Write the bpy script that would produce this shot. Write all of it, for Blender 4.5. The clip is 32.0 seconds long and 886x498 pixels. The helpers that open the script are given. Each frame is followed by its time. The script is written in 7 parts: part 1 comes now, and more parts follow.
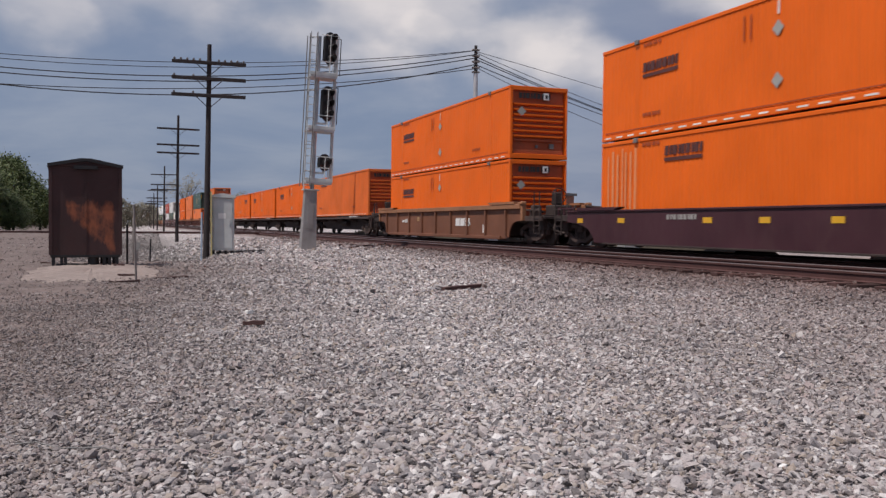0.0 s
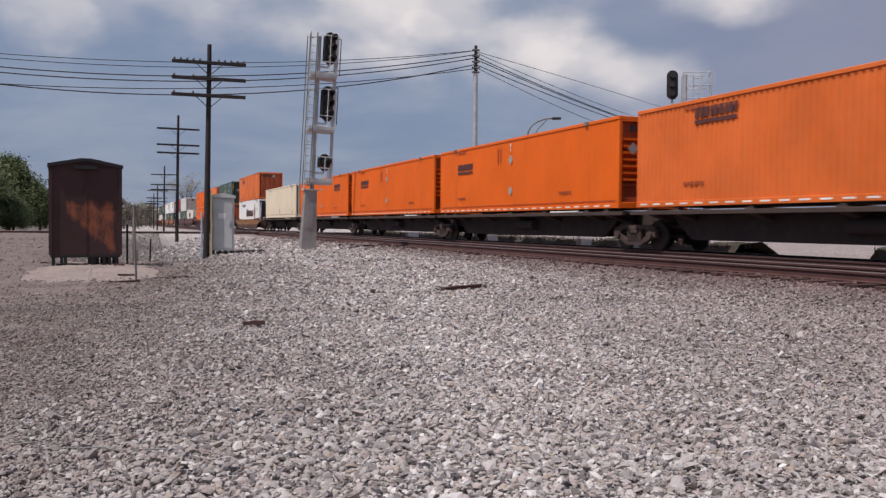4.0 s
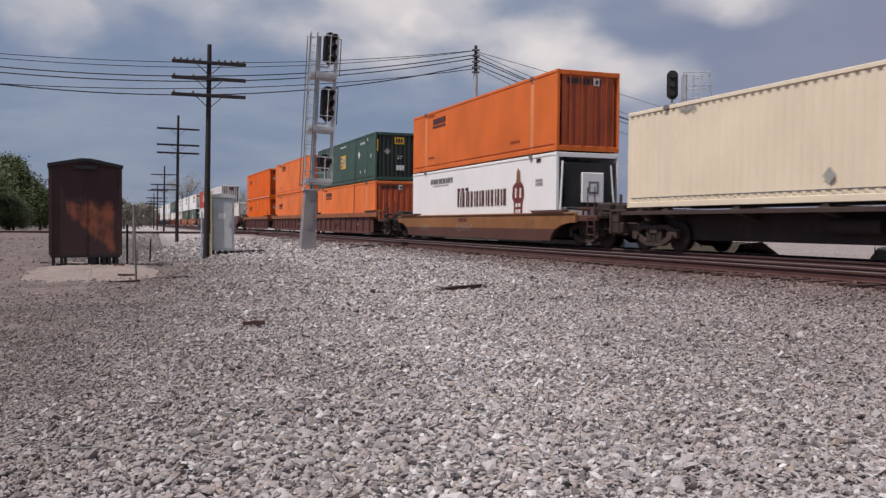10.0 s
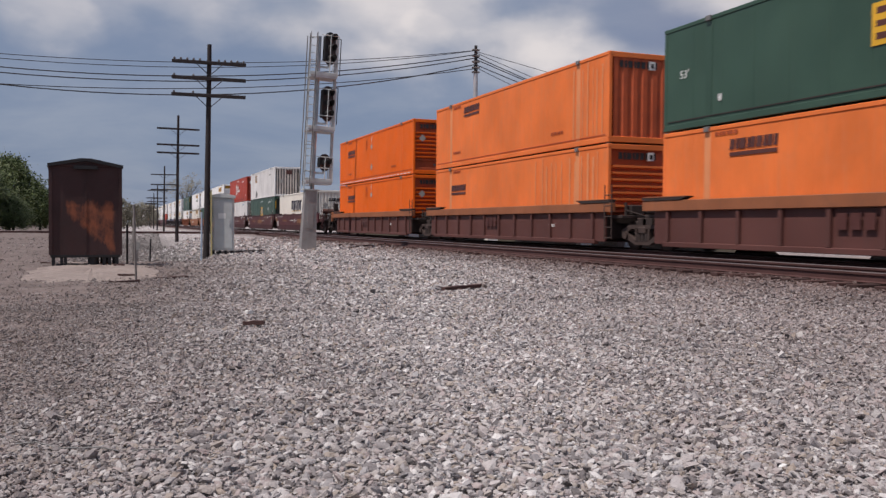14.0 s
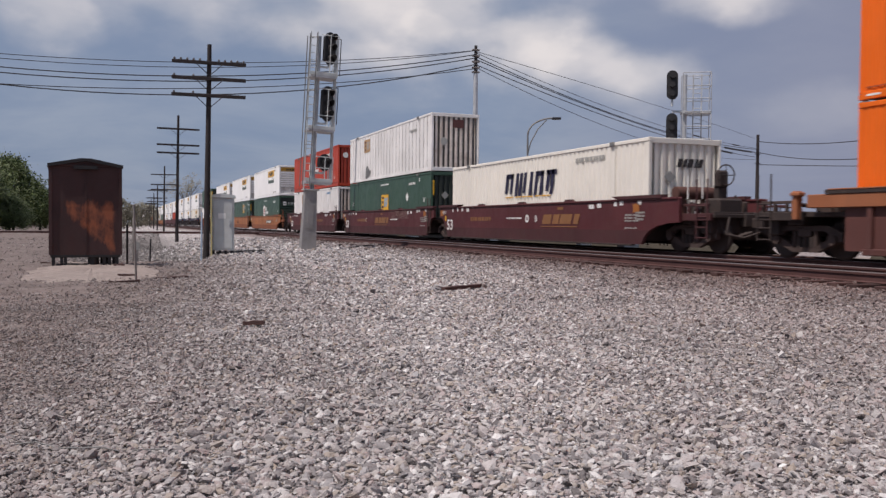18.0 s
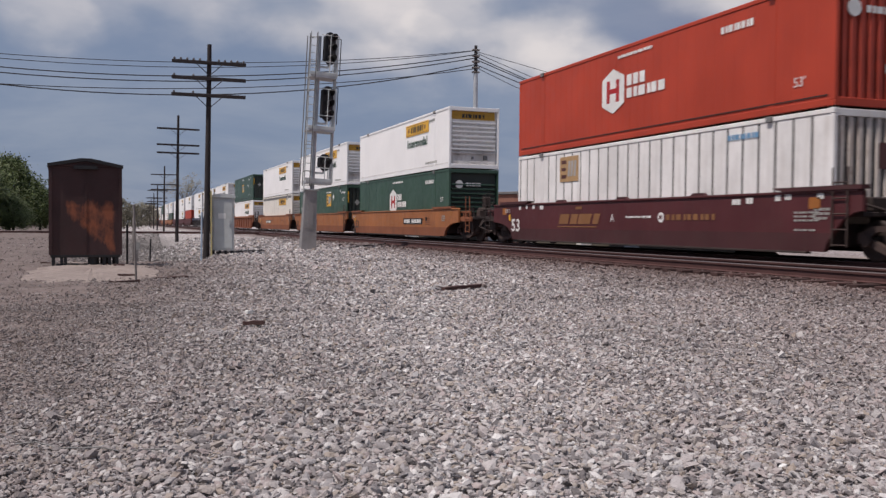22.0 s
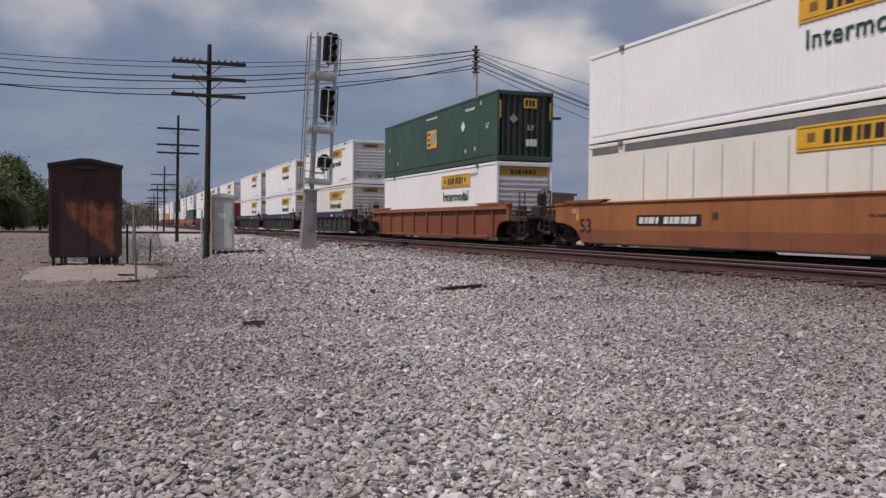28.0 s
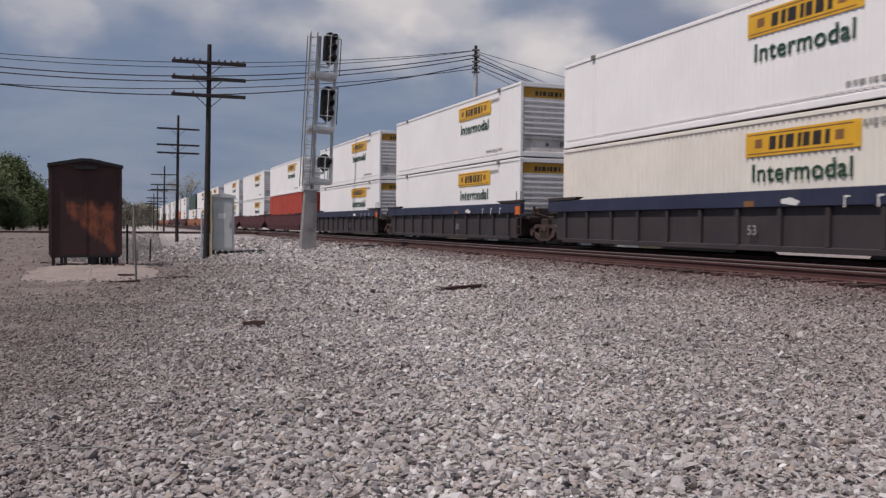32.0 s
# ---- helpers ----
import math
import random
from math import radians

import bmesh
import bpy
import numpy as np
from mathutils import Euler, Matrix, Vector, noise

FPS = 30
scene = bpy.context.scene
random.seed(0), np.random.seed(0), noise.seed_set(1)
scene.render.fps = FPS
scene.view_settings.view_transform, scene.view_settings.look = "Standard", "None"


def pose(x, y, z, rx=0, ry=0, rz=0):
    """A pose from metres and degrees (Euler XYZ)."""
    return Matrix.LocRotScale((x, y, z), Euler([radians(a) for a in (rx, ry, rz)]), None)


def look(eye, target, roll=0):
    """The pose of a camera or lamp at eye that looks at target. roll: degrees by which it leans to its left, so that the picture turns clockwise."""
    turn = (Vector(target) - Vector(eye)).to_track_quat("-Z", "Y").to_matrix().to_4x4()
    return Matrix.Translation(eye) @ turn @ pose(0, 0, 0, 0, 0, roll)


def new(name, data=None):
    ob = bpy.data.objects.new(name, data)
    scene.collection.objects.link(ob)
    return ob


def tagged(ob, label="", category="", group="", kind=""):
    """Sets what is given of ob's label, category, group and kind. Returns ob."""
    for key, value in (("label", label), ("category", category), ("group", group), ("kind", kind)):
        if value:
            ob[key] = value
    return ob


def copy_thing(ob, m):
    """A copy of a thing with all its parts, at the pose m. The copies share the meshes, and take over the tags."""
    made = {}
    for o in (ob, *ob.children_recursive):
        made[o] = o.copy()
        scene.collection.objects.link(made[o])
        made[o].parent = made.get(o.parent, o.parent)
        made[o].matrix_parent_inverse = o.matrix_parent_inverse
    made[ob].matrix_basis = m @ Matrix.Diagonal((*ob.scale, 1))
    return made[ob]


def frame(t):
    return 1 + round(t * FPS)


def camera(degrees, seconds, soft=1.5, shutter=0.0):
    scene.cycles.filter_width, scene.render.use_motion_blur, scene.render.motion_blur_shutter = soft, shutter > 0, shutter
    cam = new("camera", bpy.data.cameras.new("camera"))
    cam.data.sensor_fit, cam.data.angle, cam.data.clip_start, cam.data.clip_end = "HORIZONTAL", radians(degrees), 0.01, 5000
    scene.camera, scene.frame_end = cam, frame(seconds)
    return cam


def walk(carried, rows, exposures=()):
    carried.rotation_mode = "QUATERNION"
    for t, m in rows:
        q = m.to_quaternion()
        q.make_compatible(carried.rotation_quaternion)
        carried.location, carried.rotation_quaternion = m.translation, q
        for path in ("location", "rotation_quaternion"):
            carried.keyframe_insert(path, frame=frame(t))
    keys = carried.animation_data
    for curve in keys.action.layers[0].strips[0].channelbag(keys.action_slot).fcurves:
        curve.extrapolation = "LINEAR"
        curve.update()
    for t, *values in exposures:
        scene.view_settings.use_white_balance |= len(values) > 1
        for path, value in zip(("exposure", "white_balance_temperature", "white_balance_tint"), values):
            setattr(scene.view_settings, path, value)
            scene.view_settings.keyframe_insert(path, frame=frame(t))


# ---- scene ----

# camera: a phone held still beside a double-track main line
EYE = Vector((0, 0, 1.05))
YAW, PITCH, ROLL = radians(20.475), radians(1.551), 0.515
GAZE = Vector((math.sin(YAW) * math.cos(PITCH), math.cos(YAW) * math.cos(PITCH), -math.sin(PITCH)))
cam = camera(53.42, 32.0, soft=1.4, shutter=0.25)
VIEW = look(EYE, EYE + GAZE, ROLL)
walk(cam, [(0, VIEW), (32, VIEW)], [(t, e, 6750, 17) for t, e in ((0, 0.08), (1, 0.08), (3, 0.16), (6, 0.17), (9, 0.11), (12, 0.05), (14, 0.08), (17, 0.17), (18, 0.14), (20, 0.08), (22, 0.05), (25, 0.02), (28, -0.08), (32, -0.09))])

# daylight: high sun from the near side of the tracks, broken cloud
SUN = Vector((-0.57, -0.13, 1.05)).normalized()
SUN_EL = math.asin(SUN.z)
SUN_AZ = math.atan2(SUN.x, SUN.y)
lamp = bpy.data.lights.new("sun", "SUN")
lamp.energy, lamp.angle, lamp.color = 3.5, radians(0.6), (1.0, 0.95, 0.88)
sun = new("sun", lamp)
sun.matrix_world = look(SUN * 200, (0, 0, 0))


def sky_world():
    w = bpy.data.worlds.new("sky")
    scene.world = w
    w.use_nodes = True
    nt = w.node_tree
    nt.nodes.clear()
    N, L = nt.nodes.new, nt.links.new
    sky = N("ShaderNodeTexSky")
    sky.sky_type, sky.sun_disc = "NISHITA", False
    sky.sun_elevation, sky.sun_rotation = SUN_EL, SUN_AZ
    sky.air_density, sky.dust_density, sky.ozone_density = 1.0, 1.2, 2.0
    scale = N("ShaderNodeVectorMath"); scale.operation = "SCALE"; scale.inputs[3].default_value = 0.062
    L(sky.outputs[0], scale.inputs[0])
    tc = N("ShaderNodeTexCoord")
    sep = N("ShaderNodeSeparateXYZ"); L(tc.outputs["Generated"], sep.inputs[0])
    up = N("ShaderNodeMath"); up.operation = "ADD"; up.inputs[1].default_value = 0.16
    L(sep.outputs[2], up.inputs[0])
    flat = N("ShaderNodeVectorMath"); flat.operation = "DIVIDE"
    com = N("ShaderNodeCombineXYZ")
    L(sep.outputs[0], com.inputs[0]); L(sep.outputs[1], com.inputs[1])
    com.inputs[2].default_value = 0.0
    den = N("ShaderNodeCombineXYZ")
    L(up.outputs[0], den.inputs[0]); L(up.outputs[0], den.inputs[1]); den.inputs[2].default_value = 1.0
    L(com.outputs[0], flat.inputs[0]); L(den.outputs[0], flat.inputs[1])
    def noise_tex(sc, det, rough, dx):
        off = N("ShaderNodeVectorMath"); off.operation = "ADD"; off.inputs[1].default_value = (dx, dx * 0.7, 0)
        L(flat.outputs[0], off.inputs[0])
        n = N("ShaderNodeTexNoise")
        n.inputs["Scale"].default_value, n.inputs["Detail"].default_value, n.inputs["Roughness"].default_value = sc, det, rough
        n.inputs["Distortion"].default_value = 0.3
        L(off.outputs[0], n.inputs["Vector"])
        return n
    big, small = noise_tex(0.55, 5, 0.5, 3.1), noise_tex(1.5, 6, 0.55, 7.7)
    def ramp(src, stops):
        r = N("ShaderNodeValToRGB")
        e = r.color_ramp.elements
        for i, (p, c) in enumerate(stops):
            el = e[i] if i < 2 else e.new(p)
            el.position, el.color = p, (c[0], c[1], c[2], 1)
        r.color_ramp.interpolation = "EASE"
        L(src, r.inputs[0])
        return r
    def mixer(fac, a, b):
        m = N("ShaderNodeMix"); m.data_type = "RGBA"
        L(fac, m.inputs[0])
        L(a, m.inputs[6]); L(b, m.inputs[7])
        return m.outputs[2]
    # slate cloud base over the blue, then pale cloud, both stronger overhead
    slate = ramp(small.outputs[0], [(0.30, (0.178, 0.248, 0.37)), (0.75, (0.262, 0.325, 0.425))])
    veil = ramp(sep.outputs[2], [(0.0, (0.85, 0.85, 0.85)), (0.35, (0.8, 0.8, 0.8))])
    base = mixer(veil.outputs[0], scale.outputs[0], slate.outputs[0])
    east = N("ShaderNodeMapRange"); east.inputs[1].default_value, east.inputs[2].default_value, east.inputs[3].default_value, east.inputs[4].default_value = 0.40, 0.78, 0.0, 0.75
    L(sep.outputs[0], east.inputs[0])
    dusk = N("ShaderNodeRGB"); dusk.outputs[0].default_value = (0.225, 0.24, 0.325, 1)
    base = mixer(east.outputs[0], base, dusk.outputs[0])
    pale = ramp(small.outputs[0], [(0.33, (0.36, 0.40, 0.46)), (0.52, (0.58, 0.60, 0.63)), (0.68, (0.84, 0.84, 0.84))])
    cover = ramp(big.outputs[0], [(0.44, (0, 0, 0)), (0.66, (1, 1, 1))])
    height = ramp(sep.outputs[2], [(0.24, (0, 0, 0)), (0.36, (1, 1, 1))])
    def calc(op, a, b=None, c=None):
        q = N("ShaderNodeMath"); q.operation = op
        for i, v in enumerate((a, b, c)):
            if v is None: continue
            if isinstance(v, (int, float)): q.inputs[i].default_value = v
            else: L(v, q.inputs[i])
        return q.outputs[0]
    overhead = calc("MULTIPLY", cover.outputs[0], height.outputs[0])
    # the bank of cumulus low in the north-east: azimuth, elevation, half widths in degrees, strength
    az, el = calc("ARCTAN2", sep.outputs[0], sep.outputs[1]), calc("ARCSINE", sep.outputs[2])
    sky_xy = N("ShaderNodeCombineXYZ"); L(calc("MULTIPLY", az, 6.5), sky_xy.inputs[0]); L(calc("MULTIPLY", el, 10.5), sky_xy.inputs[1])
    puff = N("ShaderNodeTexNoise"); L(sky_xy.outputs[0], puff.inputs["Vector"])
    puff.inputs["Scale"].default_value, puff.inputs["Detail"].default_value, puff.inputs["Roughness"].default_value = 1.25, 5, 0.46
    rag = calc("MULTIPLY_ADD", puff.outputs[0], 1.8, -0.9)
    pale = ramp(puff.outputs[0], [(0.33, (0.66, 0.66, 0.66)), (0.50, (0.52, 0.54, 0.57)), (0.66, (0.38, 0.42, 0.48))])
    total = overhead
    for a, e, wa, we, k in ((18.0, 14.4, 13.0, 5.4, 0.9), (19.5, 12.7, 3.6, 2.0, 1.0), (25.5, 11.6, 6.0, 3.6, 1.0), (-4.0, 12.3, 4.6, 2.4, 0.7), (-8.5, 13.5, 4, 3, 0.6), (38.5, 14.2, 5.0, 1.8, 0.8), (32.5, 9.6, 5.0, 2.2, 0.8), (29.0, 10.6, 4.5, 2.4, 0.8), (11.5, 12.8, 6.0, 2.6, 0.75), (44, 7, 6, 2, 0.2), (2.0, 15.0, 16.0, 4.2, 0.5), (9.5, 15.2, 7.0, 3.4, 0.8)):
        u = calc("MULTIPLY", calc("SUBTRACT", az, radians(a)), 1 / radians(wa))
        v = calc("MULTIPLY", calc("SUBTRACT", el, radians(e)), 1 / radians(we))
        d = calc("SQRT", calc("ADD", calc("MULTIPLY", u, u), calc("MULTIPLY", v, v)))
        mr = N("ShaderNodeMapRange"); mr.interpolation_type = "SMOOTHSTEP"
        mr.inputs[1].default_value, mr.inputs[2].default_value, mr.inputs[3].default_value, mr.inputs[4].default_value = 0.15, 1.15, k, 0.0
        L(calc("ADD", d, rag), mr.inputs[0])
        total = calc("MAXIMUM", total, mr.outputs[0])
    col = mixer(total, base, pale.outputs[0])
    bg = N("ShaderNodeBackground"); bg.inputs[1].default_value = 1.0
    L(col, bg.inputs[0])
    out = N("ShaderNodeOutputWorld"); L(bg.outputs[0], out.inputs[0])


sky_world()


# ---------------------------------------------------------------- materials
def mat(name, col, rough=0.6, metal=0.0, dirt=0.25, dirt_col=(0.09, 0.075, 0.065), scale=1.2, streak=0.0, bump=0.15, fine=30.0, island=0.0, objvar=0.0, spec=0.4, var=0.13):
    m = bpy.data.materials.new(name)
    m.use_nodes = True
    nt = m.node_tree
    N, L = nt.nodes.new, nt.links.new
    b = nt.nodes["Principled BSDF"]
    b.inputs["Roughness"].default_value, b.inputs["Metallic"].default_value = rough, metal
    b.inputs["Specular IOR Level"].default_value = spec
    tc = N("ShaderNodeTexCoord")
    def tex(sc, stretch=(1, 1, 1), detail=5):
        mp = N("ShaderNodeMapping"); mp.inputs["Scale"].default_value = stretch
        L(tc.outputs["Object"], mp.inputs[0])
        n = N("ShaderNodeTexNoise"); n.inputs["Scale"].default_value = sc; n.inputs["Detail"].default_value = detail
        n.inputs["Roughness"].default_value = 0.6
        L(mp.outputs[0], n.inputs["Vector"])
        return n.outputs[0]
    def rng(src, a, b_, c, d):
        r = N("ShaderNodeMapRange"); r.inputs[1].default_value, r.inputs[2].default_value, r.inputs[3].default_value, r.inputs[4].default_value = a, b_, c, d
        L(src, r.inputs[0])
        return r.outputs[0]
    def mix(fac, a, b_):
        x = N("ShaderNodeMix"); x.data_type = "RGBA"
        if isinstance(fac, float): x.inputs[0].default_value = fac
        else: L(fac, x.inputs[0])
        for i, q in ((6, a), (7, b_)):
            if isinstance(q, tuple): x.inputs[i].default_value = (*q[:3], 1)
            else: L(q, x.inputs[i])
        return x.outputs[2]
    tone = tuple(min(1, c * (1 + 0.9 * var) + 0.003) for c in col)
    low = tuple(c * (1 - var) for c in col)
    c = mix(rng(tex(scale), 0.35, 0.65, 0, 1), low, tone)
    c = mix(rng(tex(scale * 2.7), 0.52, 0.78, 0, dirt), c, dirt_col)
    c = mix(rng(tex(fine, detail=2), 0.5, 0.8, 0, dirt * 0.6), c, dirt_col)
    if streak:
        c = mix(rng(tex(3.0, (1, 2.2, 0.12)), 0.5, 0.8, 0, streak), c, dirt_col)
    if island:
        g = N("ShaderNodeNewGeometry")
        h = N("ShaderNodeHueSaturation")
        L(rng(g.outputs["Random Per Island"], 0, 1, 1 - island, 1 + island), h.inputs["Value"]); L(c, h.inputs["Color"])
        c = h.outputs[0]
    if objvar:
        g = N("ShaderNodeObjectInfo")
        h = N("ShaderNodeHueSaturation")
        L(rng(g.outputs["Random"], 0, 1, 1 - objvar, 1 + objvar), h.inputs["Value"]); L(c, h.inputs["Color"])
        c = h.outputs[0]
    L(c, b.inputs["Base Color"])
    L(rng(tex(scale * 4), 0.3, 0.7, rough - 0.08, min(1, rough + 0.1)), b.inputs["Roughness"])
    if bump:
        bp = N("ShaderNodeBump"); bp.inputs["Strength"].default_value = bump; bp.inputs["Distance"].default_value = 0.01
        L(tex(fine), bp.inputs["Height"]); L(bp.outputs[0], b.inputs["Normal"])
    return m


ORANGE = mat("orange paint", (0.80, 0.140, 0.010), 0.5, spec=0.22, var=0.07, dirt=0.10, streak=0.12, dirt_col=(0.30, 0.09, 0.03), scale=0.5)
ORANGE_FADED = mat("faded orange paint", (0.72, 0.158, 0.033), 0.6, spec=0.22, dirt=0.16, streak=0.22, dirt_col=(0.46, 0.17, 0.085), scale=0.5)
ORANGE_PALE = mat("bleached orange paint", (0.82, 0.195, 0.048), 0.6, spec=0.22, dirt=0.2, streak=0.28, dirt_col=(0.55, 0.24, 0.13), scale=0.5)
# *_END and ORANGE_DULL: grime, plus the end faces' shade in darker bases
ORANGE_END = mat("dirty shaded orange paint", (0.40, 0.078, 0.025), 0.6, dirt=0.35, streak=0.3, dirt_col=(0.13, 0.04, 0.025), scale=0.9)
ORANGE_DULL = mat("dull shaded red-orange paint", (0.54, 0.10, 0.032), 0.6, dirt=0.3, streak=0.3, dirt_col=(0.16, 0.045, 0.025), scale=0.9)
GREEN = mat("dark green paint", (0.038, 0.084, 0.059), 0.45, dirt=0.14, streak=0.2, dirt_col=(0.05, 0.08, 0.06), scale=0.5)
GREEN_END = mat("dull shaded green paint", (0.032, 0.041, 0.035), 0.6, dirt=0.4, streak=0.2, dirt_col=(0.04, 0.04, 0.035))
CREAM = mat("cream paint", (0.80, 0.70, 0.54), 0.5, var=0.05, dirt=0.08, streak=0.10, dirt_col=(0.5, 0.4, 0.27), scale=0.5)
WHITE = mat("white paint", (0.89, 0.89, 0.89), 0.4, var=0.03, dirt=0.05, streak=0.06, dirt_col=(0.45, 0.42, 0.38), scale=0.5)
WHITE_OLD = mat("aged white paint", (0.80, 0.79, 0.78), 0.55, dirt=0.18, streak=0.30, dirt_col=(0.33, 0.27, 0.22), scale=0.5)
IVORY = mat("ivory paint", (0.80, 0.768, 0.70), 0.5, var=0.05, dirt=0.10, streak=0.12, dirt_col=(0.4, 0.33, 0.24), scale=0.5)
WHITE_STAINED = mat("rust-stained white paint", (0.66, 0.60, 0.55), 0.6, dirt=0.7, streak=0.7, dirt_col=(0.27, 0.17, 0.12), scale=0.8)
WHITE_END = mat("grimy shaded white paint", (0.72, 0.70, 0.68), 0.6, dirt=0.45, streak=0.55, dirt_col=(0.22, 0.18, 0.15), scale=0.9)
RED = mat("red paint", (0.44, 0.050, 0.022), 0.5, dirt=0.12, streak=0.15, dirt_col=(0.25, 0.05, 0.03), scale=0.5)
RED_END = mat("dull shaded red paint", (0.36, 0.045, 0.025), 0.6, dirt=0.3, streak=0.25, dirt_col=(0.12, 0.03, 0.02))
STEEL_POST = mat("bare grey steel", (0.20, 0.20, 0.20), 0.55, 0.3, dirt=0.4)
# yellow of the end panels: some dirt, and the end faces' shade mixed in
YELLOW_SHADED = mat("dirty shaded yellow vinyl", (0.50, 0.27, 0.03), 0.5, dirt=0.4, dirt_col=(0.16, 0.09, 0.03), bump=0, scale=3)
YELLOW = mat("yellow vinyl", (0.76, 0.42, 0.03), 0.4, dirt=0.08, bump=0)
BLACK = mat("black paint", (0.018, 0.018, 0.02), 0.5, dirt=0.2, dirt_col=(0.06, 0.055, 0.05))
INK = mat("dark lettering", (0.03, 0.025, 0.025), 0.5, dirt=0.1, bump=0)
INK_BROWN = mat("brown lettering", (0.10, 0.035, 0.03), 0.5, dirt=0.1, bump=0)
INK_GREEN = mat("dark green lettering", (0.012, 0.06, 0.035), 0.5, dirt=0.05, bump=0)
INK_BLUE = mat("navy lettering", (0.020, 0.017, 0.048), 0.5, dirt=0.05, bump=0)
INK_RED = mat("red lettering", (0.40, 0.02, 0.02), 0.5, dirt=0.1, bump=0)
CREST = mat("dull red crest", (0.17, 0.035, 0.028), 0.5, dirt=0.2, bump=0)
SKY_BLUE = mat("pale blue vinyl", (0.16, 0.33, 0.52), 0.5, dirt=0.1, bump=0)
SKY_FADED = mat("faded blue vinyl", (0.36, 0.36, 0.36), 0.6, dirt=0.3, dirt_col=(0.42, 0.30, 0.18), bump=0)
# groove shade of the white containers, put into a dark sheet colour
GROOVE_SHADE = mat("shaded groove sheet", (0.075, 0.07, 0.068), 0.6, dirt=0.4, streak=0.3, dirt_col=(0.16, 0.12, 0.10))
SCUFF = mat("scuffed paint", (0.24, 0.15, 0.135), 0.7, dirt=0.3, bump=0)
CHALK = mat("white lettering", (0.78, 0.78, 0.76), 0.5, dirt=0.15, bump=0)
GOLD = mat("gold lettering", (0.25, 0.115, 0.045), 0.5, dirt=0.3, bump=0)
FADED_SIGN = mat("faded ochre sign", (0.42, 0.26, 0.12), 0.6, dirt=0.5, dirt_col=(0.55, 0.45, 0.36), bump=0, scale=3)
PALE_POST = mat("sun-bleached orange paint", (0.74, 0.27, 0.11), 0.6, dirt=0.2, streak=0.3, dirt_col=(0.72, 0.42, 0.24), scale=0.6)
TAPE = mat("white reflective tape", (0.85, 0.82, 0.78), 0.35, dirt=0.1, bump=0)
DIAMOND = mat("grey placard", (0.36, 0.36, 0.34), 0.5, dirt=0.3, bump=0)
MAROON = mat("maroon car paint", (0.085, 0.018, 0.021), 0.55, dirt=0.3, streak=0.3, dirt_col=(0.09, 0.042, 0.036), scale=0.6)
MAROON_DARK = mat("dark plum car paint", (0.055, 0.017, 0.024), 0.55, dirt=0.3, streak=0.25, dirt_col=(0.09, 0.05, 0.045), scale=0.6)
BROWN = mat("brown car paint", (0.185, 0.075, 0.042), 0.6, dirt=0.4, streak=0.35, dirt_col=(0.10, 0.048, 0.032), scale=0.6)
RUSTRED = mat("red-brown car paint", (0.115, 0.043, 0.036), 0.62, dirt=0.4, streak=0.35, dirt_col=(0.09, 0.05, 0.045), scale=0.6)
SILL = mat("weathered orange sill paint", (0.31, 0.110, 0.048), 0.6, dirt=0.45, streak=0.2, dirt_col=(0.16, 0.08, 0.05), scale=0.8)
TAN = mat("orange-tan car paint", (0.36, 0.134, 0.048), 0.55, dirt=0.55, streak=0.6, dirt_col=(0.17, 0.062, 0.038), scale=0.6)
OCHRE = mat("ochre car paint", (0.29, 0.125, 0.045), 0.6, dirt=0.75, streak=0.5, dirt_col=(0.12, 0.06, 0.04), scale=0.6)
TAN_LOW = mat("grimy tan car paint", (0.25, 0.088, 0.042), 0.65, dirt=0.4, streak=0.4, dirt_col=(0.09, 0.04, 0.03), scale=0.6)
BROWN_EDGE = mat("rubbed tan sill paint", (0.30, 0.14, 0.07), 0.6, dirt=0.5, streak=0.3, dirt_col=(0.14, 0.07, 0.045), scale=0.9)
BROWN_LOW = mat("grimy brown car paint", (0.105, 0.045, 0.034), 0.65, dirt=0.4, streak=0.4, dirt_col=(0.06, 0.035, 0.03), scale=0.6)
MAROON_LOW = mat("grimy maroon car paint", (0.066, 0.020, 0.022), 0.65, dirt=0.4, streak=0.4, dirt_col=(0.06, 0.035, 0.03), scale=0.6)
CHARCOAL = mat("charcoal car paint", (0.045, 0.038, 0.042), 0.6, dirt=0.35, streak=0.3, dirt_col=(0.09, 0.075, 0.07), scale=0.6)
NAVY = mat("navy car paint", (0.025, 0.033, 0.072), 0.55, dirt=0.3, streak=0.2, scale=0.6)
GRIME = mat("oily running gear steel", (0.040, 0.029, 0.027), 0.75, 0.1, dirt=0.6, dirt_col=(0.085, 0.056, 0.047))
LABEL = mat("dull orange label", (0.36, 0.13, 0.03), 0.5, dirt=0.2, bump=0)
TRUCK = mat("rusty cast steel", (0.064, 0.043, 0.038), 0.8, 0.05, dirt=0.5, dirt_col=(0.05, 0.034, 0.03), scale=3)
WHEEL = mat("wheel steel", (0.046, 0.034, 0.031), 0.65, 0.2, dirt=0.4)
GALV = mat("galvanized steel", (0.50, 0.52, 0.54), 0.45, 0.4, dirt=0.25, dirt_col=(0.3, 0.29, 0.28), scale=2)
ALU = mat("pale grey painted aluminium", (0.52, 0.55, 0.55), 0.5, 0.1, dirt=0.2, dirt_col=(0.3, 0.3, 0.28), streak=0.2, scale=1)
MAST_FOOT = mat("weathered zinc sheet", (0.27, 0.262, 0.262), 0.6, 0.2, dirt=0.4, streak=0.5, dirt_col=(0.16, 0.145, 0.135), scale=1.5)
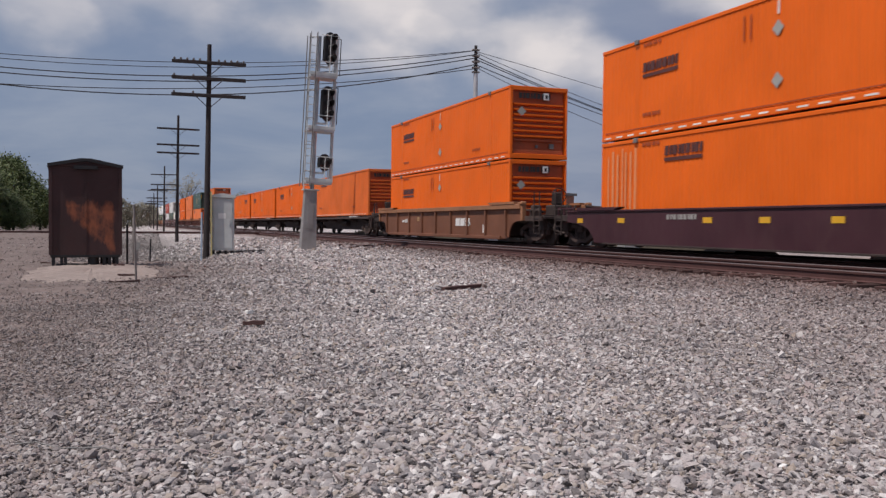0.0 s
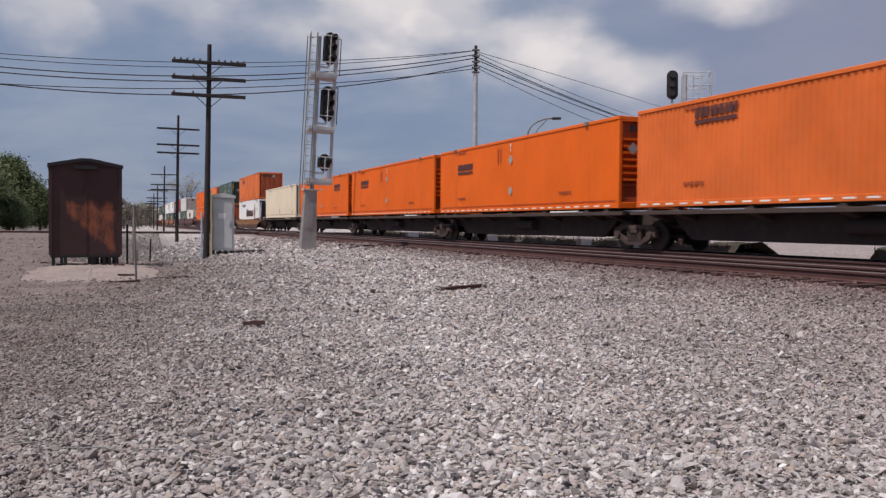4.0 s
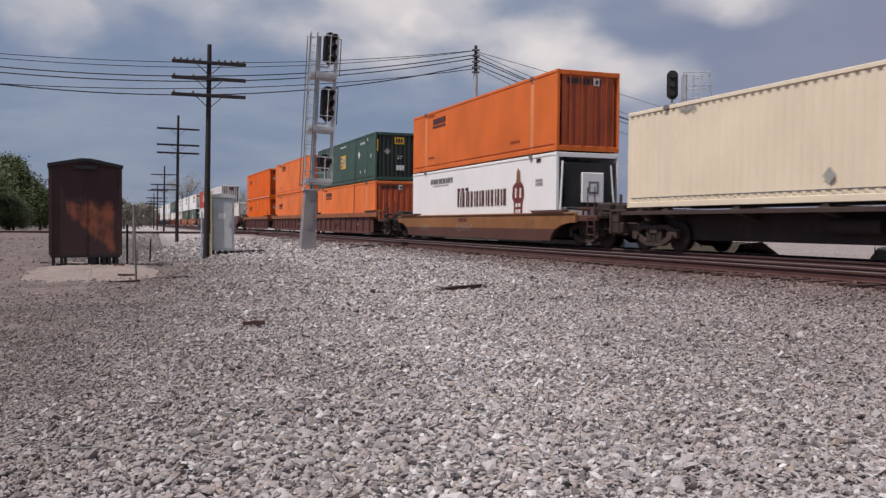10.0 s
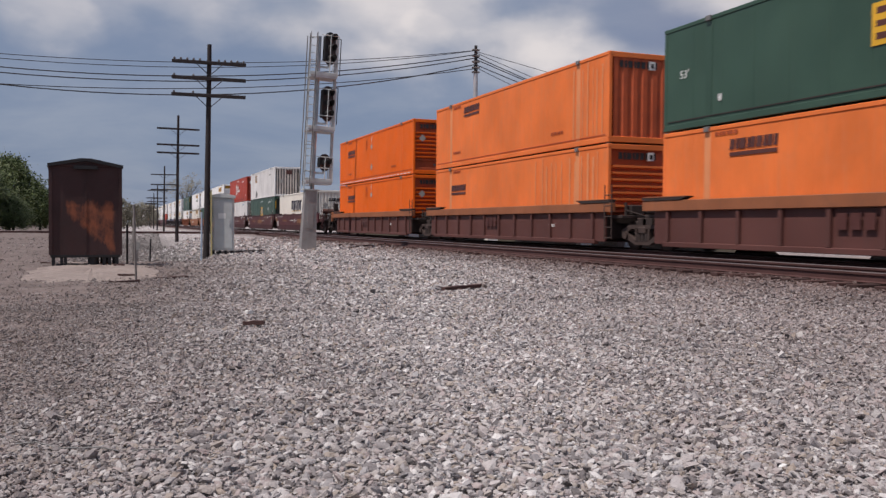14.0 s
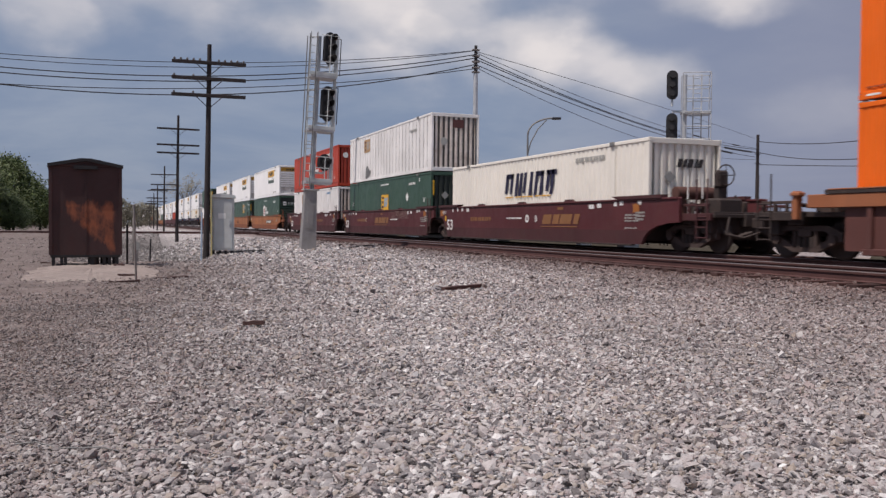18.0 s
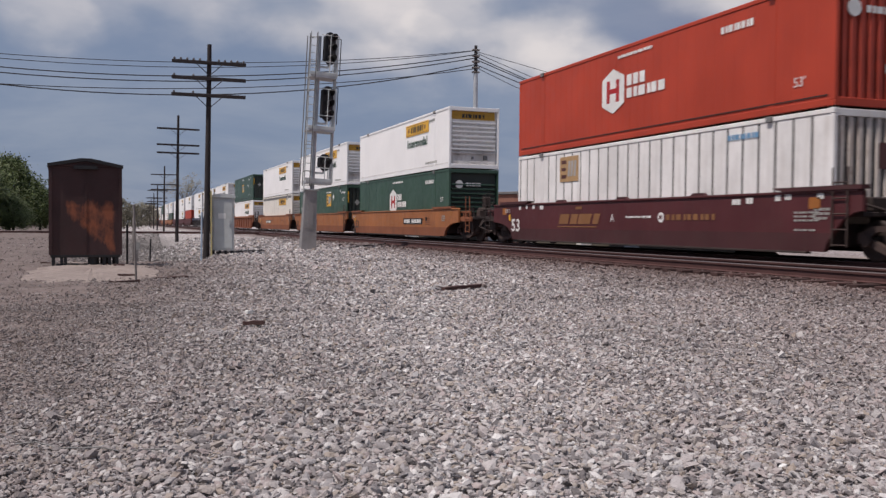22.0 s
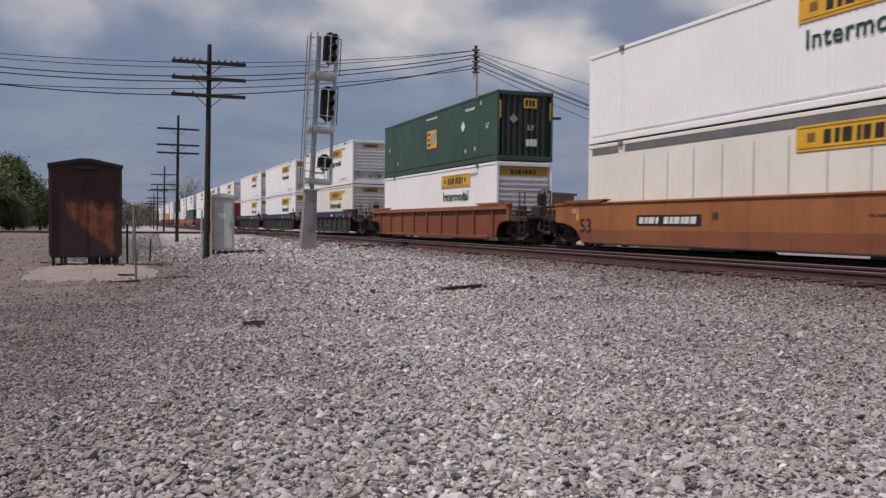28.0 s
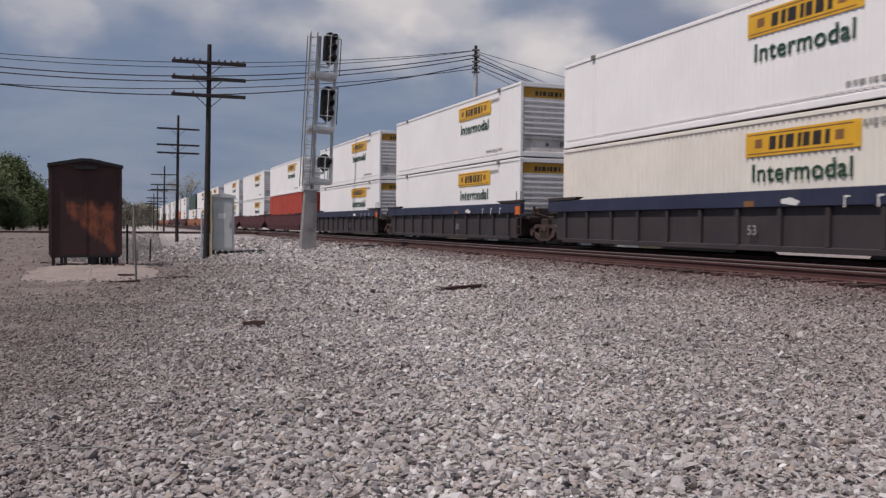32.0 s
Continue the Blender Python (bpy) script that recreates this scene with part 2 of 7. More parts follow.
POLE_WOOD = mat("creosoted wood", (0.033, 0.027, 0.028), 0.85, dirt=0.4, dirt_col=(0.02, 0.016, 0.015), streak=0.4, scale=3, bump=0.5)
GREY_WOOD = mat("weathered grey wood", (0.22, 0.20, 0.19), 0.85, dirt=0.4, dirt_col=(0.1, 0.09, 0.085), streak=0.5, scale=3, bump=0.5)
TIE_WOOD = mat("old tie wood", (0.066, 0.034, 0.031), 0.9, dirt=0.5, dirt_col=(0.045, 0.03, 0.028), scale=3, bump=0.6, objvar=0.3)
RAIL_SIDE = mat("rusty rail steel", (0.085, 0.038, 0.035), 0.75, 0.1, dirt=0.4, dirt_col=(0.06, 0.03, 0.028), scale=2)
RAIL_HEAD = mat("worn rail head", (0.20, 0.165, 0.16), 0.45, 0.6, dirt=0.3, dirt_col=(0.14, 0.08, 0.07))
RUST_SHED = None
CONCRETE = mat("pale weathered concrete", (0.27, 0.225, 0.205), 0.9, dirt=0.8, dirt_col=(0.13, 0.10, 0.09), scale=3.2, bump=0.8, fine=60)
WIRE = mat("black cable sheath", (0.02, 0.022, 0.028), 0.6, dirt=0.1, bump=0)
GLASS_INS = mat("glazed insulator", (0.12, 0.11, 0.11), 0.25, dirt=0.2)
BLUE_TUBE = mat("pale blue plastic guard", (0.40, 0.50, 0.62), 0.5, dirt=0.2)
YELLOW_TUBE = mat("faded yellow plastic guard", (0.68, 0.58, 0.28), 0.5, dirt=0.2)
RUST_ORANGE = mat("rust-orange car paint", (0.225, 0.072, 0.034), 0.6, dirt=0.4, streak=0.4, dirt_col=(0.11, 0.05, 0.035), scale=0.6)
BRICK_FAR = mat("dull brick", (0.24, 0.11, 0.08), 0.85, dirt=0.3)
ROOF_FAR = mat("grey roofing", (0.16, 0.155, 0.155), 0.8, dirt=0.3)


def shed_material():
    m = mat("rusted brown sheet", (0.056, 0.027, 0.027), 0.75, dirt=0.5, dirt_col=(0.026, 0.016, 0.016), streak=0.6, scale=1.0, bump=0.4)
    nt = m.node_tree
    N, L = nt.nodes.new, nt.links.new
    b = nt.nodes["Principled BSDF"]
    old = b.inputs["Base Color"].links[0].from_socket
    tc = N("ShaderNodeTexCoord")
    n = N("ShaderNodeTexNoise"); n.inputs["Scale"].default_value = 2.6; n.inputs["Detail"].default_value = 8; n.inputs["Roughness"].default_value = 0.68
    tall = N("ShaderNodeMapping"); tall.inputs["Scale"].default_value = (1.6, 1.6, 0.75)
    L(tc.outputs["Object"], tall.inputs["Vector"]); L(tall.outputs[0], n.inputs["Vector"])
    sep = N("ShaderNodeSeparateXYZ"); L(tc.outputs["Object"], sep.inputs[0])
    # a flaked patch in the lower middle of the sheet
    def hump(src, mid, half):
        a = N("ShaderNodeMath"); a.operation = "SUBTRACT"; a.inputs[1].default_value = mid; L(src, a.inputs[0])
        c = N("ShaderNodeMath"); c.operation = "ABSOLUTE"; L(a.outputs[0], c.inputs[0])
        d = N("ShaderNodeMapRange"); d.inputs[1].default_value, d.inputs[2].default_value, d.inputs[3].default_value, d.inputs[4].default_value = half * 0.75, half, 1, 0
        L(c.outputs[0], d.inputs[0])
        return d.outputs[0]
    hx = hump(sep.outputs[0], 0.07, 0.66)
    # bare above a slanting line that falls to the right, and below breast height
    sl = N("ShaderNodeMath"); sl.operation = "MULTIPLY_ADD"; sl.inputs[1].default_value = 0.95
    L(sep.outputs[0], sl.inputs[0]); L(sep.outputs[2], sl.inputs[2])
    lo = N("ShaderNodeMapRange"); lo.inputs[1].default_value, lo.inputs[2].default_value = 0.62, 0.92
    L(sl.outputs[0], lo.inputs[0])
    hi = N("ShaderNodeMapRange"); hi.inputs[1].default_value, hi.inputs[2].default_value, hi.inputs[3].default_value, hi.inputs[4].default_value = 1.38, 1.66, 1, 0
    L(sep.outputs[2], hi.inputs[0])
    hz = N("ShaderNodeMath"); hz.operation = "MULTIPLY"; L(lo.outputs[0], hz.inputs[0]); L(hi.outputs[0], hz.inputs[1])
    mul = N("ShaderNodeMath"); mul.operation = "MULTIPLY"; L(hz.outputs[0], mul.inputs[0]); L(hx, mul.inputs[1])
    ad = N("ShaderNodeMath"); ad.operation = "MULTIPLY_ADD"; ad.inputs[1].default_value = 0.36
    L(mul.outputs[0], ad.inputs[0]); L(n.outputs[0], ad.inputs[2])
    r = N("ShaderNodeMapRange"); r.inputs[1].default_value, r.inputs[2].default_value = 0.70, 0.92
    L(ad.outputs[0], r.inputs[0])
    x = N("ShaderNodeMix"); x.data_type = "RGBA"; x.inputs[7].default_value = (0.27, 0.088, 0.045, 1)
    L(r.outputs[0], x.inputs[0]); L(old, x.inputs[6]); L(x.outputs[2], b.inputs["Base Color"])
    return m


RUST_SHED = shed_material()


def gravel_material(name, stones):
    """Grey and pinkish crushed limestone; the ground below it turns to brown dirt on the yard side."""
    m = bpy.data.materials.new(name)
    m.use_nodes = True
    nt = m.node_tree
    N, L = nt.nodes.new, nt.links.new
    b = nt.nodes["Principled BSDF"]
    b.inputs["Roughness"].default_value = 0.9
    b.inputs["Specular IOR Level"].default_value = 0.25
    tc = N("ShaderNodeTexCoord")
    def tex(sc, detail=4):
        n = N("ShaderNodeTexNoise"); n.inputs["Scale"].default_value = sc; n.inputs["Detail"].default_value = detail
        L(tc.outputs["Object"], n.inputs["Vector"])
        return n.outputs[0]
    def ramp(src, stops):
        r = N("ShaderNodeValToRGB")
        e = r.color_ramp.elements
        for i, (p, c) in enumerate(stops):
            el = e[i] if i < 2 else e.new(p)
            el.position, el.color = p, (*c, 1)
        L(src, r.inputs[0])
        return r.outputs[0]
    def mixn(fac, a, c, kind="MIX"):
        x = N("ShaderNodeMix"); x.data_type = "RGBA"; x.blend_type = kind
        if isinstance(fac, float): x.inputs[0].default_value = fac
        else: L(fac, x.inputs[0])
        for i, q in ((6, a), (7, c)):
            if isinstance(q, tuple): x.inputs[i].default_value = (*q, 1)
            else: L(q, x.inputs[i])
        return x.outputs[2]
    greys = [(0.0, (0.10, 0.092, 0.094)), (0.16, (0.28, 0.265, 0.275)), (0.34, (0.50, 0.490, 0.505)), (0.46, (0.46, 0.385, 0.320)), (0.56, (0.55, 0.525, 0.53)), (0.72, (0.50, 0.420, 0.412)), (0.87, (0.68, 0.66, 0.66)), (1.0, (0.90, 0.885, 0.88))]
    # flat ground is dimmed to paint in the self-shading of loose stones
    greys = greys if stones else [(p, tuple(0.82 * v for v in q)) for p, q in greys]
    if stones:
        grain = N("ShaderNodeBump"); grain.inputs["Strength"].default_value = 0.9; grain.inputs["Distance"].default_value = 0.008
        L(tex(110, 3), grain.inputs["Height"]); L(grain.outputs[0], b.inputs["Normal"])
        g = N("ShaderNodeNewGeometry")
        c = ramp(g.outputs["Random Per Island"], greys)
        c = mixn(0.20, c, ramp(tex(40, 3), [(0.3, (0.18, 0.17, 0.165)), (0.7, (0.42, 0.40, 0.39))]))
    else:
        v = N("ShaderNodeTexVoronoi"); v.inputs["Scale"].default_value = 14
        L(tc.outputs["Object"], v.inputs["Vector"])
        s = N("ShaderNodeSeparateColor"); L(v.outputs["Color"], s.inputs[0])
        c = ramp(s.outputs[0], greys)
        v2 = N("ShaderNodeMapRange"); v2.inputs[1].default_value, v2.inputs[2].default_value, v2.inputs[3].default_value, v2.inputs[4].default_value = 0.0, 0.6, 1, 0.55
        L(v.outputs["Distance"], v2.inputs[0])
        bp = N("ShaderNodeBump"); bp.inputs["Strength"].default_value = 0.8; bp.inputs["Distance"].default_value = 0.03
        L(v2.outputs[0], bp.inputs["Height"]); L(bp.outputs[0], b.inputs["Normal"])
    # brown dirt spread over the yard side, with a ragged border
    sep = N("ShaderNodeSeparateXYZ"); L(tc.outputs["Object"], sep.inputs[0])
    def edge(a, b_, c_, d_):
        q = N("ShaderNodeMapRange"); q.inputs[1].default_value, q.inputs[2].default_value, q.inputs[3].default_value, q.inputs[4].default_value = a, b_, c_, d_
        L(sep.outputs[1], q.inputs[0])
        return q.outputs[0]
    part_way = N("ShaderNodeMath"); part_way.operation = "ADD"
    L(edge(0, 20, 0, -3.5), part_way.inputs[0]); L(edge(22, 60, 0, 3.4), part_way.inputs[1])
    lin = N("ShaderNodeMath"); lin.operation = "ADD"
    L(part_way.outputs[0], lin.inputs[0]); L(sep.outputs[0], lin.inputs[1])
    wob = N("ShaderNodeMath"); wob.operation = "MULTIPLY_ADD"; wob.inputs[1].default_value = 3.2
    L(tex(0.35, 6), wob.inputs[0]); L(lin.outputs[0], wob.inputs[2])
    mr = N("ShaderNodeMapRange"); mr.inputs[1].default_value, mr.inputs[2].default_value, mr.inputs[3].default_value, mr.inputs[4].default_value = -0.6, 2.6, 0.9 if not stones else 0.62, 0.0
    L(wob.outputs[0], mr.inputs[0])
    dirt = ramp(tex(2.5, 6), [(0.3, (0.105, 0.078, 0.070)), (0.7, (0.195, 0.155, 0.143))])
    c = mixn(mr.outputs[0], c, dirt)
    # rust-coloured dust beside the near rails
    rs = N("ShaderNodeMapRange"); rs.inputs[1].default_value, rs.inputs[2].default_value, rs.inputs[3].default_value, rs.inputs[4].default_value = 8.4, 11.3, 0.0, 0.86
    L(sep.outputs[0], rs.inputs[0])
    back = N("ShaderNodeMapRange"); back.inputs[1].default_value, back.inputs[2].default_value, back.inputs[3].default_value, back.inputs[4].default_value = 17.6, 19.0, 1.0, 0.0
    L(sep.outputs[0], back.inputs[0])
    both = N("ShaderNodeMath"); both.operation = "MULTIPLY"; L(rs.outputs[0], both.inputs[0]); L(back.outputs[0], both.inputs[1])
    c = mixn(both.outputs[0], c, (0.105, 0.062, 0.055))
    if not stones:
        # sooty old ballast in the ditch
        soot = None
        for k, rows in ((1, ((26, 30, 0, 1), (72, 76, 1, 0))), (0, ((-1.6, -0.4, 0, 1), (3.2, 5.0, 1, 0)))):
            for a, b_, c_, d_ in rows:
                q = N("ShaderNodeMapRange"); q.inputs[1].default_value, q.inputs[2].default_value, q.inputs[3].default_value, q.inputs[4].default_value = a, b_, c_, d_
                L(sep.outputs[k], q.inputs[0])
                if soot is None: soot = q.outputs[0]
                else:
                    m2 = N("ShaderNodeMath"); m2.operation = "MULTIPLY"; L(soot, m2.inputs[0]); L(q.outputs[0], m2.inputs[1]); soot = m2.outputs[0]
        c = mixn(soot, c, ramp(tex(9, 4), [(0.3, (0.12, 0.112, 0.110)), (0.7, (0.25, 0.235, 0.23))]))
    # brown tint growing to the right paints in lens vignetting
    vignette = N("ShaderNodeMapRange"); vignette.inputs[1].default_value, vignette.inputs[2].default_value, vignette.inputs[3].default_value, vignette.inputs[4].default_value = 0.6, 5.0, 0.05, 0.46
    aside = N("ShaderNodeMath"); aside.operation = "MULTIPLY_ADD"; aside.inputs[1].default_value = -0.3
    L(sep.outputs[1], aside.inputs[0]); L(sep.outputs[0], aside.inputs[2]); L(aside.outputs[0], vignette.inputs[0])
    c = mixn(vignette.outputs[0], c, (0.180, 0.128, 0.120))
    big = ramp(tex(0.5, 3), [(0.3, (0.80, 0.80, 0.80)), (0.7, (1, 1, 1))])
    c = mixn(1.0, c, big, "MULTIPLY")
    L(c, b.inputs["Base Color"])
    return m


GRAVEL_DARK = mat("sooty old ballast", (0.21, 0.195, 0.19), 0.9, dirt=0.4, dirt_col=(0.10, 0.088, 0.082), island=0.5, scale=3)
GRAVEL = gravel_material("crushed limestone ballast", True)
GROUND = gravel_material("gravel and dirt ground", False)


def leaf_material(name, a, c):
    m = bpy.data.materials.new(name)
    m.use_nodes = True
    nt = m.node_tree
    N, L = nt.nodes.new, nt.links.new
    b = nt.nodes["Principled BSDF"]
    b.inputs["Roughness"].default_value = 0.6
    g = N("ShaderNodeNewGeometry")
    r = N("ShaderNodeValToRGB")
    r.color_ramp.elements[0].color, r.color_ramp.elements[1].color = (*a, 1), (*c, 1)
    L(g.outputs["Random Per Island"], r.inputs[0]); L(r.outputs[0], b.inputs["Base Color"])
    return m


LEAF = leaf_material("summer leaves", (0.026, 0.050, 0.014), (0.12, 0.16, 0.045))
LEAF_DRY = leaf_material("sparse grey-green leaves", (0.10, 0.095, 0.065), (0.21, 0.19, 0.14))
WEEDS = mat("dry dark weeds", (0.045, 0.038, 0.028), 0.95, dirt=0.4, dirt_col=(0.02, 0.018, 0.015), scale=4, bump=0.6)
BARK = mat("bark", (0.06, 0.045, 0.035), 0.9, dirt=0.4, bump=0.5)


# ---------------------------------------------------------------- mesh helpers
class Form:
    """Collects solids into one mesh."""
    def __init__(self):
        self.v, self.f, self.s = [], [], []

    def add(self, verts, faces, smooth=False):
        n = len(self.v)
        self.v += [tuple(p) for p in verts]
        self.f += [[i + n for i in q] for q in faces]
        self.s += [smooth] * len(faces)
        return self

    def box(self, x0, x1, y0, y1, z0, z1, c=0.0):
        if not c:
            vs = [(x, y, z) for z in (z0, z1) for y in (y0, y1) for x in (x0, x1)]
            return self.add(vs, [(0, 2, 3, 1), (4, 5, 7, 6), (0, 1, 5, 4), (2, 6, 7, 3), (0, 4, 6, 2), (1, 3, 7, 5)])
        m, h = ((x0 + x1) / 2, (y0 + y1) / 2, (z0 + z1) / 2), ((x1 - x0) / 2, (y1 - y0) / 2, (z1 - z0) / 2)
        c = min(c, 0.45 * min(h) * 2 / 2)
        vs, idx = [], {}
        for sx in (-1, 1):
            for sy in (-1, 1):
                for sz in (-1, 1):
                    for a in range(3):
                        s = (sx, sy, sz)
                        idx[(s, a)] = len(vs)
                        vs.append(tuple(m[k] + s[k] * (h[k] - (0 if k == a else c)) for k in range(3)))
        fs = []
        for a in range(3):
            u, w = (a + 1) % 3, (a + 2) % 3
            for sg in (-1, 1):
                q = []
                for su, sw in ((-1, -1), (1, -1), (1, 1), (-1, 1)):
                    s = [0, 0, 0]; s[a], s[u], s[w] = sg, su, sw
                    q.append(idx[(tuple(s), a)])
                fs.append(q if sg > 0 else q[::-1])
            for su in (-1, 1):
                for sw in (-1, 1):
                    lo, hi = [0, 0, 0], [0, 0, 0]
                    lo[a], lo[u], lo[w] = -1, su, sw
                    hi[a], hi[u], hi[w] = 1, su, sw
                    lo, hi = tuple(lo), tuple(hi)
                    q = [idx[(lo, u)], idx[(hi, u)], idx[(hi, w)], idx[(lo, w)]]
                    fs.append(q if su * sw < 0 else q[::-1])
        for sx in (-1, 1):
            for sy in (-1, 1):
                for sz in (-1, 1):
                    s = (sx, sy, sz)
                    q = [idx[(s, 0)], idx[(s, 1)], idx[(s, 2)]]
                    fs.append(q if sx * sy * sz > 0 else q[::-1])
        return self.add(vs, fs)

    def prism(self, pts, axis, a0, a1):
        """A polygon, counter-clockwise in the plane of the two other axes (in x, y, z order), drawn out along axis."""
        def at(p, a):
            q = list(p); q.insert(axis, a); return q
        n = len(pts)
        vs = [at(p, a0) for p in pts] + [at(p, a1) for p in pts]
        fs = [list(range(n))[::-1], list(range(n, 2 * n))] + [(i, (i + 1) % n, n + (i + 1) % n, n + i) for i in range(n)]
        if axis == 1:
            fs = [list(q)[::-1] for q in fs]
        return self.add(vs, fs)

    def tube(self, p, q, r, n=8, r2=None, caps=True):
        p, q = Vector(p), Vector(q)
        d = (q - p).normalized()
        a = d.orthogonal().normalized()
        b = d.cross(a)
        r2 = r if r2 is None else r2
        vs = []
        for o, rr in ((p, r), (q, r2)):
            vs += [o + (a * math.cos(2 * math.pi * i / n) + b * math.sin(2 * math.pi * i / n)) * rr for i in range(n)]
        self.add(vs, [(i, (i + 1) % n, n + (i + 1) % n, n + i) for i in range(n)], True)
        if caps:
            self.add(vs, [list(range(n))[::-1], list(range(n, 2 * n))])
        return self

    def path(self, pts, r, n=5):
        for p, q in zip(pts, pts[1:]):
            self.tube(p, q, r, n)
        return self

    def lathe(self, prof, n=16, axis=2, at=(0, 0, 0)):
        """prof: (radius, height) rows from bottom to top."""
        vs, fs = [], []
        for r, h in prof:
            for i in range(n):
                a = 2 * math.pi * i / n
                p = (r * math.cos(a), r * math.sin(a), h)
                if axis == 0: p = (h, p[0], p[1])
                if axis == 1: p = (p[1], h, p[0])
                vs.append((p[0] + at[0], p[1] + at[1], p[2] + at[2]))
        for k in range(len(prof) - 1):
            fs += [(k * n + i, k * n + (i + 1) % n, (k + 1) * n + (i + 1) % n, (k + 1) * n + i) for i in range(n)]
        self.add(vs, fs, True)
        m = (len(prof) - 1) * n
        return self.add(vs, [list(range(n))[::-1], list(range(m, m + n))])

    def mesh(self, name, material):
        me = bpy.data.meshes.new(name)
        me.from_pydata(self.v, [], self.f)
        me.polygons.foreach_set("use_smooth", self.s)
        me.materials.append(material)
        me.update()
        return me


def part(name, form, material, parent=None, label="", at=None):
    ob = new(name, form.mesh(name, material) if isinstance(form, Form) else form)
    if parent:
        ob.parent = parent
    if at is not None:
        ob.matrix_basis = at
    if label:
        tagged(ob, label)
    if name.endswith(("_lettering", "stencil", "spring_nest", "scribble", "_tape")):
        tagged(ob, kind="stuff")
    return ob


def thing(name, label, category, group="", m=None, kind=""):
    ob = new(name)
    ob.empty_display_size = 0.2
    tagged(ob, label, category, group, kind)
    if m is not None:
        ob.matrix_basis = m
    return ob


NEAR = Matrix(((0, 0, -1, 0), (-1, 0, 0, 0), (0, 1, 0, 0), (0, 0, 0, 1)))  # writing on a face that looks towards -x
FRONT = Matrix(((1, 0, 0, 0), (0, 0, -1, 0), (0, 1, 0, 0), (0, 0, 0, 1)))  # on a face that looks towards -y


def words(body, size, material, parent, m, label, width=None, bold=0.0):
    cu = bpy.data.curves.new("lettering", "FONT")
    cu.body, cu.size, cu.extrude, cu.offset = body, size, 0.004, bold
    cu.align_x, cu.space_character = "LEFT", 1.07
    ob = bpy.data.objects.new("lettering", cu)
    scene.collection.objects.link(ob)
    bpy.context.view_layer.update()
    me = bpy.data.meshes.new_from_object(ob.evaluated_get(bpy.context.evaluated_depsgraph_get()))
    bpy.data.objects.remove(ob)
    bpy.data.curves.remove(cu)
    me.name = "lettering"
    me.materials.clear()
    me.materials.append(material)
    if width:
        xs = [v.co.x for v in me.vertices]
        k = width / (max(xs) - min(xs))
        x0 = min(xs)
        for v in me.vertices:
            v.co.x = (v.co.x - x0) * k
    return part("lettering", me, material, parent, label, m)


def bars(n, x0, x1, z0, z1, gap=0.28, thick=0.006, slant=0.0, heavy=False):
    """Plain bars in place of writing, in the sheet's own x, y with z outwards."""
    f = Form()
    share = [(1.0, 0.7, 1.25, 0.55, 0.95, 1.15, 0.65)[i % 7] if n > 3 else 1.0 for i in range(n)]
    at = x0
    for i in range(n):
        w = (x1 - x0) * share[i] / sum(share)
        a, b = at, at + w * (1 - gap)
        at += w
        h = (z1 - z0)
        f.prism([(a, z0), (b, z0), (b + slant, z1), (a + slant, z1)], 2, 0, thick)
    return f


def diamond(s):
    return Form().prism([(0, -s), (s, 0), (0, s), (-s, 0)], 2, 0, 0.008)


# ---------------------------------------------------------------- ground and tracks
RAIL_Z = 0.33
NEAR_TRACK, FAR_TRACK, GAUGE = 12.555, 16.25, 1.435
CROSS_Y = 78.0


def smooth(a, b, x):
    t = max(0.0, min(1.0, (x - a) / (b - a)))
    return t * t * (3 - 2 * t)


def lie(x, y):
    """Height of the ground: ballast shoulders along the tracks, a shallow ditch on the yard side."""
    z = 0.07 * smooth(8.2, 10.6, x) * (1 - smooth(18.2, 20.5, x)) + 0.045 * smooth(11.3, 11.8, x) * (1 - smooth(17.4, 18.2, x))
    z = max(z, 0.13 * smooth(CROSS_Y - 4.5, CROSS_Y - 1.8, y) * (1 - smooth(CROSS_Y + 1.8, CROSS_Y + 4.5, y)))
    ditch = smooth(25, 30, y) * (1 - smooth(70, 76, y)) * smooth(-2.5, 0.0, x) * (1 - smooth(2.0 + 0.02 * (y - 30), 3.2 + 0.06 * (y - 30), x))
    z -= 0.8 * ditch
    if -30 < x < 40 and -10 < y < 80:
        z += 0.05 * noise.noise((x * 0.35, y * 0.35, 0)) + 0.02 * noise.noise((x * 1.3, y * 1.3, 4)) * (1 - smooth(10.5, 11.0, x))
        if 10.9 < x < 18.3:
            z = min(z, 0.15)
    return z


def axis_steps(lo, hi, fine, far):
    pts, p, s = [lo], lo, fine
    while p < hi:
        p += fine
        pts.append(p)
    out, p, s = [], pts[-1], fine
    while p < far:
        s *= 1.35
        p += s
        out.append(p)
    left, p, s = [], pts[0], fine
    while p > -far:
        s *= 1.35
        p -= s
        left.append(p)
    return left[::-1] + pts + out


def build_ground():
    xs, ys = axis_steps(-14, 26, 0.4, 3500), axis_steps(-4, 84, 0.5, 3500)
    vs = [(x, y, lie(x, y)) for y in ys for x in xs]
    n = len(xs)
    fs = [(j * n + i, j * n + i + 1, (j + 1) * n + i + 1, (j + 1) * n + i) for j in range(len(ys) - 1) for i in range(n - 1)]
    me = bpy.data.meshes.new("ground")
    me.from_pydata(vs, [], fs)
    me.polygons.foreach_set("use_smooth", [True] * len(fs))
    me.materials.append(GROUND)
    return tagged(new("ground", me), "grey crushed stone and brown dirt trackside ground", "ground", kind="structure")


build_ground()


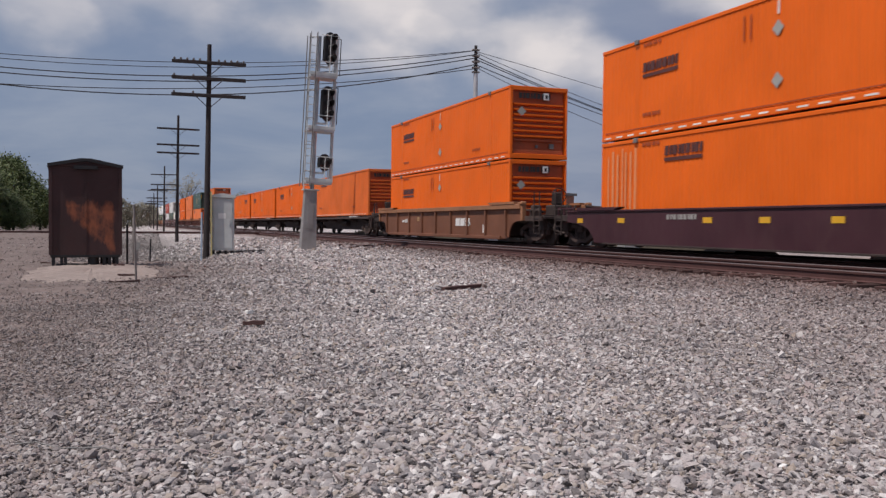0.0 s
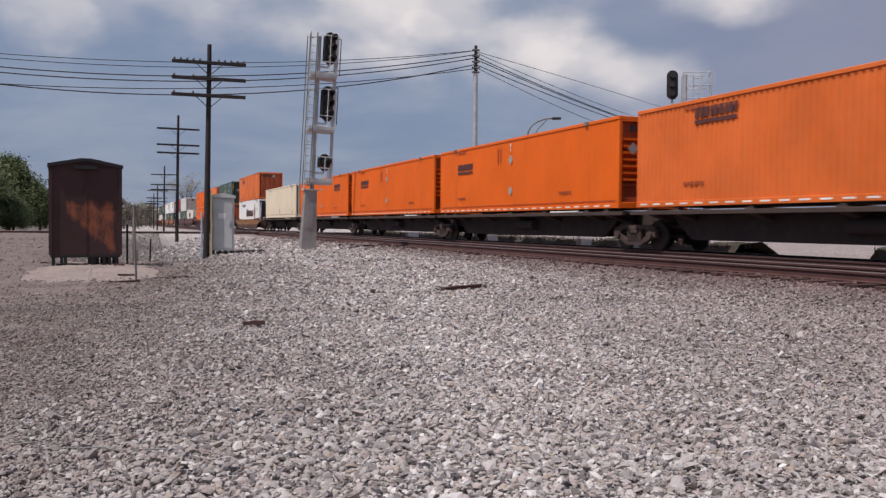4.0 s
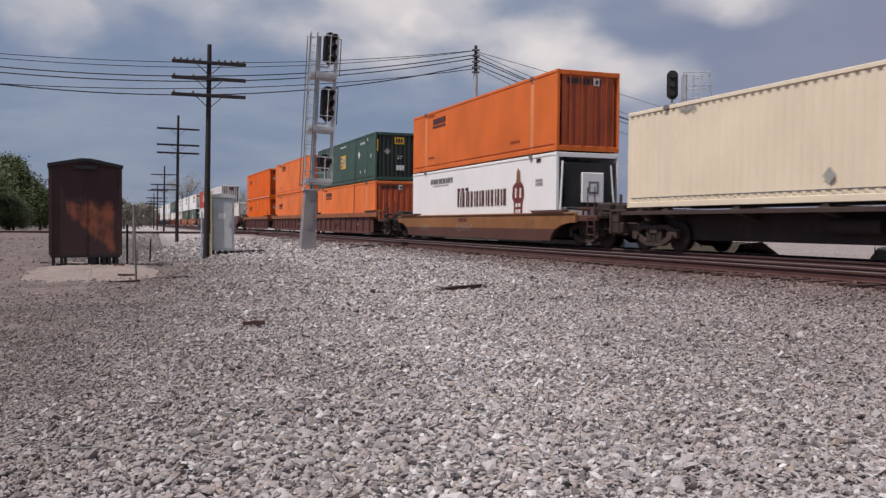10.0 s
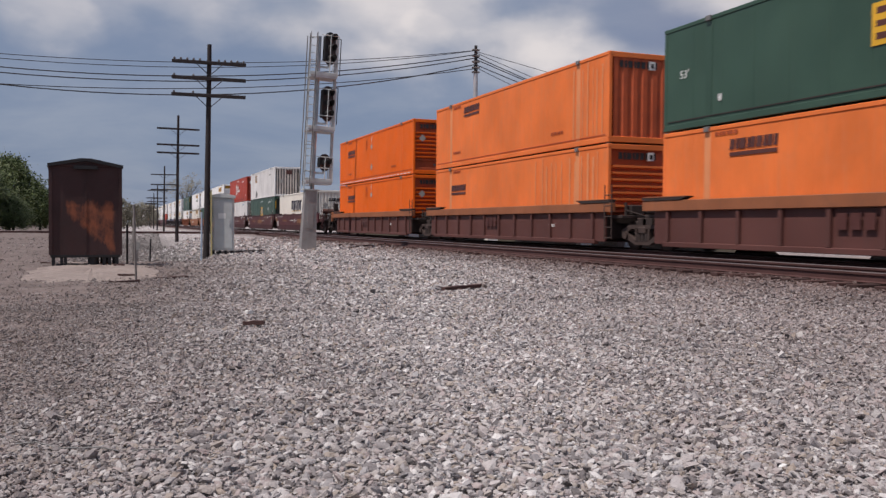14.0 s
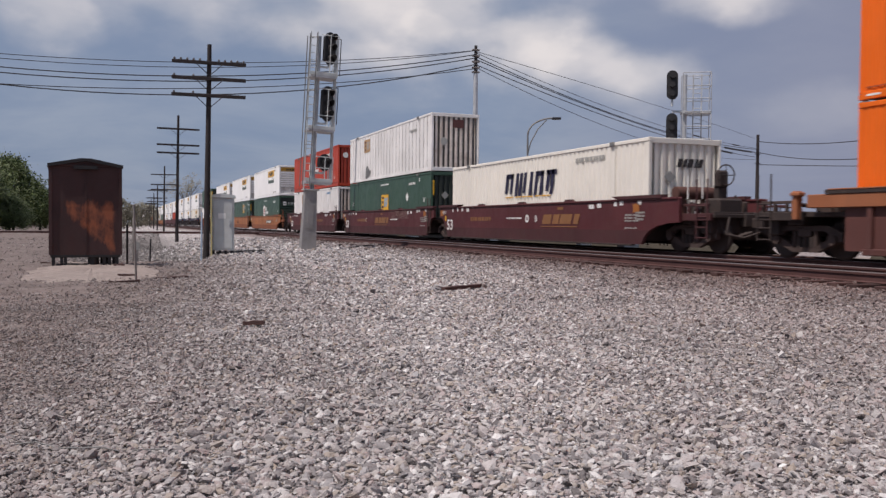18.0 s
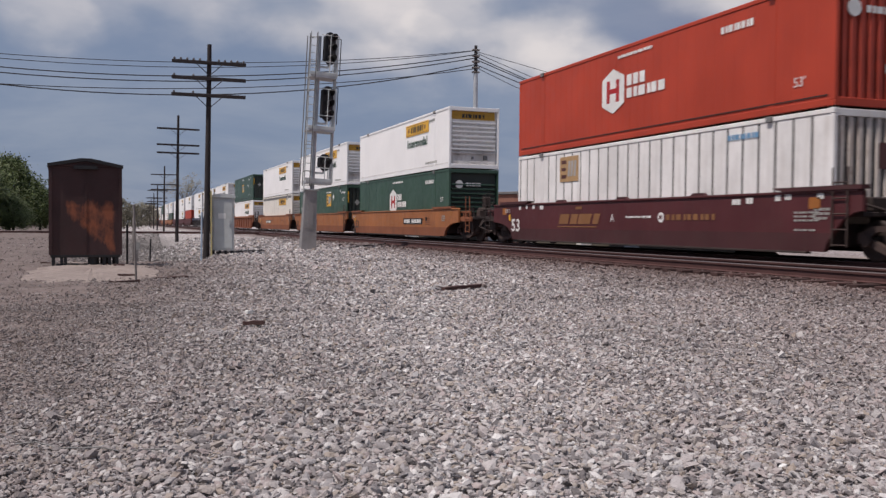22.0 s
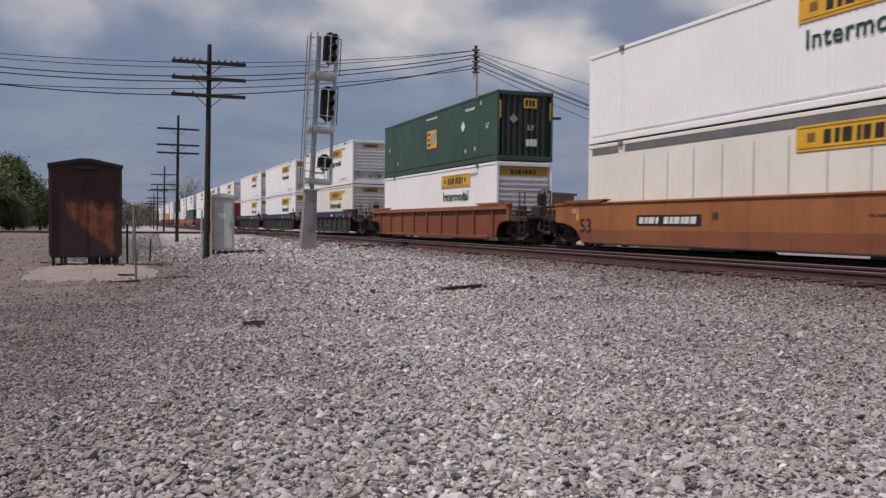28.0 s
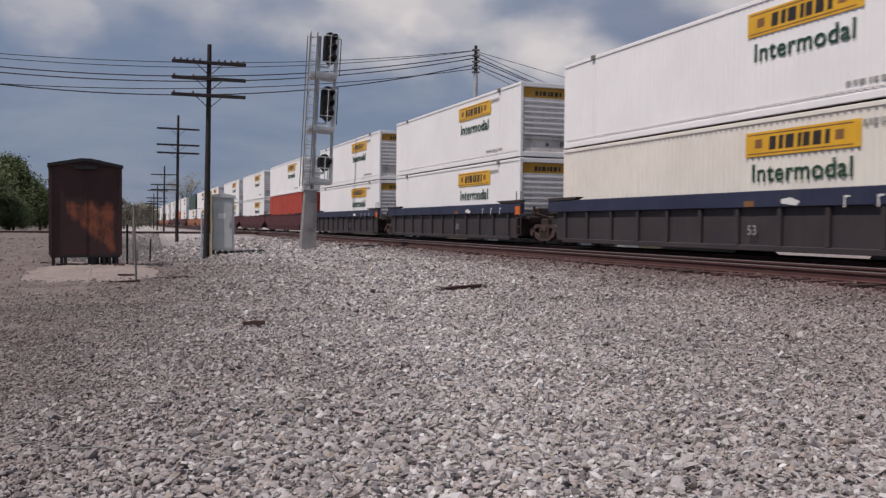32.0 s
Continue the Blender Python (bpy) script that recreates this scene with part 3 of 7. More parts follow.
def rail_form(length):
    """Rail along y with foot, web and head; the worn top is a part of its own."""
    f = Form()
    prof = [(-0.075, 0), (0.075, 0), (0.075, 0.012), (0.012, 0.03), (0.009, 0.12), (0.034, 0.13), (0.036, 0.165), (-0.036, 0.165), (-0.034, 0.13), (-0.009, 0.12), (-0.012, 0.03), (-0.075, 0.012)]
    f.prism(prof, 1, 0, length)
    top = Form().prism([(-0.032, 0.165), (0.032, 0.165), (0.022, 0.18), (-0.022, 0.18)], 1, 0, length)
    return f, top


TIE_RNG = random.Random(5)


def tie_mesh():
    f = Form().box(-1.30, 1.30, -0.115, 0.115, -0.16, 0.0, 0.012)
    for s in (-1, 1):
        f.box(s * GAUGE / 2 - 0.10, s * GAUGE / 2 + 0.10, -0.09, 0.09, 0.0, 0.018)
    return f.mesh("tie", TIE_WOOD)


TIE = tie_mesh()


def build_track(name, label, m, length, ties_from, ties_to, loose):
    tr = thing(name, label, "railway track", kind="structure", m=m)
    f, top = rail_form(length)
    me, mt = f.mesh("rail", RAIL_SIDE), top.mesh("rail_head", RAIL_HEAD)
    for s in (-1, 1):
        r = part("rail", me, RAIL_SIDE, tr, at=pose(s * GAUGE / 2, 0, RAIL_Z - 0.18))
        part("rail_head", mt, RAIL_HEAD, r)
    y = ties_from
    rest = Form()
    base = Form().box(-1.30, 1.30, -0.115, 0.115, -0.16, 0.0)
    while y < ties_to:
        turn = TIE_RNG.uniform(-1.5, 1.5)
        q = pose(TIE_RNG.uniform(-0.05, 0.05), y, RAIL_Z - 0.182, TIE_RNG.uniform(-0.5, 0.5), 0, turn)
        if loose[0] < y < loose[1]:
            part("tie", TIE, TIE_WOOD, tr, at=q)
        else:
            rest.add([q @ Vector(v) for v in base.v], base.f)
        y += 0.52
    if rest.v:
        tagged(part("far_ties", rest, TIE_WOOD, tr), kind="stuff")
    return tr


build_track("track_1", "rusty rails on dark wooden ties, empty near track", pose(NEAR_TRACK, -30, 0), 830, 0, 260, (30, 100))
build_track("track_2", "rusty rails on dark wooden ties under the train", pose(FAR_TRACK, -30, 0), 830, 0, 200, (35, 75))
build_track("track_3", "low track crossing the main line at grade", pose(90, CROSS_Y, -0.02, 0, 0, 90), 190, 0, 190, (60, 120))


def scatter_stones():
    """Crushed stone in ever larger patches: fine and close in front, sparser far off."""
    rng = np.random.default_rng(7)
    t = (1 + 5 ** 0.5) / 2
    ico = np.array([(-1, t, 0), (1, t, 0), (-1, -t, 0), (1, -t, 0), (0, -1, t), (0, 1, t), (0, -1, -t), (0, 1, -t), (t, 0, -1), (t, 0, 1), (-t, 0, -1), (-t, 0, 1)], float)
    ico /= np.linalg.norm(ico[0])
    ico_tri = np.array([(0, 11, 5), (0, 5, 1), (0, 1, 7), (0, 7, 10), (0, 10, 11), (1, 5, 9), (5, 11, 4), (11, 10, 2), (10, 7, 6), (7, 1, 8), (3, 9, 4), (3, 4, 2), (3, 2, 6), (3, 6, 8), (3, 8, 9), (4, 9, 5), (2, 4, 11), (6, 2, 10), (8, 6, 7), (9, 8, 1)])
    cube = np.array([(x, y, z) for x in (-1, 1) for y in (-1, 1) for z in (-1, 1)], float) * 0.66
    cube_tri = np.array([(0, 1, 3), (0, 3, 2), (4, 6, 7), (4, 7, 5), (0, 4, 5), (0, 5, 1), (2, 3, 7), (2, 7, 6), (0, 2, 6), (0, 6, 4), (1, 5, 7), (1, 7, 3)])

    def chips(base, lo, hi):
        """Split stones: wedges and slivers with chopped corners."""
        out = []
        for k in range(60):
            v = base * rng.uniform(lo, hi, (len(base), 1)) + rng.normal(0, 0.07, (len(base), 3))
            out.append(v * np.array([1.45, 0.98, 0.56]) * rng.uniform(0.75, 1.25, 3))
        return np.array(out)

    FULL, ROUGH = (chips(ico, 0.62, 1.18), ico_tri), (chips(cube, 0.6, 1.2), cube_tri)

    def strew(name, label, X, Y, S, material, kind=ROUGH):
        protos, tri = kind
        Z = np.array([lie(float(a), float(b)) for a, b in zip(X, Y)])
        n = len(X)
        ang = rng.uniform(0, 2 * np.pi, n)
        tilt = rng.normal(0, 0.55, n)
        pitch = rng.normal(0, 0.40, n)
        P = protos[rng.integers(0, len(protos), n)] * S[:, None, None]
        ct, st = np.cos(tilt)[:, None], np.sin(tilt)[:, None]
        y1, z1 = P[:, :, 1] * ct - P[:, :, 2] * st, P[:, :, 1] * st + P[:, :, 2] * ct
        cp, sp = np.cos(pitch)[:, None], np.sin(pitch)[:, None]
        x1, z1 = P[:, :, 0] * cp + z1 * sp, -P[:, :, 0] * sp + z1 * cp
        ca, sa = np.cos(ang)[:, None], np.sin(ang)[:, None]
        x2, y2 = x1 * ca - y1 * sa, x1 * sa + y1 * ca
        # two loose layers
        V = np.stack([x2 + X[:, None], y2 + Y[:, None], z1 + (Z + S * rng.uniform(0.0, 1.15, n))[:, None]], -1).reshape(-1, 3)
        F = (tri[None] + protos.shape[1] * np.arange(n)[:, None, None]).reshape(-1)
        me = bpy.data.meshes.new(name)
        me.vertices.add(len(V)); me.vertices.foreach_set("co", V.ravel())
        me.loops.add(len(F)); me.loops.foreach_set("vertex_index", F)
        me.polygons.add(len(F) // 3)
        me.polygons.foreach_set("loop_start", np.arange(0, len(F), 3))
        me.update(calc_edges=True)
        me.polygons.foreach_set("use_smooth", np.zeros(len(F) // 3, bool))
        me.materials.append(material)
        tagged(new(name, me), label, "gravel", kind="stuff")

    def patch(d0, d1, step, size, bare):
        # a wedge that spreads with distance, a little wider than what is looked at
        out = []
        a0, a1 = YAW - radians(29.5), YAW + radians(29.5)
        area = 0.5 * (a1 - a0) * (d1 * d1 - d0 * d0)
        n = int(area / (step * step))
        d = np.sqrt(rng.uniform(d0 * d0, d1 * d1, n))
        a = rng.uniform(a0, a1, n)
        x, y = d * np.sin(a), d * np.cos(a)
        dirt = (x - 0.175 * np.minimum(y, 20)) + 1.6
        keep = (rng.uniform(0, 1, n) < np.clip(bare + 0.28 * (dirt - 0.1), bare, 1)) & (x < 11.0)
        keep &= ~((x < -0.4) & (y > 14.5)) | (rng.uniform(0, 1, n) < 0.22)
        x, y, dirt = x[keep], y[keep], dirt[keep]
        s = size * np.exp(rng.normal(0, 0.27, len(x))) * np.clip(0.66 + 0.16 * (dirt + 0.4), 0.55, 1)
        return x, y, s

    def around(d0, d1, step, size):
        # a thinner scatter on all the other sides, with no edge towards the close-laid part
        n = int(math.pi * (d1 * d1 - d0 * d0) / (step * step))
        d, a = np.sqrt(rng.uniform(d0 * d0, d1 * d1, n)), rng.uniform(-math.pi, math.pi, n)
        x, y = d * np.sin(a), d * np.cos(a)
        off = np.abs(a - YAW)
        keep = ((off > radians(29)) | (d < 3.0)) & (x > -1.2 + rng.normal(0, 0.5, n)) & (rng.uniform(0, 1, n) < 1.2 - (d - d0) / (d1 - d0))
        return x[keep], y[keep], size * np.exp(rng.normal(0, 0.28, n))[keep]

    X, Y, S = patch(3.1, 4.4, 0.0168, 0.0134, 0.85)
    strew("ballast_stones", "loose angular grey and pinkish crushed stones", X, Y, S, GRAVEL, FULL)
    sets = [patch(4.4, 8.0, 0.0206, 0.0133, 0.8), patch(8.0, 12.5, 0.0285, 0.0152, 0.72), patch(12.5, 20, 0.045, 0.0215, 0.5), patch(20, 34, 0.100, 0.030, 0.6), patch(34, 62, 0.22, 0.05, 0.7)]
    sets.append(around(0.5, 8.5, 0.080, 0.021))
    X, Y, S = (np.concatenate([p[i] for p in sets]) for i in range(3))
    strew("ballast_stones", "loose angular grey and pinkish crushed stones farther off", X, Y, S, GRAVEL)
    # rust-stained stone between the ties of the near track
    n = 15000
    X, Y = rng.uniform(10.7, 14.7, n), 5 + 40 * rng.uniform(0, 1, n) ** 1.3
    off = np.abs(np.abs(X - NEAR_TRACK) - GAUGE / 2)
    keep = off > 0.11
    strew("track_stones", "rust-stained crushed stone lying between the ties", X[keep], Y[keep], 0.023 * np.exp(rng.normal(0, 0.3, n))[keep], GRAVEL)
    n = 22000
    X, Y = rng.uniform(-1.6, 3.4, n), rng.uniform(26, 76, n)
    keep = (X < 2.3 + 0.05 * (Y - 30)) & (X > -1.2 + rng.normal(0, 0.4, n))
    strew("ditch_stones", "dark sooty old ballast lying in the ditch", X[keep], Y[keep], 0.030 * np.exp(rng.normal(0, 0.3, n))[keep], GRAVEL_DARK)


scatter_stones()


# ---------------------------------------------------------------- trackside things
def left_signal():
    """Tall signal mast with ladder, three railed platforms and three turned heads."""
    g = thing("railway_signal", "tall galvanized signal mast with ladder, cages and three black heads", "signal", m=pose(7.38, 35.6, lie(7.38, 35.6), 0, 2.6, 0))
    foot = Form()
    lo, hi = [(-0.31, -0.26), (0.31, -0.26), (0.31, 0.26), (-0.31, 0.26)], [(-0.235, -0.2), (0.235, -0.2), (0.235, 0.2), (-0.235, 0.2)]
    foot.add([(x, y, -0.05) for x, y in lo] + [(x, y, 2.45) for x, y in hi], [(3, 2, 1, 0), (4, 5, 6, 7), (0, 1, 5, 4), (1, 2, 6, 5), (2, 3, 7, 6), (3, 0, 4, 7)])
    part("base_case", foot, MAST_FOOT, g, "tapered grey sheet steel mast foot")
    part("base_door", Form().box(-0.13, 0.13, -0.262, -0.235, 0.9, 1.9, 0.01), MAST_FOOT, g)
    part("collar", Form().box(-0.32, 0.32, -0.28, 0.28, 2.45, 2.50, 0.01), ALU, g)
    part("mast", Form().tube((0.09, 0.05, 2.5), (0.09, 0.05, 8.75), 0.075, 12), GALV, g)
    lad = part("ladder", Form().box(-0.30, -0.26, -0.06, 0.0, 2.5, 8.9).box(-0.03, 0.01, -0.06, 0.0, 2.5, 8.9), ALU, g, "pale ladder")
    rung = Form().tube((-0.28, -0.03, 0), (0.0, -0.03, 0), 0.016, 6).mesh("rung", ALU)
    for i in range(21):
        part("rung", rung, ALU, lad, at=pose(0, 0, 2.65 + i * 0.3))
    cage = Form()
    for x, y in ((-0.40, -0.3), (-0.40, 0.25), (-0.15, -0.5)):
        cage.tube((x, y, 2.6), (x + 0.03, y, 8.75), 0.02, 6)
    for i in range(6):
        z = 3.2 + i * 1.08
        cage.path([(-0.30, 0.0, z), (-0.40, -0.3, z), (-0.15, -0.5, z), (0.0, -0.06, z)], 0.014, 5)
    part("ladder_cage", cage, STEEL_POST, g, "dark hooped ladder cage")
    part("corner_post", Form().box(0.74, 0.86, 0.0, 0.10, 2.82, 8.72, 0.02), ALU, g, "pale square corner post")
    part("corner_rail", Form().tube((0.95, -0.1, 7.2), (0.95, -0.1, 8.70), 0.018, 6).tube((0.92, -0.1, 5.2), (0.92, -0.1, 6.7), 0.018, 6).tube((0.78, -0.1, 8.70), (0.95, -0.1, 8.70), 0.015, 6).tube((0.78, -0.1, 6.70), (0.92, -0.1, 6.70), 0.015, 6), POLE_WOOD, g)
    for zc, kind, h0, h1 in ((7.11, 3, 7.60, 8.93), (4.94, 3, 5.29, 6.74), (2.82, 2, 3.27, 3.97)):
        plat = Form().box(-0.30, 0.78, -0.42, 0.42, zc - 0.10, zc, 0.01)
        part("platform", plat, GALV, g, "open steel grating platform")
        part("platform_edge", Form().box(-0.32, 0.80, -0.45, -0.42, zc - 0.02, zc + 0.12, 0.006), ALU, g)
        top = zc + (1.62 if kind == 3 else 1.0)
        rail = Form()
        for x, y in ((0.46, -0.42), (0.78, -0.42), (0.78, 0.42)):
            rail.tube((x, y, zc), (x, y, top), 0.018, 6)
        for h in (zc + 0.55, top):
            rail.path([(0.09, -0.42, h), (0.78, -0.42, h), (0.78, 0.42, h)], 0.018, 6)
        part("guard_rail", rail, ALU, g)
        # the head looks a little towards the rails
        hm = pose(0.49, -0.12, 0, 0, 0, 24)
        r = 0.27
        arc = [(r * math.cos(a), r * math.sin(a)) for a in [math.pi * i / 10 for i in range(11)]]
        ring = [(x, h1 - r + y) for x, y in arc] + [(-x, h0 + r - y) for x, y in arc]
        head = part("signal_head", Form().prism(ring, 1, -0.04, 0.0), BLACK, g, "black oval target plate with hooded lamps", hm)
        part("housing", Form().box(-0.17, 0.17, 0.0, 0.27, h0 + 0.15, h1 - 0.15, 0.03), BLACK, head)
        n = kind if kind == 3 else 1
        for i in range(n):
            cz = (h0 + h1) / 2 + (i - (n - 1) / 2) * 0.42
            part("lens", Form().lathe([(0.10, 0.0), (0.105, 0.03)], 14, 1, (0, -0.07, cz)), GLASS_INS, head, "dark unlit lens")
            hood, m_ = Form(), 10
            ang = [math.radians(-30 + 240 * k / m_) for k in range(m_ + 1)]
            vs = [(q * math.cos(t), -0.05 - d * (0.72 + 0.28 * math.sin(t)), cz + q * math.sin(t)) for d in (0.0, 0.34) for q in (0.135, 0.15) for t in ang]
            k1 = m_ + 1
            fs = []
            for k in range(m_):
                fs += [(k, k + 1, 2 * k1 + k + 1, 2 * k1 + k), (k1 + k + 1, k1 + k, 3 * k1 + k, 3 * k1 + k + 1), (2 * k1 + k, 2 * k1 + k + 1, 3 * k1 + k + 1, 3 * k1 + k)]
            part("hood", hood.add(vs, fs, True), BLACK, head)
        part("head_arm", Form().box(0.09, 0.49, 0.0, 0.08, h0 - 0.12, h0 - 0.04, 0.01).tube((0.49, -0.05, h0 - 0.1), (0.49, -0.05, h0 + 0.1), 0.05, 8), GALV, g)
    return g


left_signal()


def relay_cabinet():
    c = thing("relay_cabinet", "pale grey aluminium trackside relay cabinet on short legs", "electrical cabinet", m=pose(3.42, 30.35, 0.02, 0, 0, -8))
    part("body", Form().box(-0.37, 0.37, -0.3, 0.3, 0.12, 1.88, 0.015), ALU, c)
    part("roof", Form().prism([(-0.43, 1.88), (0.43, 1.88), (0.40, 1.96), (0.05, 2.02), (-0.05, 2.02), (-0.40, 1.96)], 1, -0.36, 0.36), ALU, c)
    d = part("door", Form().box(-0.31, 0.31, -0.325, -0.302, 0.2, 1.78, 0.01), ALU, c)
    part("handle", Form().box(0.2, 0.24, -0.36, -0.325, 0.95, 1.15, 0.008), GALV, d)
    part("notice", Form().box(-0.14, 0.10, -0.329, -0.325, 1.18, 1.36), CHALK, d, "faded white notice plate")
    for y in (0.5, 0.9, 1.5):
        part("hinge", Form().tube((-0.32, -0.325, y), (-0.32, -0.325, y + 0.1), 0.016, 8), GALV, d)
    for x in (-0.3, -0.1, 0.1, 0.3):
        part("leg", Form().box(x - 0.04, x + 0.04, -0.28, 0.28, 0, 0.12), BLACK, c)


relay_cabinet()


def telegraph_pole(h, arms, lean, guards=False):
    """Dark wooden pole; arms: heights and half widths of its crossarms."""
    p = thing("telegraph_pole", "dark creosoted wooden telegraph pole with three crossarms", "utility pole", "old telegraph line")
    part("pole", Form().tube((0, 0, -0.3), (lean * h, 0, h), 0.11, 12, 0.07), POLE_WOOD, p)
    for z, w in arms:
        x = lean * z
        a = part("crossarm", Form().box(x - w, x + w, -0.16, -0.05, z - 0.055, z + 0.055, 0.012), POLE_WOOD, p)
        br = Form()
        for s in (-1, 1):
            br.tube((x + s * w * 0.36, -0.165, z - 0.04), (x, -0.12, z - 0.42), 0.014, 5)
        part("brace", br, POLE_WOOD, a)
        for i in range(12):
            if not guards or i in (5, 6) or (z != arms[0][0] and i not in (0, 3)):
                continue
            px = x - w + 0.08 + i * (2 * w - 0.16) / 11
            pin = part("insulator", Form().tube((px, -0.105, z + 0.05), (px, -0.105, z + 0.07), 0.012, 6).lathe([(0.032, 0), (0.042, 0.02), (0.032, 0.04), (0.036, 0.05), (0.018, 0.07)], 8, 2, (px, -0.105, z + 0.06)), GLASS_INS, a)
    if guards:
        part("ground_guard", Form().tube((0.17, -0.05, 0), (0.15, -0.04, 2.3), 0.032, 8), YELLOW_TUBE, p, "faded yellow plastic cable guard")
        part("cable_guard", Form().tube((-0.15, -0.02, 0), (-0.14, -0.02, 1.6), 0.03, 8), BLUE_TUBE, p, "pale blue plastic cable guard")
    return p


first = telegraph_pole(7.12, [(6.50, 1.18), (5.98, 1.18), (5.43, 1.18)], 0.014, True)
first.matrix_basis = pose(2.84, 30.0, -0.20, 0, 0, -1.5)
proto = telegraph_pole(7.6, [(6.75, 1.28), (5.75, 1.28), (5.25, 1.28)], 0.012)
proto.matrix_basis = pose(3.66, 57.5, 0.15, 0, 0, 4)
for y, x, z in ((92.4, 4.62, -0.9), (124, 5.35, -1.4), (156, 6.15, -1.6), (190, 7.0, -1.8), (225, 7.9, -1.9), (262, 8.8, -2.0)):
    copy_thing(proto, pose(x, y, z, 0, 0, -4))


def rusty_shed():
    s = thing("trackside_shed", "small rusted brown sheet-metal shed standing on short legs", "shed", m=pose(-0.66, 22.9, 0.04, 0, 0, 3))
    W2, D2, H = 0.76, 0.7, 2.30
    part("front_wall", Form().box(-W2, W2, -D2, -D2 + 0.04, 0.24, H, 0.006), RUST_SHED, s)
    part("back_wall", Form().box(-W2, W2, D2 - 0.04, D2, 0.24, H, 0.006), RUST_SHED, s)
    for q in (-1, 1):
        part("side_wall", Form().box(q * W2 - 0.02, q * W2 + 0.02, -D2 + 0.04, D2 - 0.04, 0.24, H, 0.006), RUST_SHED, s)
        part("gable", Form().prism([(-W2, H), (W2, H), (0.05, H + 0.13), (-0.05, H + 0.13)], 1, q * D2 - 0.02, q * D2 + 0.02), RUST_SHED, s)
    for q in (-1, 1):
        part("corner_trim", Form().box(q * W2 - 0.035, q * W2 + 0.035, -D2 - 0.03, -D2 + 0.03, 0.24, H), RUST_SHED, s)
    part("roof", Form().prism([(-W2 - 0.06, H - 0.02), (0, H + 0.13), (W2 + 0.06, H - 0.02), (W2 + 0.06, H + 0.05), (0.12, H + 0.19), (-0.12, H + 0.19), (-W2 - 0.06, H + 0.05)], 1, -D2 - 0.07, D2 + 0.07), BLACK, s, "shallow black sheet roof")
    part("vent_hood", Form().prism([(-0.27, H - 0.06), (0.27, H - 0.06), (0.24, H + 0.02), (-0.24, H + 0.02)], 1, -D2 - 0.09, -D2 - 0.02), BLACK, s, "dark louvre under the ridge")
    part("seam", Form().box(-0.015, 0.015, -D2 - 0.012, -D2, 0.28, H - 0.05), RUST_SHED, s)
    part("floor_frame", Form().box(-W2, W2, -D2, D2, 0.18, 0.25, 0.01), BLACK, s)
    for x in (-0.70, -0.52, -0.44, 0.40, 0.52, 0.68):
        part("leg", Form().box(x - 0.035, x + 0.035, -D2 + 0.02, -D2 + 0.1, -0.08, 0.19), BLACK, s)
        part("leg", Form().box(x - 0.035, x + 0.035, D2 - 0.1, D2 - 0.02, -0.08, 0.19), BLACK, s)
    part("drum", Form().tube((0.17, -0.5, -0.08), (0.17, -0.5, 0.2), 0.13, 12), BLACK, s)


rusty_shed()


def concrete_pad():
    rng = random.Random(3)
    n, rings = 72, (1.0, 0.97, 0.85, 0.68, 0.45, 0.2)
    edge = [1 + 0.07 * math.sin(3 * a + 1) + 0.05 * math.sin(7 * a) + 0.035 * rng.uniform(-1, 1) for a in [2 * math.pi * i / n for i in range(n)]]
    vs, fs = [], []
    for j, q in enumerate(rings):
        for i in range(n):
            a = 2 * math.pi * i / n
            x, y = 1.42 * q * edge[i] * math.cos(a), 4.5 * q * edge[i] * math.sin(a)
            # undercut lip, then a lumpy mound
            z = -0.22 if j == 0 else 0.045 + 0.075 * (1 - q * q) + 0.045 * noise.noise((x * 2.2, y * 1.1, 7)) + 0.012 * rng.uniform(-1, 1)
            vs.append((x * (0.96 if j == 0 else 1), y * (0.97 if j == 0 else 1), z))
    for j in range(len(rings) - 1):
        fs += [(j * n + i, j * n + (i + 1) % n, (j + 1) * n + (i + 1) % n, (j + 1) * n + i) for i in range(n)]
    vs.append((0, 0, 0.12))
    k = (len(rings) - 1) * n
    fs += [(k + i, k + (i + 1) % n, len(vs) - 1) for i in range(n)]
    ob = part("concrete_pad", Form().add(vs, fs), CONCRETE, None, at=pose(-0.45, 20.2, -0.05))
    return tagged(ob, "cracked pale concrete mound beneath the rusty shed", "concrete slab")


concrete_pad()


def stakes():
    for x, y, h, r, lean, lab, ma in ((0.36, 16.5, 1.36, 0.017, -0.03, "thin weathered wooden stake leaning beside the shed", GREY_WOOD), (0.30, 23.3, 1.0, 0.022, 0.0, "short dark steel post behind the shed", BLACK), (0.95, 26.5, 0.75, 0.02, 0.03, "short dark steel post in the ditch", BLACK), (0.5, 26.0, 1.25, 0.025, 0, "thin grey marker post by the shed", GREY_WOOD)):
        tagged(part("stake", Form().box(-r, r, -r, r, -0.4, h, 0.006), ma, None, at=pose(x, y, lie(x, y), 0, math.degrees(lean), 20)), lab, "post")
    marker = thing("marker_post", "small grey marker plate on a thin post", "marker", m=pose(0.98, 42.0, lie(0.98, 42.0)))
    part("post", Form().box(-0.03, 0.03, -0.03, 0.03, -0.3, 0.9), GREY_WOOD, marker)
    part("plate", Form().box(-0.09, 0.09, -0.04, -0.03, 0.6, 0.95, 0.004), DIAMOND, marker)


stakes()


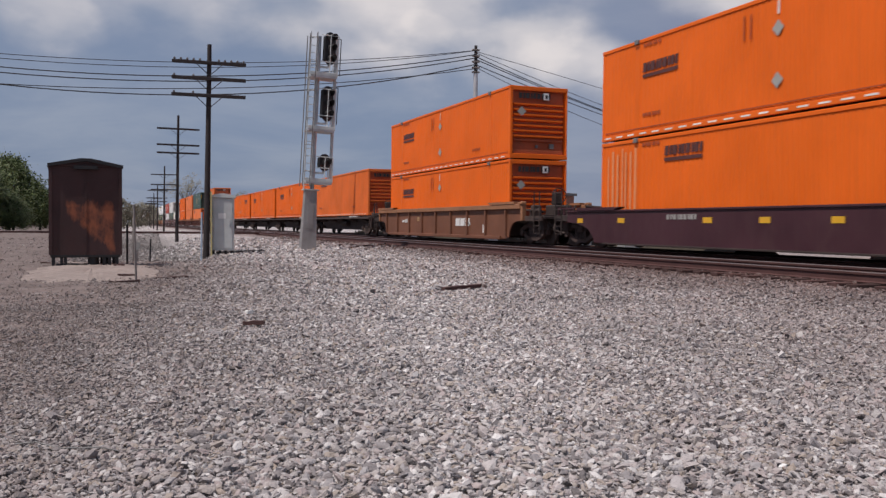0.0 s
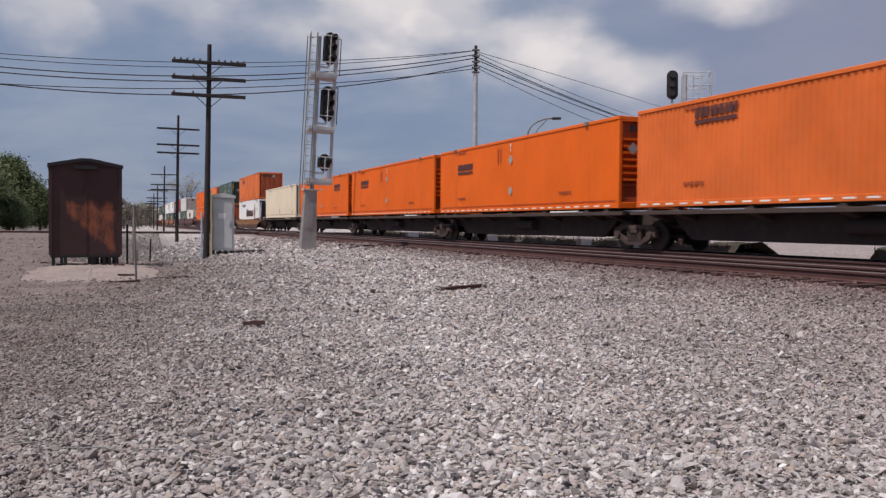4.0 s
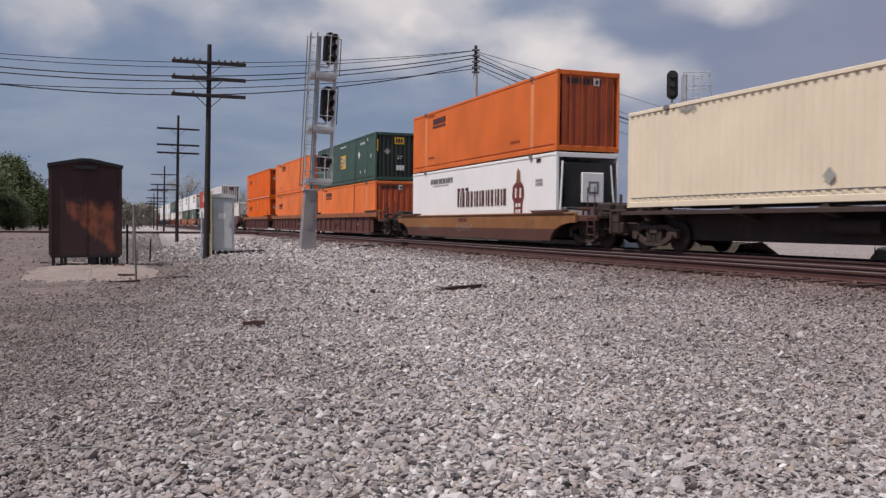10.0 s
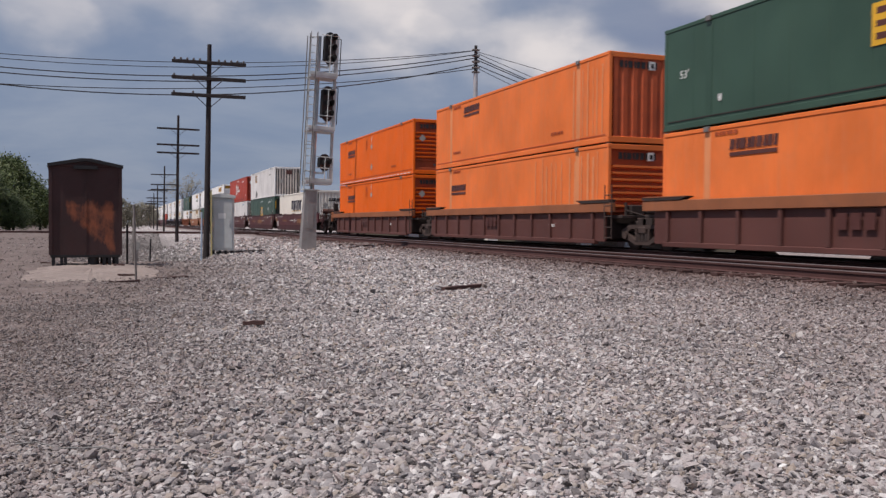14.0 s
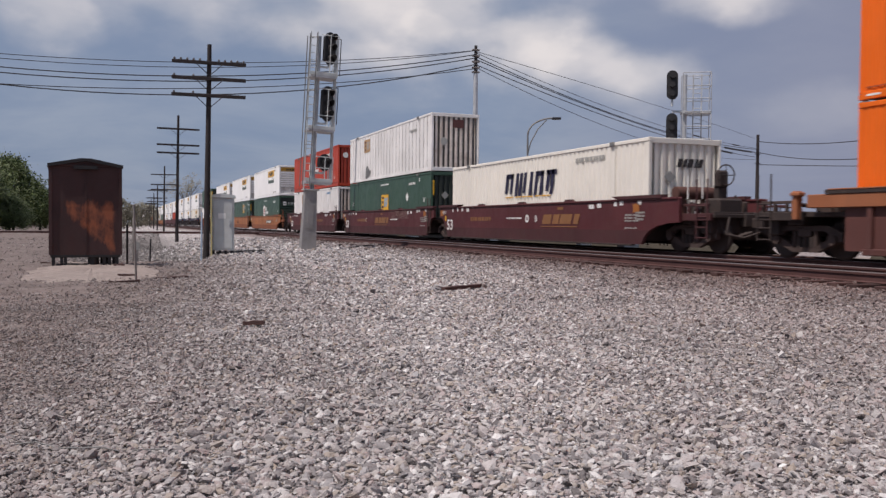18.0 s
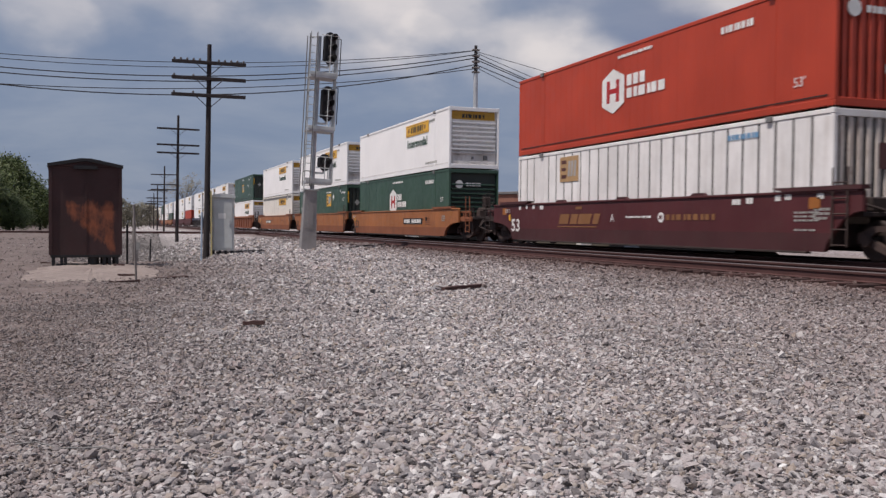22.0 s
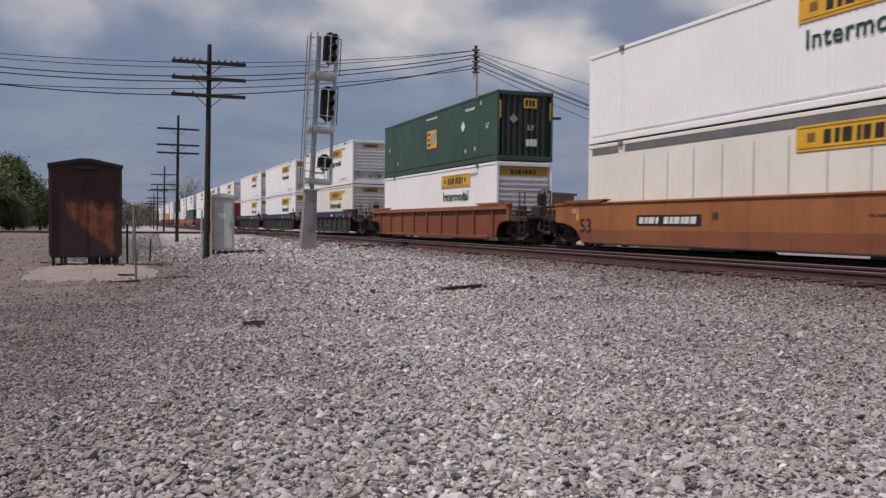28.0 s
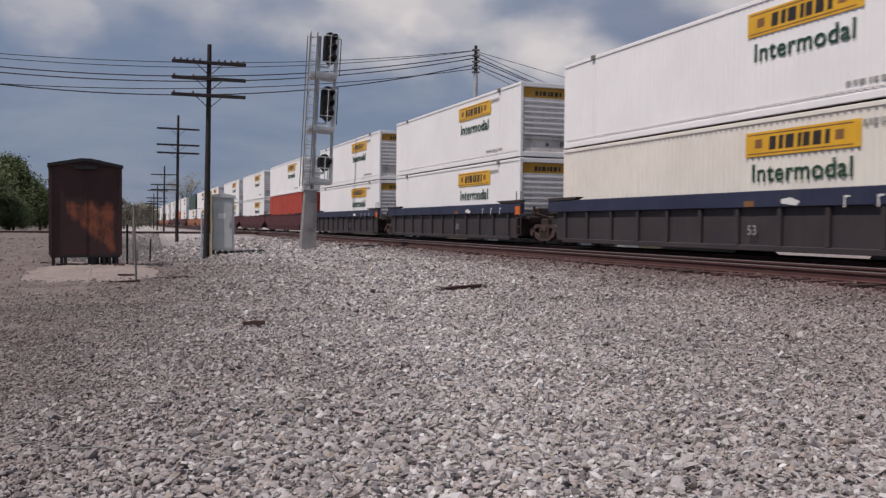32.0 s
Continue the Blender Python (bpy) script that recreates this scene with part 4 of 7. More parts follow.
def scraps():
    rng = random.Random(11)
    # the strips at y 15.95 and 17.7 stand for shade under the broken edge
    for x, y, l, w, h, turn, lab, ma in ((5.28, 13.18, 0.85, 0.10, 0.035, 19, "broken dark strip of tie plate lying on gravel", TIE_WOOD), (5.66, 13.30, 0.12, 0.1, 0.05, 40, "pale lump of concrete beside the dark strip", CONCRETE), (1.31, 8.92, 0.21, 0.05, 0.018, -20, "dark splinter of wood lying on gravel", TIE_WOOD), (1.41, 9.96, 0.08, 0.05, 0.02, 30, "white crumpled paper scrap on gravel", CHALK), (2.72, 3.04, 0.06, 0.022, 0.010, 35, "white plastic scrap among the stones", CHALK), (4.72, 17.2, 0.36, 0.07, 0.03, -6, "dark wood splinter lying on gravel", TIE_WOOD), (0.22, 18.0, 0.32, 0.22, 0.02, 5, "dark flat scrap of sheet on the concrete", TIE_WOOD), (0.10, 21.6, 0.22, 0.3, 0.02, 5, "dark flat scrap of sheet on the concrete", TIE_WOOD), (-1.62, 24.2, 0.22, 0.3, 0.03, 5, "dark flat scrap of sheet beside the shed", TIE_WOOD), (0.15, 15.95, 0.5, 0.12, 0.03, 12, "thin dark strip for the shade under the concrete edge", TIE_WOOD), (1.02, 17.7, 0.6, 0.3, 0.05, 12, "dark strip for the shade of the undercut ditch edge", TIE_WOOD)):
        f = Form()
        k = 5
        pts = [(-l / 2 + l * i / k, 0) for i in range(k + 1)]
        top = [(x_, h * rng.uniform(0.7, 1.2)) for x_, _ in pts][::-1]
        f.prism([(x_, -0.02) for x_, _ in pts] + top, 1, -w / 2, w / 2)
        tagged(part("scrap", f, ma, None, at=pose(x, y, lie(x, y) + (0.055 if lab.endswith("on the concrete") else 0.012 if y < 6 else 0.05 if y < 15 else 0.0), 0, rng.uniform(-3, 3), turn)), lab, "debris")
    pts = [(-0.42 + 0.09 * i, 4.35 - 0.05 * i + 0.02 * math.sin(i * 1.3), 0.05 + 0.012 * math.sin(i * 2.1)) for i in range(9)]
    tagged(part("wire_scrap", Form().path(pts, 0.0035, 6), STEEL_POST), "thin bent grey wire lying on the stones", "wire")
    pts = [(3.2 + 0.32 * i, 30.9 + 0.22 * i + 0.04 * math.sin(i * 1.7), lie(3.2 + 0.32 * i, 30.9 + 0.22 * i) + 0.05) for i in range(7)]
    tagged(part("drain_pipe", Form().path(pts, 0.05, 8), BLACK), "black strip lying on gravel by the cabinet", "pipe")
    pts = [(8.9 + 0.4 * i, 35.0 + 0.55 * i + 0.3 * math.sin(i), lie(8.9 + 0.4 * i, 35.0 + 0.55 * i) + 0.06) for i in range(9)]
    tagged(part("ground_cable", Form().path(pts, 0.035, 6), BLACK), "black line lying on ballast from signal to rail", "cable")


scraps()


def power_line():
    """Steel pole beyond the tracks, its six wires, and the next poles of the road line."""
    top = Vector((23.1, 55.8, 13.2))
    p = thing("utility_pole", "tall pale utility pole with a dark top beyond the tracks", "utility pole", "road power line", pose(23.1, 55.8, 0))
    part("pole", Form().tube((0, 0, -0.3), (0, 0, 11.4), 0.20, 12, 0.15), GALV, p, "pale grey lower pole")
    part("pole_top", Form().tube((0, 0, 11.4), (0, 0, 13.3), 0.13, 10, 0.10), POLE_WOOD, p, "dark upper pole")
    for z in (13.0, 12.6, 12.2, 11.8, 11.5):
        part("bracket", Form().box(-0.25, 0.25, -0.12, 0.12, z - 0.05, z + 0.05, 0.01), GREY_WOOD, p)

    def wire(a, b, sag, r, label, splice=()):
        a, b = Vector(a), Vector(b)
        pts = []
        for i in range(25):
            t = i / 24
            q = a.lerp(b, t)
            q.z -= sag * 4 * t * (1 - t)
            pts.append(q)
        ob = tagged(part("wire", Form().path(pts, r, 5), WIRE), label, "cable", "overhead wires")
        for i, j in splice:
            part("splice", Form().path(pts[i:j], r * 3.2, 6), WIRE, ob, "thick dark cable splice")

    for k, (za, zb, sag, zr, zc, sag2) in enumerate(((12.96, 11.13, 1.19, 12.93, 13.23, -0.25), (12.95, 11.02, 1.43, 12.84, 12.0, 1.0), (12.68, 10.70, 1.68, 12.58, 11.9, 1.27), (12.45, 10.42, 1.74, 12.40, 11.44, 1.06), (11.73, 9.32, 1.28, 12.04, 10.8, 0.93), (12.02, 10.11, 2.2, 11.86, 10.5, 1.75))):
        wire((23.1, 55.7, za), (-16.0, 57.0, zb), sag, (0.022, 0.022, 0.034, 0.034, 0.026, 0.036)[k], "dark overhead wire spanning above the tracks")
        wire((23.1, 55.9, zr), (83.2, 99.0, zc), sag2, 0.022 if k in (0, 1, 5) else 0.034, "dark overhead wire running along the far road", {1: ((20, 22), (15, 17)), 3: ((19, 24),), 4: ((18, 21),), 5: ((21, 22),)}.get(k, ()))
    far = thing("utility_pole", "dark wooden utility pole far beyond the tracks", "utility pole", "road power line", pose(83.2, 99.0, 0))
    part("pole", Form().tube((0, 0, -0.3), (0, 0, 13.9), 0.28, 10, 0.2), POLE_WOOD, far)
    part("bracket", Form().box(-0.35, 0.35, -0.2, 0.2, 11.2, 11.32, 0.02).box(-0.35, 0.35, -0.2, 0.2, 9.9, 10.02, 0.02), POLE_WOOD, far)
    sub = thing("transformer_pole", "pole with crossarms and pale transformer cans", "utility pole", "road power line", pose(72.4, 69.3, -1.9))
    part("pole", Form().tube((0, 0, -0.3), (0, 0, 9.8), 0.25, 10, 0.2), GREY_WOOD, sub)
    for z in (12.2, 10.6):
        part("crossarm", Form().box(-1.1, 1.1, -0.07, 0.07, z - 0.08, z + 0.08, 0.02), GREY_WOOD, sub)
    part("pole_tip", Form().tube((0, 0, 9.8), (0, 0, 12.4), 0.12, 8), GREY_WOOD, sub)
    for x in (-0.05, 0.85):
        part("transformer", Form().lathe([(0.17, 0), (0.19, 0.1), (0.19, 0.95), (0.12, 1.1)], 12, 2, (x, -0.3, 8.3)), CHALK, sub)
    wire((83.2, 99.0, 13.0), (72.4, 69.3, 10.2), 0.4, 0.05, "dark overhead wire running along the far road")
    wire((83.2, 99.0, 11.5), (72.4, 69.3, 8.3), 0.5, 0.05, "dark overhead wire running along the far road")
    wire((83.2, 99.0, 9.8), (120, 60, 9.6), 0.6, 0.05, "dark overhead wire running along the far road")


power_line()


def street_lamps():
    for x, y, h, arm in ((26.4, 54.4, 8.4, 1.7),):
        s = thing("street_lamp", "grey curved-arm street lamp beyond the railway", "street lamp", "street lamps", pose(x, y, 0, 0, 0, -20))
        part("pole", Form().tube((0, 0, -0.2), (0, 0, h * 0.86), 0.09, 8, 0.06), STEEL_POST, s)
        pts = [(arm * (1 - math.cos(t)), 0, h * 0.86 + h * 0.14 * math.sin(t)) for t in [math.pi / 2 * i / 8 for i in range(9)]]
        part("arm", Form().path(pts, 0.06, 6), STEEL_POST, s)
        part("brace", Form().path([(0, 0, h * 0.70), (0.12 * arm, 0, h * 0.80), (0.4 * arm, 0, h * 0.91), (0.75 * arm, 0, h * 0.985)], 0.04, 6), STEEL_POST, s)
        part("lamp_head", Form().box(arm - 0.05, arm + 0.55, -0.14, 0.14, h - 0.10, h + 0.06, 0.03), BLACK, s)


street_lamps()


def right_signal():
    """Signal beyond the train: lattice-caged mast with three black heads."""
    g = thing("railway_signal", "grey lattice signal mast with three black heads beyond the train", "signal", m=pose(21.4, 29.8, 0.1, 0, 0, -32))
    part("mast", Form().tube((0.0, 0, 0), (0.0, 0, 7.05), 0.09, 10), GALV, g)
    lad = part("ladder", Form().box(0.30, 0.35, -0.02, 0.02, 0, 7.05).box(0.62, 0.67, -0.02, 0.02, 0, 7.05), GALV, g)
    rung = Form().tube((0.32, 0, 0), (0.65, 0, 0), 0.014, 6).mesh("rung", GALV)
    for i in range(23):
        part("rung", rung, GALV, lad, at=pose(0, 0, 0.3 + i * 0.3))
    for z in (2.3, 3.95, 5.55):
        part("platform", Form().box(-0.15, 1.0, -0.45, 0.45, z - 0.05, z, 0.01), GALV, g)
        rl = Form()
        for x, y in ((-0.1, -0.43), (0.98, -0.43), (0.98, 0.43), (-0.1, 0.43)):
            rl.tube((x, y, z), (x, y, z + 1.52), 0.018, 6)
        for h in (0.5, 1.0, 1.52):
            rl.path([(-0.1, -0.43, z + h), (0.98, -0.43, z + h), (0.98, 0.43, z + h), (-0.1, 0.43, z + h)], 0.018, 6)
        part("guard_rail", rl, GALV, g)
        part("arm", Form().box(-0.48, 0.0, -0.05, 0.05, z + 0.0, z + 0.08), GALV, g)
    for zc, n in ((6.62, 3), (4.92, 3), (3.22, 1)):
        hh = 0.58 if n == 3 else 0.26
        arc = [(0.22 * math.cos(a), 0.22 * math.sin(a)) for a in [math.pi * i / 10 for i in range(11)]]
        ring = [(x - 0.5, zc + hh - 0.22 + y) for x, y in arc] + [(-0.5 - x, zc - hh + 0.22 - y) for x, y in arc]
        head = part("signal_head", Form().prism(ring, 1, -0.25, -0.20), BLACK, g, "black oval target plate with dark lenses")
        part("support", Form().tube((-0.5, -0.15, zc - hh - 0.25), (-0.5, -0.15, zc - hh), 0.05, 8), GALV, head)
        for i in range(n):
            c = zc + (i - (n - 1) / 2) * 0.36
            part("hood", Form().lathe([(0.11, 0), (0.11, 0.2)], 12, 1, (-0.5, -0.45, c)), BLACK, head)


right_signal()


# ---------------------------------------------------------------- far side: trees and buildings
def tree(name_label, h, spread, leaf, seed, clumps, leaves, size, m, bare=False):
    rng = random.Random(seed)
    t = thing("tree", name_label, "tree", "trees", m)
    tr = Form()
    tips = []
    tr.tube((0, 0, -0.3), (0.1, 0, h * 0.45), 0.035 * h, 8, 0.02 * h)
    for i in range(9):
        a = rng.uniform(0, 6.28)
        r = spread * rng.uniform(0.3, 0.85)
        z = h * rng.uniform(0.45, 0.9)
        p = (r * math.cos(a), r * math.sin(a), z)
        mid = (p[0] * 0.4, p[1] * 0.4, h * 0.3 + z * 0.35)
        tr.tube((0.05, 0, h * rng.uniform(0.15, 0.42)), mid, 0.014 * h, 6, 0.009 * h).tube(mid, p, 0.009 * h, 5, 0.003 * h)
        tips.append(p)
    part("trunk", tr, BARK, t)
    f = Form()
    for k in range(clumps):
        a, u = rng.uniform(0, 6.28), rng.random()
        if bare:
            c = Vector(rng.choice(tips)) + Vector((rng.gauss(0, 1), rng.gauss(0, 1), rng.gauss(0, 1))) * spread * 0.25
        else:
            z = h * (0.10 + 0.82 * u)
            r = spread * math.sin(math.pi * min(1, 0.2 + 0.75 * u)) * rng.uniform(0.35, 1.0)
            c = Vector((r * math.cos(a), r * math.sin(a), z))
        cs = spread * rng.uniform(0.12, 0.26)
        for i in range(leaves):
            d = Vector((rng.gauss(0, 1), rng.gauss(0, 1), rng.gauss(0, 0.8)))
            p = c + d * cs * 0.6
            e1 = Vector((rng.gauss(0, 1), rng.gauss(0, 1), rng.gauss(0, 1))).normalized() * size * rng.uniform(0.6, 1.3)
            e2 = e1.orthogonal().normalized() * size * 0.5
            f.add([p - e1, p + e2, p + e1, p - e2], [(0, 1, 2, 3)])
    part("crown", f, leaf, t)
    return t


LEFT_TREE = tree("dense dark green roadside tree", 9.6, 4.9, LEAF, 1, 230, 110, 0.15, pose(-14.2, 96, 0))
for x, y, r, k in ((-20.0, 96, 60, 1.08), (-10.8, 106, 130, 0.85), (-25, 104, 200, 1.05), (-8.5, 118, 250, 0.55), (-31, 110, 20, 1.1), (-13.0, 92, 300, 0.42), (-17.2, 91, 80, 0.5), (-21.5, 93, 160, 0.45), (-9.5, 98, 30, 0.38)):
    c = copy_thing(LEFT_TREE, pose(x, y, 0, 0, 0, r))
    c.scale = (k, k, k)
BARE = tree("sparse half-bare tree beyond the train", 9.5, 3.2, LEAF_DRY, 4, 60, 22, 0.16, pose(30, 245, 0), True)
for x, y, r, k in ((19.5, 268, 40, 1.65), (36, 262, 80, 1.1), (25, 230, 150, 0.7), (60, 232, 10, 0.9), (66, 240, 200, 0.8)):
    c = copy_thing(BARE, pose(x, y, 0, 0, 0, r))
    c.scale = (k, k, k)
SCRUB = tree("low grey-green scrub at the end of the yard", 5.0, 3.2, LEAF_DRY, 8, 60, 30, 0.18, pose(-5.5, 128, 0))
for x, y, r, k in ((-1.5, 138, 60, 0.8), (1.5, 150, 140, 0.95), (4.5, 190, 200, 0.9), (0.5, 200, 10, 1.3), (7, 260, 70, 1.4), (-10, 150, 240, 1.2), (12, 330, 70, 1.6)):
    c = copy_thing(SCRUB, pose(x, y, 0, 0, 0, r))
    c.scale = (k, k, k)


def weedy_bank():
    """A low dark weedy bank past the far track, broken by a pale gravel crossing."""
    rng = random.Random(21)
    for y0, y1 in ((4, 18.6), (24.2, 75)):
        f = Form()
        n = int((y1 - y0) / 0.5)
        rows = []
        for i in range(n + 1):
            y = y0 + (y1 - y0) * i / n
            h = 0.42 + rng.uniform(-0.08, 0.12)
            rows.append([(19.3, y, 0.02), (19.8 + rng.uniform(-0.1, 0.1), y, h), (20.6, y, h + rng.uniform(-0.05, 0.1)), (21.6, y, -0.02)])
        vs = [p for r in rows for p in r]
        fs = [(i * 4 + j, i * 4 + j + 1, (i + 1) * 4 + j + 1, (i + 1) * 4 + j) for i in range(n) for j in range(3)]
        f.add(vs, fs)
        for i in range(n * 14):
            y, x = rng.uniform(y0, y1), rng.uniform(19.5, 21.2)
            z, h = 0.35, rng.uniform(0.08, 0.3)
            a = rng.uniform(0, 3.14)
            dx, dy = 0.03 * math.cos(a), 0.03 * math.sin(a)
            f.add([(x - dx, y - dy, z), (x + dx, y + dy, z), (x + rng.uniform(-0.1, 0.1), y + rng.uniform(-0.1, 0.1), z + h)], [(0, 1, 2)])
        tagged(part("weedy_bank", f, WEEDS), "low dark weedy earth bank beside the far track", "bank", kind="stuff")
    tagged(part("gravel_crossing", Form().box(19.2, 27, 18.4, 24.4, -0.05, 0.035, 0.02), CONCRETE), "pale gravel crossing strip beyond the tracks", "pavement", kind="structure")
    for y, s, ma in ((33.5, 0.26, CHALK), (30.0, 0.34, GALV), (43.5, 0.3, CHALK), (57, 0.4, CHALK)):
        tagged(part("junction_box", Form().box(-s, s, -s * 0.8, s * 0.8, 0, 0.42 + s * 0.2, 0.02), ma, None, at=pose(19.0, y, 0.05)), "small pale steel junction box beside the far track", "junction box", "trackside boxes")


weedy_bank()


def far_buildings():
    for x, y, w, d, h, turn, lab, ma in ((45.5, 92, 8, 6, 4.6, 30, "low dull brick building beyond the tracks", BRICK_FAR), (60, 150, 22, 9, 5.5, 25, "long low brick building far beyond the tracks", BRICK_FAR)):
        b = thing("building", lab, "building", "far buildings", pose(x, y, 0, 0, 0, turn))
        part("wall", Form().box(-w / 2, w / 2, -d / 2, d / 2, -0.2, h, 0.03), ma, b)
        part("roof", Form().box(-w / 2 - 0.25, w / 2 + 0.25, -d / 2 - 0.25, d / 2 + 0.25, h, h + 0.3, 0.04), ROOF_FAR, b)
        for i in range(5):
            wx = -w / 2 + (i + 0.5) * w / 5
            win = part("window", Form().box(wx - 0.6, wx + 0.6, -d / 2 - 0.04, -d / 2 + 0.02, 1.0, 2.3, 0.01), BLACK, b)
            part("sill", Form().box(wx - 0.7, wx + 0.7, -d / 2 - 0.1, -d / 2, 0.9, 1.0, 0.01), CONCRETE, win)


far_buildings()


# ---------------------------------------------------------------- containers
HL, HW, CH = 8.13, 1.295, 2.92
CACHE = {}


def cached(key, make):
    if key not in CACHE:
        CACHE[key] = make()
    return CACHE[key]


def wall_profile(style, length, depth_out):
    """Outer line of a side sheet along its length: (along, out) rows."""
    rows, a = [], 0.0
    if style == "corr":
        p, d = 0.305, 0.036
        n = round(length / p)
        p = length / n
        for i in range(n):
            rows += [(i * p, 0), (i * p + p * 0.46, 0), (i * p + p * 0.56, -d), (i * p + p * 0.90, -d)]
    elif style == "fine":
        p, d = 0.41, 0.005
        n = round(length / p)
        p = length / n
        for i in range(n):
            rows += [(i * p, 0), (i * p + p * 0.90, 0), (i * p + p * 0.92, -d), (i * p + p * 0.98, -d)]
    elif style == "beads":
        p, d = 0.21, 0.014
        n = round(length / p)
        p = length / n
        for i in range(n):
            rows += [(i * p, 0), (i * p + p * 0.42, 0), (i * p + p * 0.52, -d), (i * p + p * 0.90, -d)]
    elif style == "ribs":
        p, d = 0.21, 0.032
        n = round(length / p)
        p = length / n
        for i in range(n):
            rows += [(i * p, 0), (i * p + p * 0.40, 0), (i * p + p * 0.54, -d), (i * p + p * 0.86, -d)]
    elif style == "wide":
        p, d = 1.22, 0.004
        n = round(length / p)
        p = length / n
        for i in range(n):
            rows += [(i * p, 0), (i * p + p - 0.022, 0), (i * p + p - 0.020, -d), (i * p + p - 0.002, -d)]
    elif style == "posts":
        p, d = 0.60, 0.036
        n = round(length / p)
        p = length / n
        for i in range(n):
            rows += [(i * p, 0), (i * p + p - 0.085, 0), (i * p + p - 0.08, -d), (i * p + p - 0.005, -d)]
    rows.append((length, 0))
    return rows


def side_form(style, side):
    f = Form()
    y0, y1, z0, z1 = -HL + 0.12, HL - 0.12, 0.17, CH - 0.11
    prof = [(side * (HW - 0.012 + o), y0 + a) for a, o in wall_profile(style, y1 - y0, 1)]
    inner = [(side * (HW - 0.10), y1), (side * (HW - 0.10), y0)]
    pts = prof + inner
    if side < 0:
        pts = pts[::-1]
    return f.prism(pts, 2, z0, z1)


def end_vertical(width=1.08, period=0.27, depth=0.075):
    """Vertically ribbed end sheet that looks towards -y."""
    f = Form()
    n = round(2 * width / period)
    p = 2 * width / n
    rows = []
    for i in range(n):
        x = -width + i * p
        rows += [(x, 0), (x + p * 0.42, 0), (x + p * 0.54, depth), (x + p * 0.88, depth)]
    rows.append((width, 0))
    pts = [(x, -HL + 0.03 + d) for x, d in rows] + [(width, -HL + 0.16), (-width, -HL + 0.16)]
    return f.prism(pts, 2, 0.18, CH - 0.16)


def end_ribs():
    """Recessed end with horizontal ribs, a header panel and a lower panel."""
    back = Form().box(-1.17, 1.17, -HL + 0.15, -HL + 0.19, 0.18, CH - 0.14)
    ribs = Form()
    ribs.prism([(-HL + 0.16, 0.0), (-HL + 0.16, 0.12), (-HL + 0.01, 0.10), (-HL + 0.01, 0.04)], 0, -1.12, 1.12)
    return back, ribs


class Style:
    def __init__(self, body, end, side="wide", face="ribs", posts=None, tape=False, label="", rail=None):
        self.body, self.end, self.side, self.face, self.posts, self.tape, self.label, self.rail = body, end, side, face, posts, tape, label, rail or body


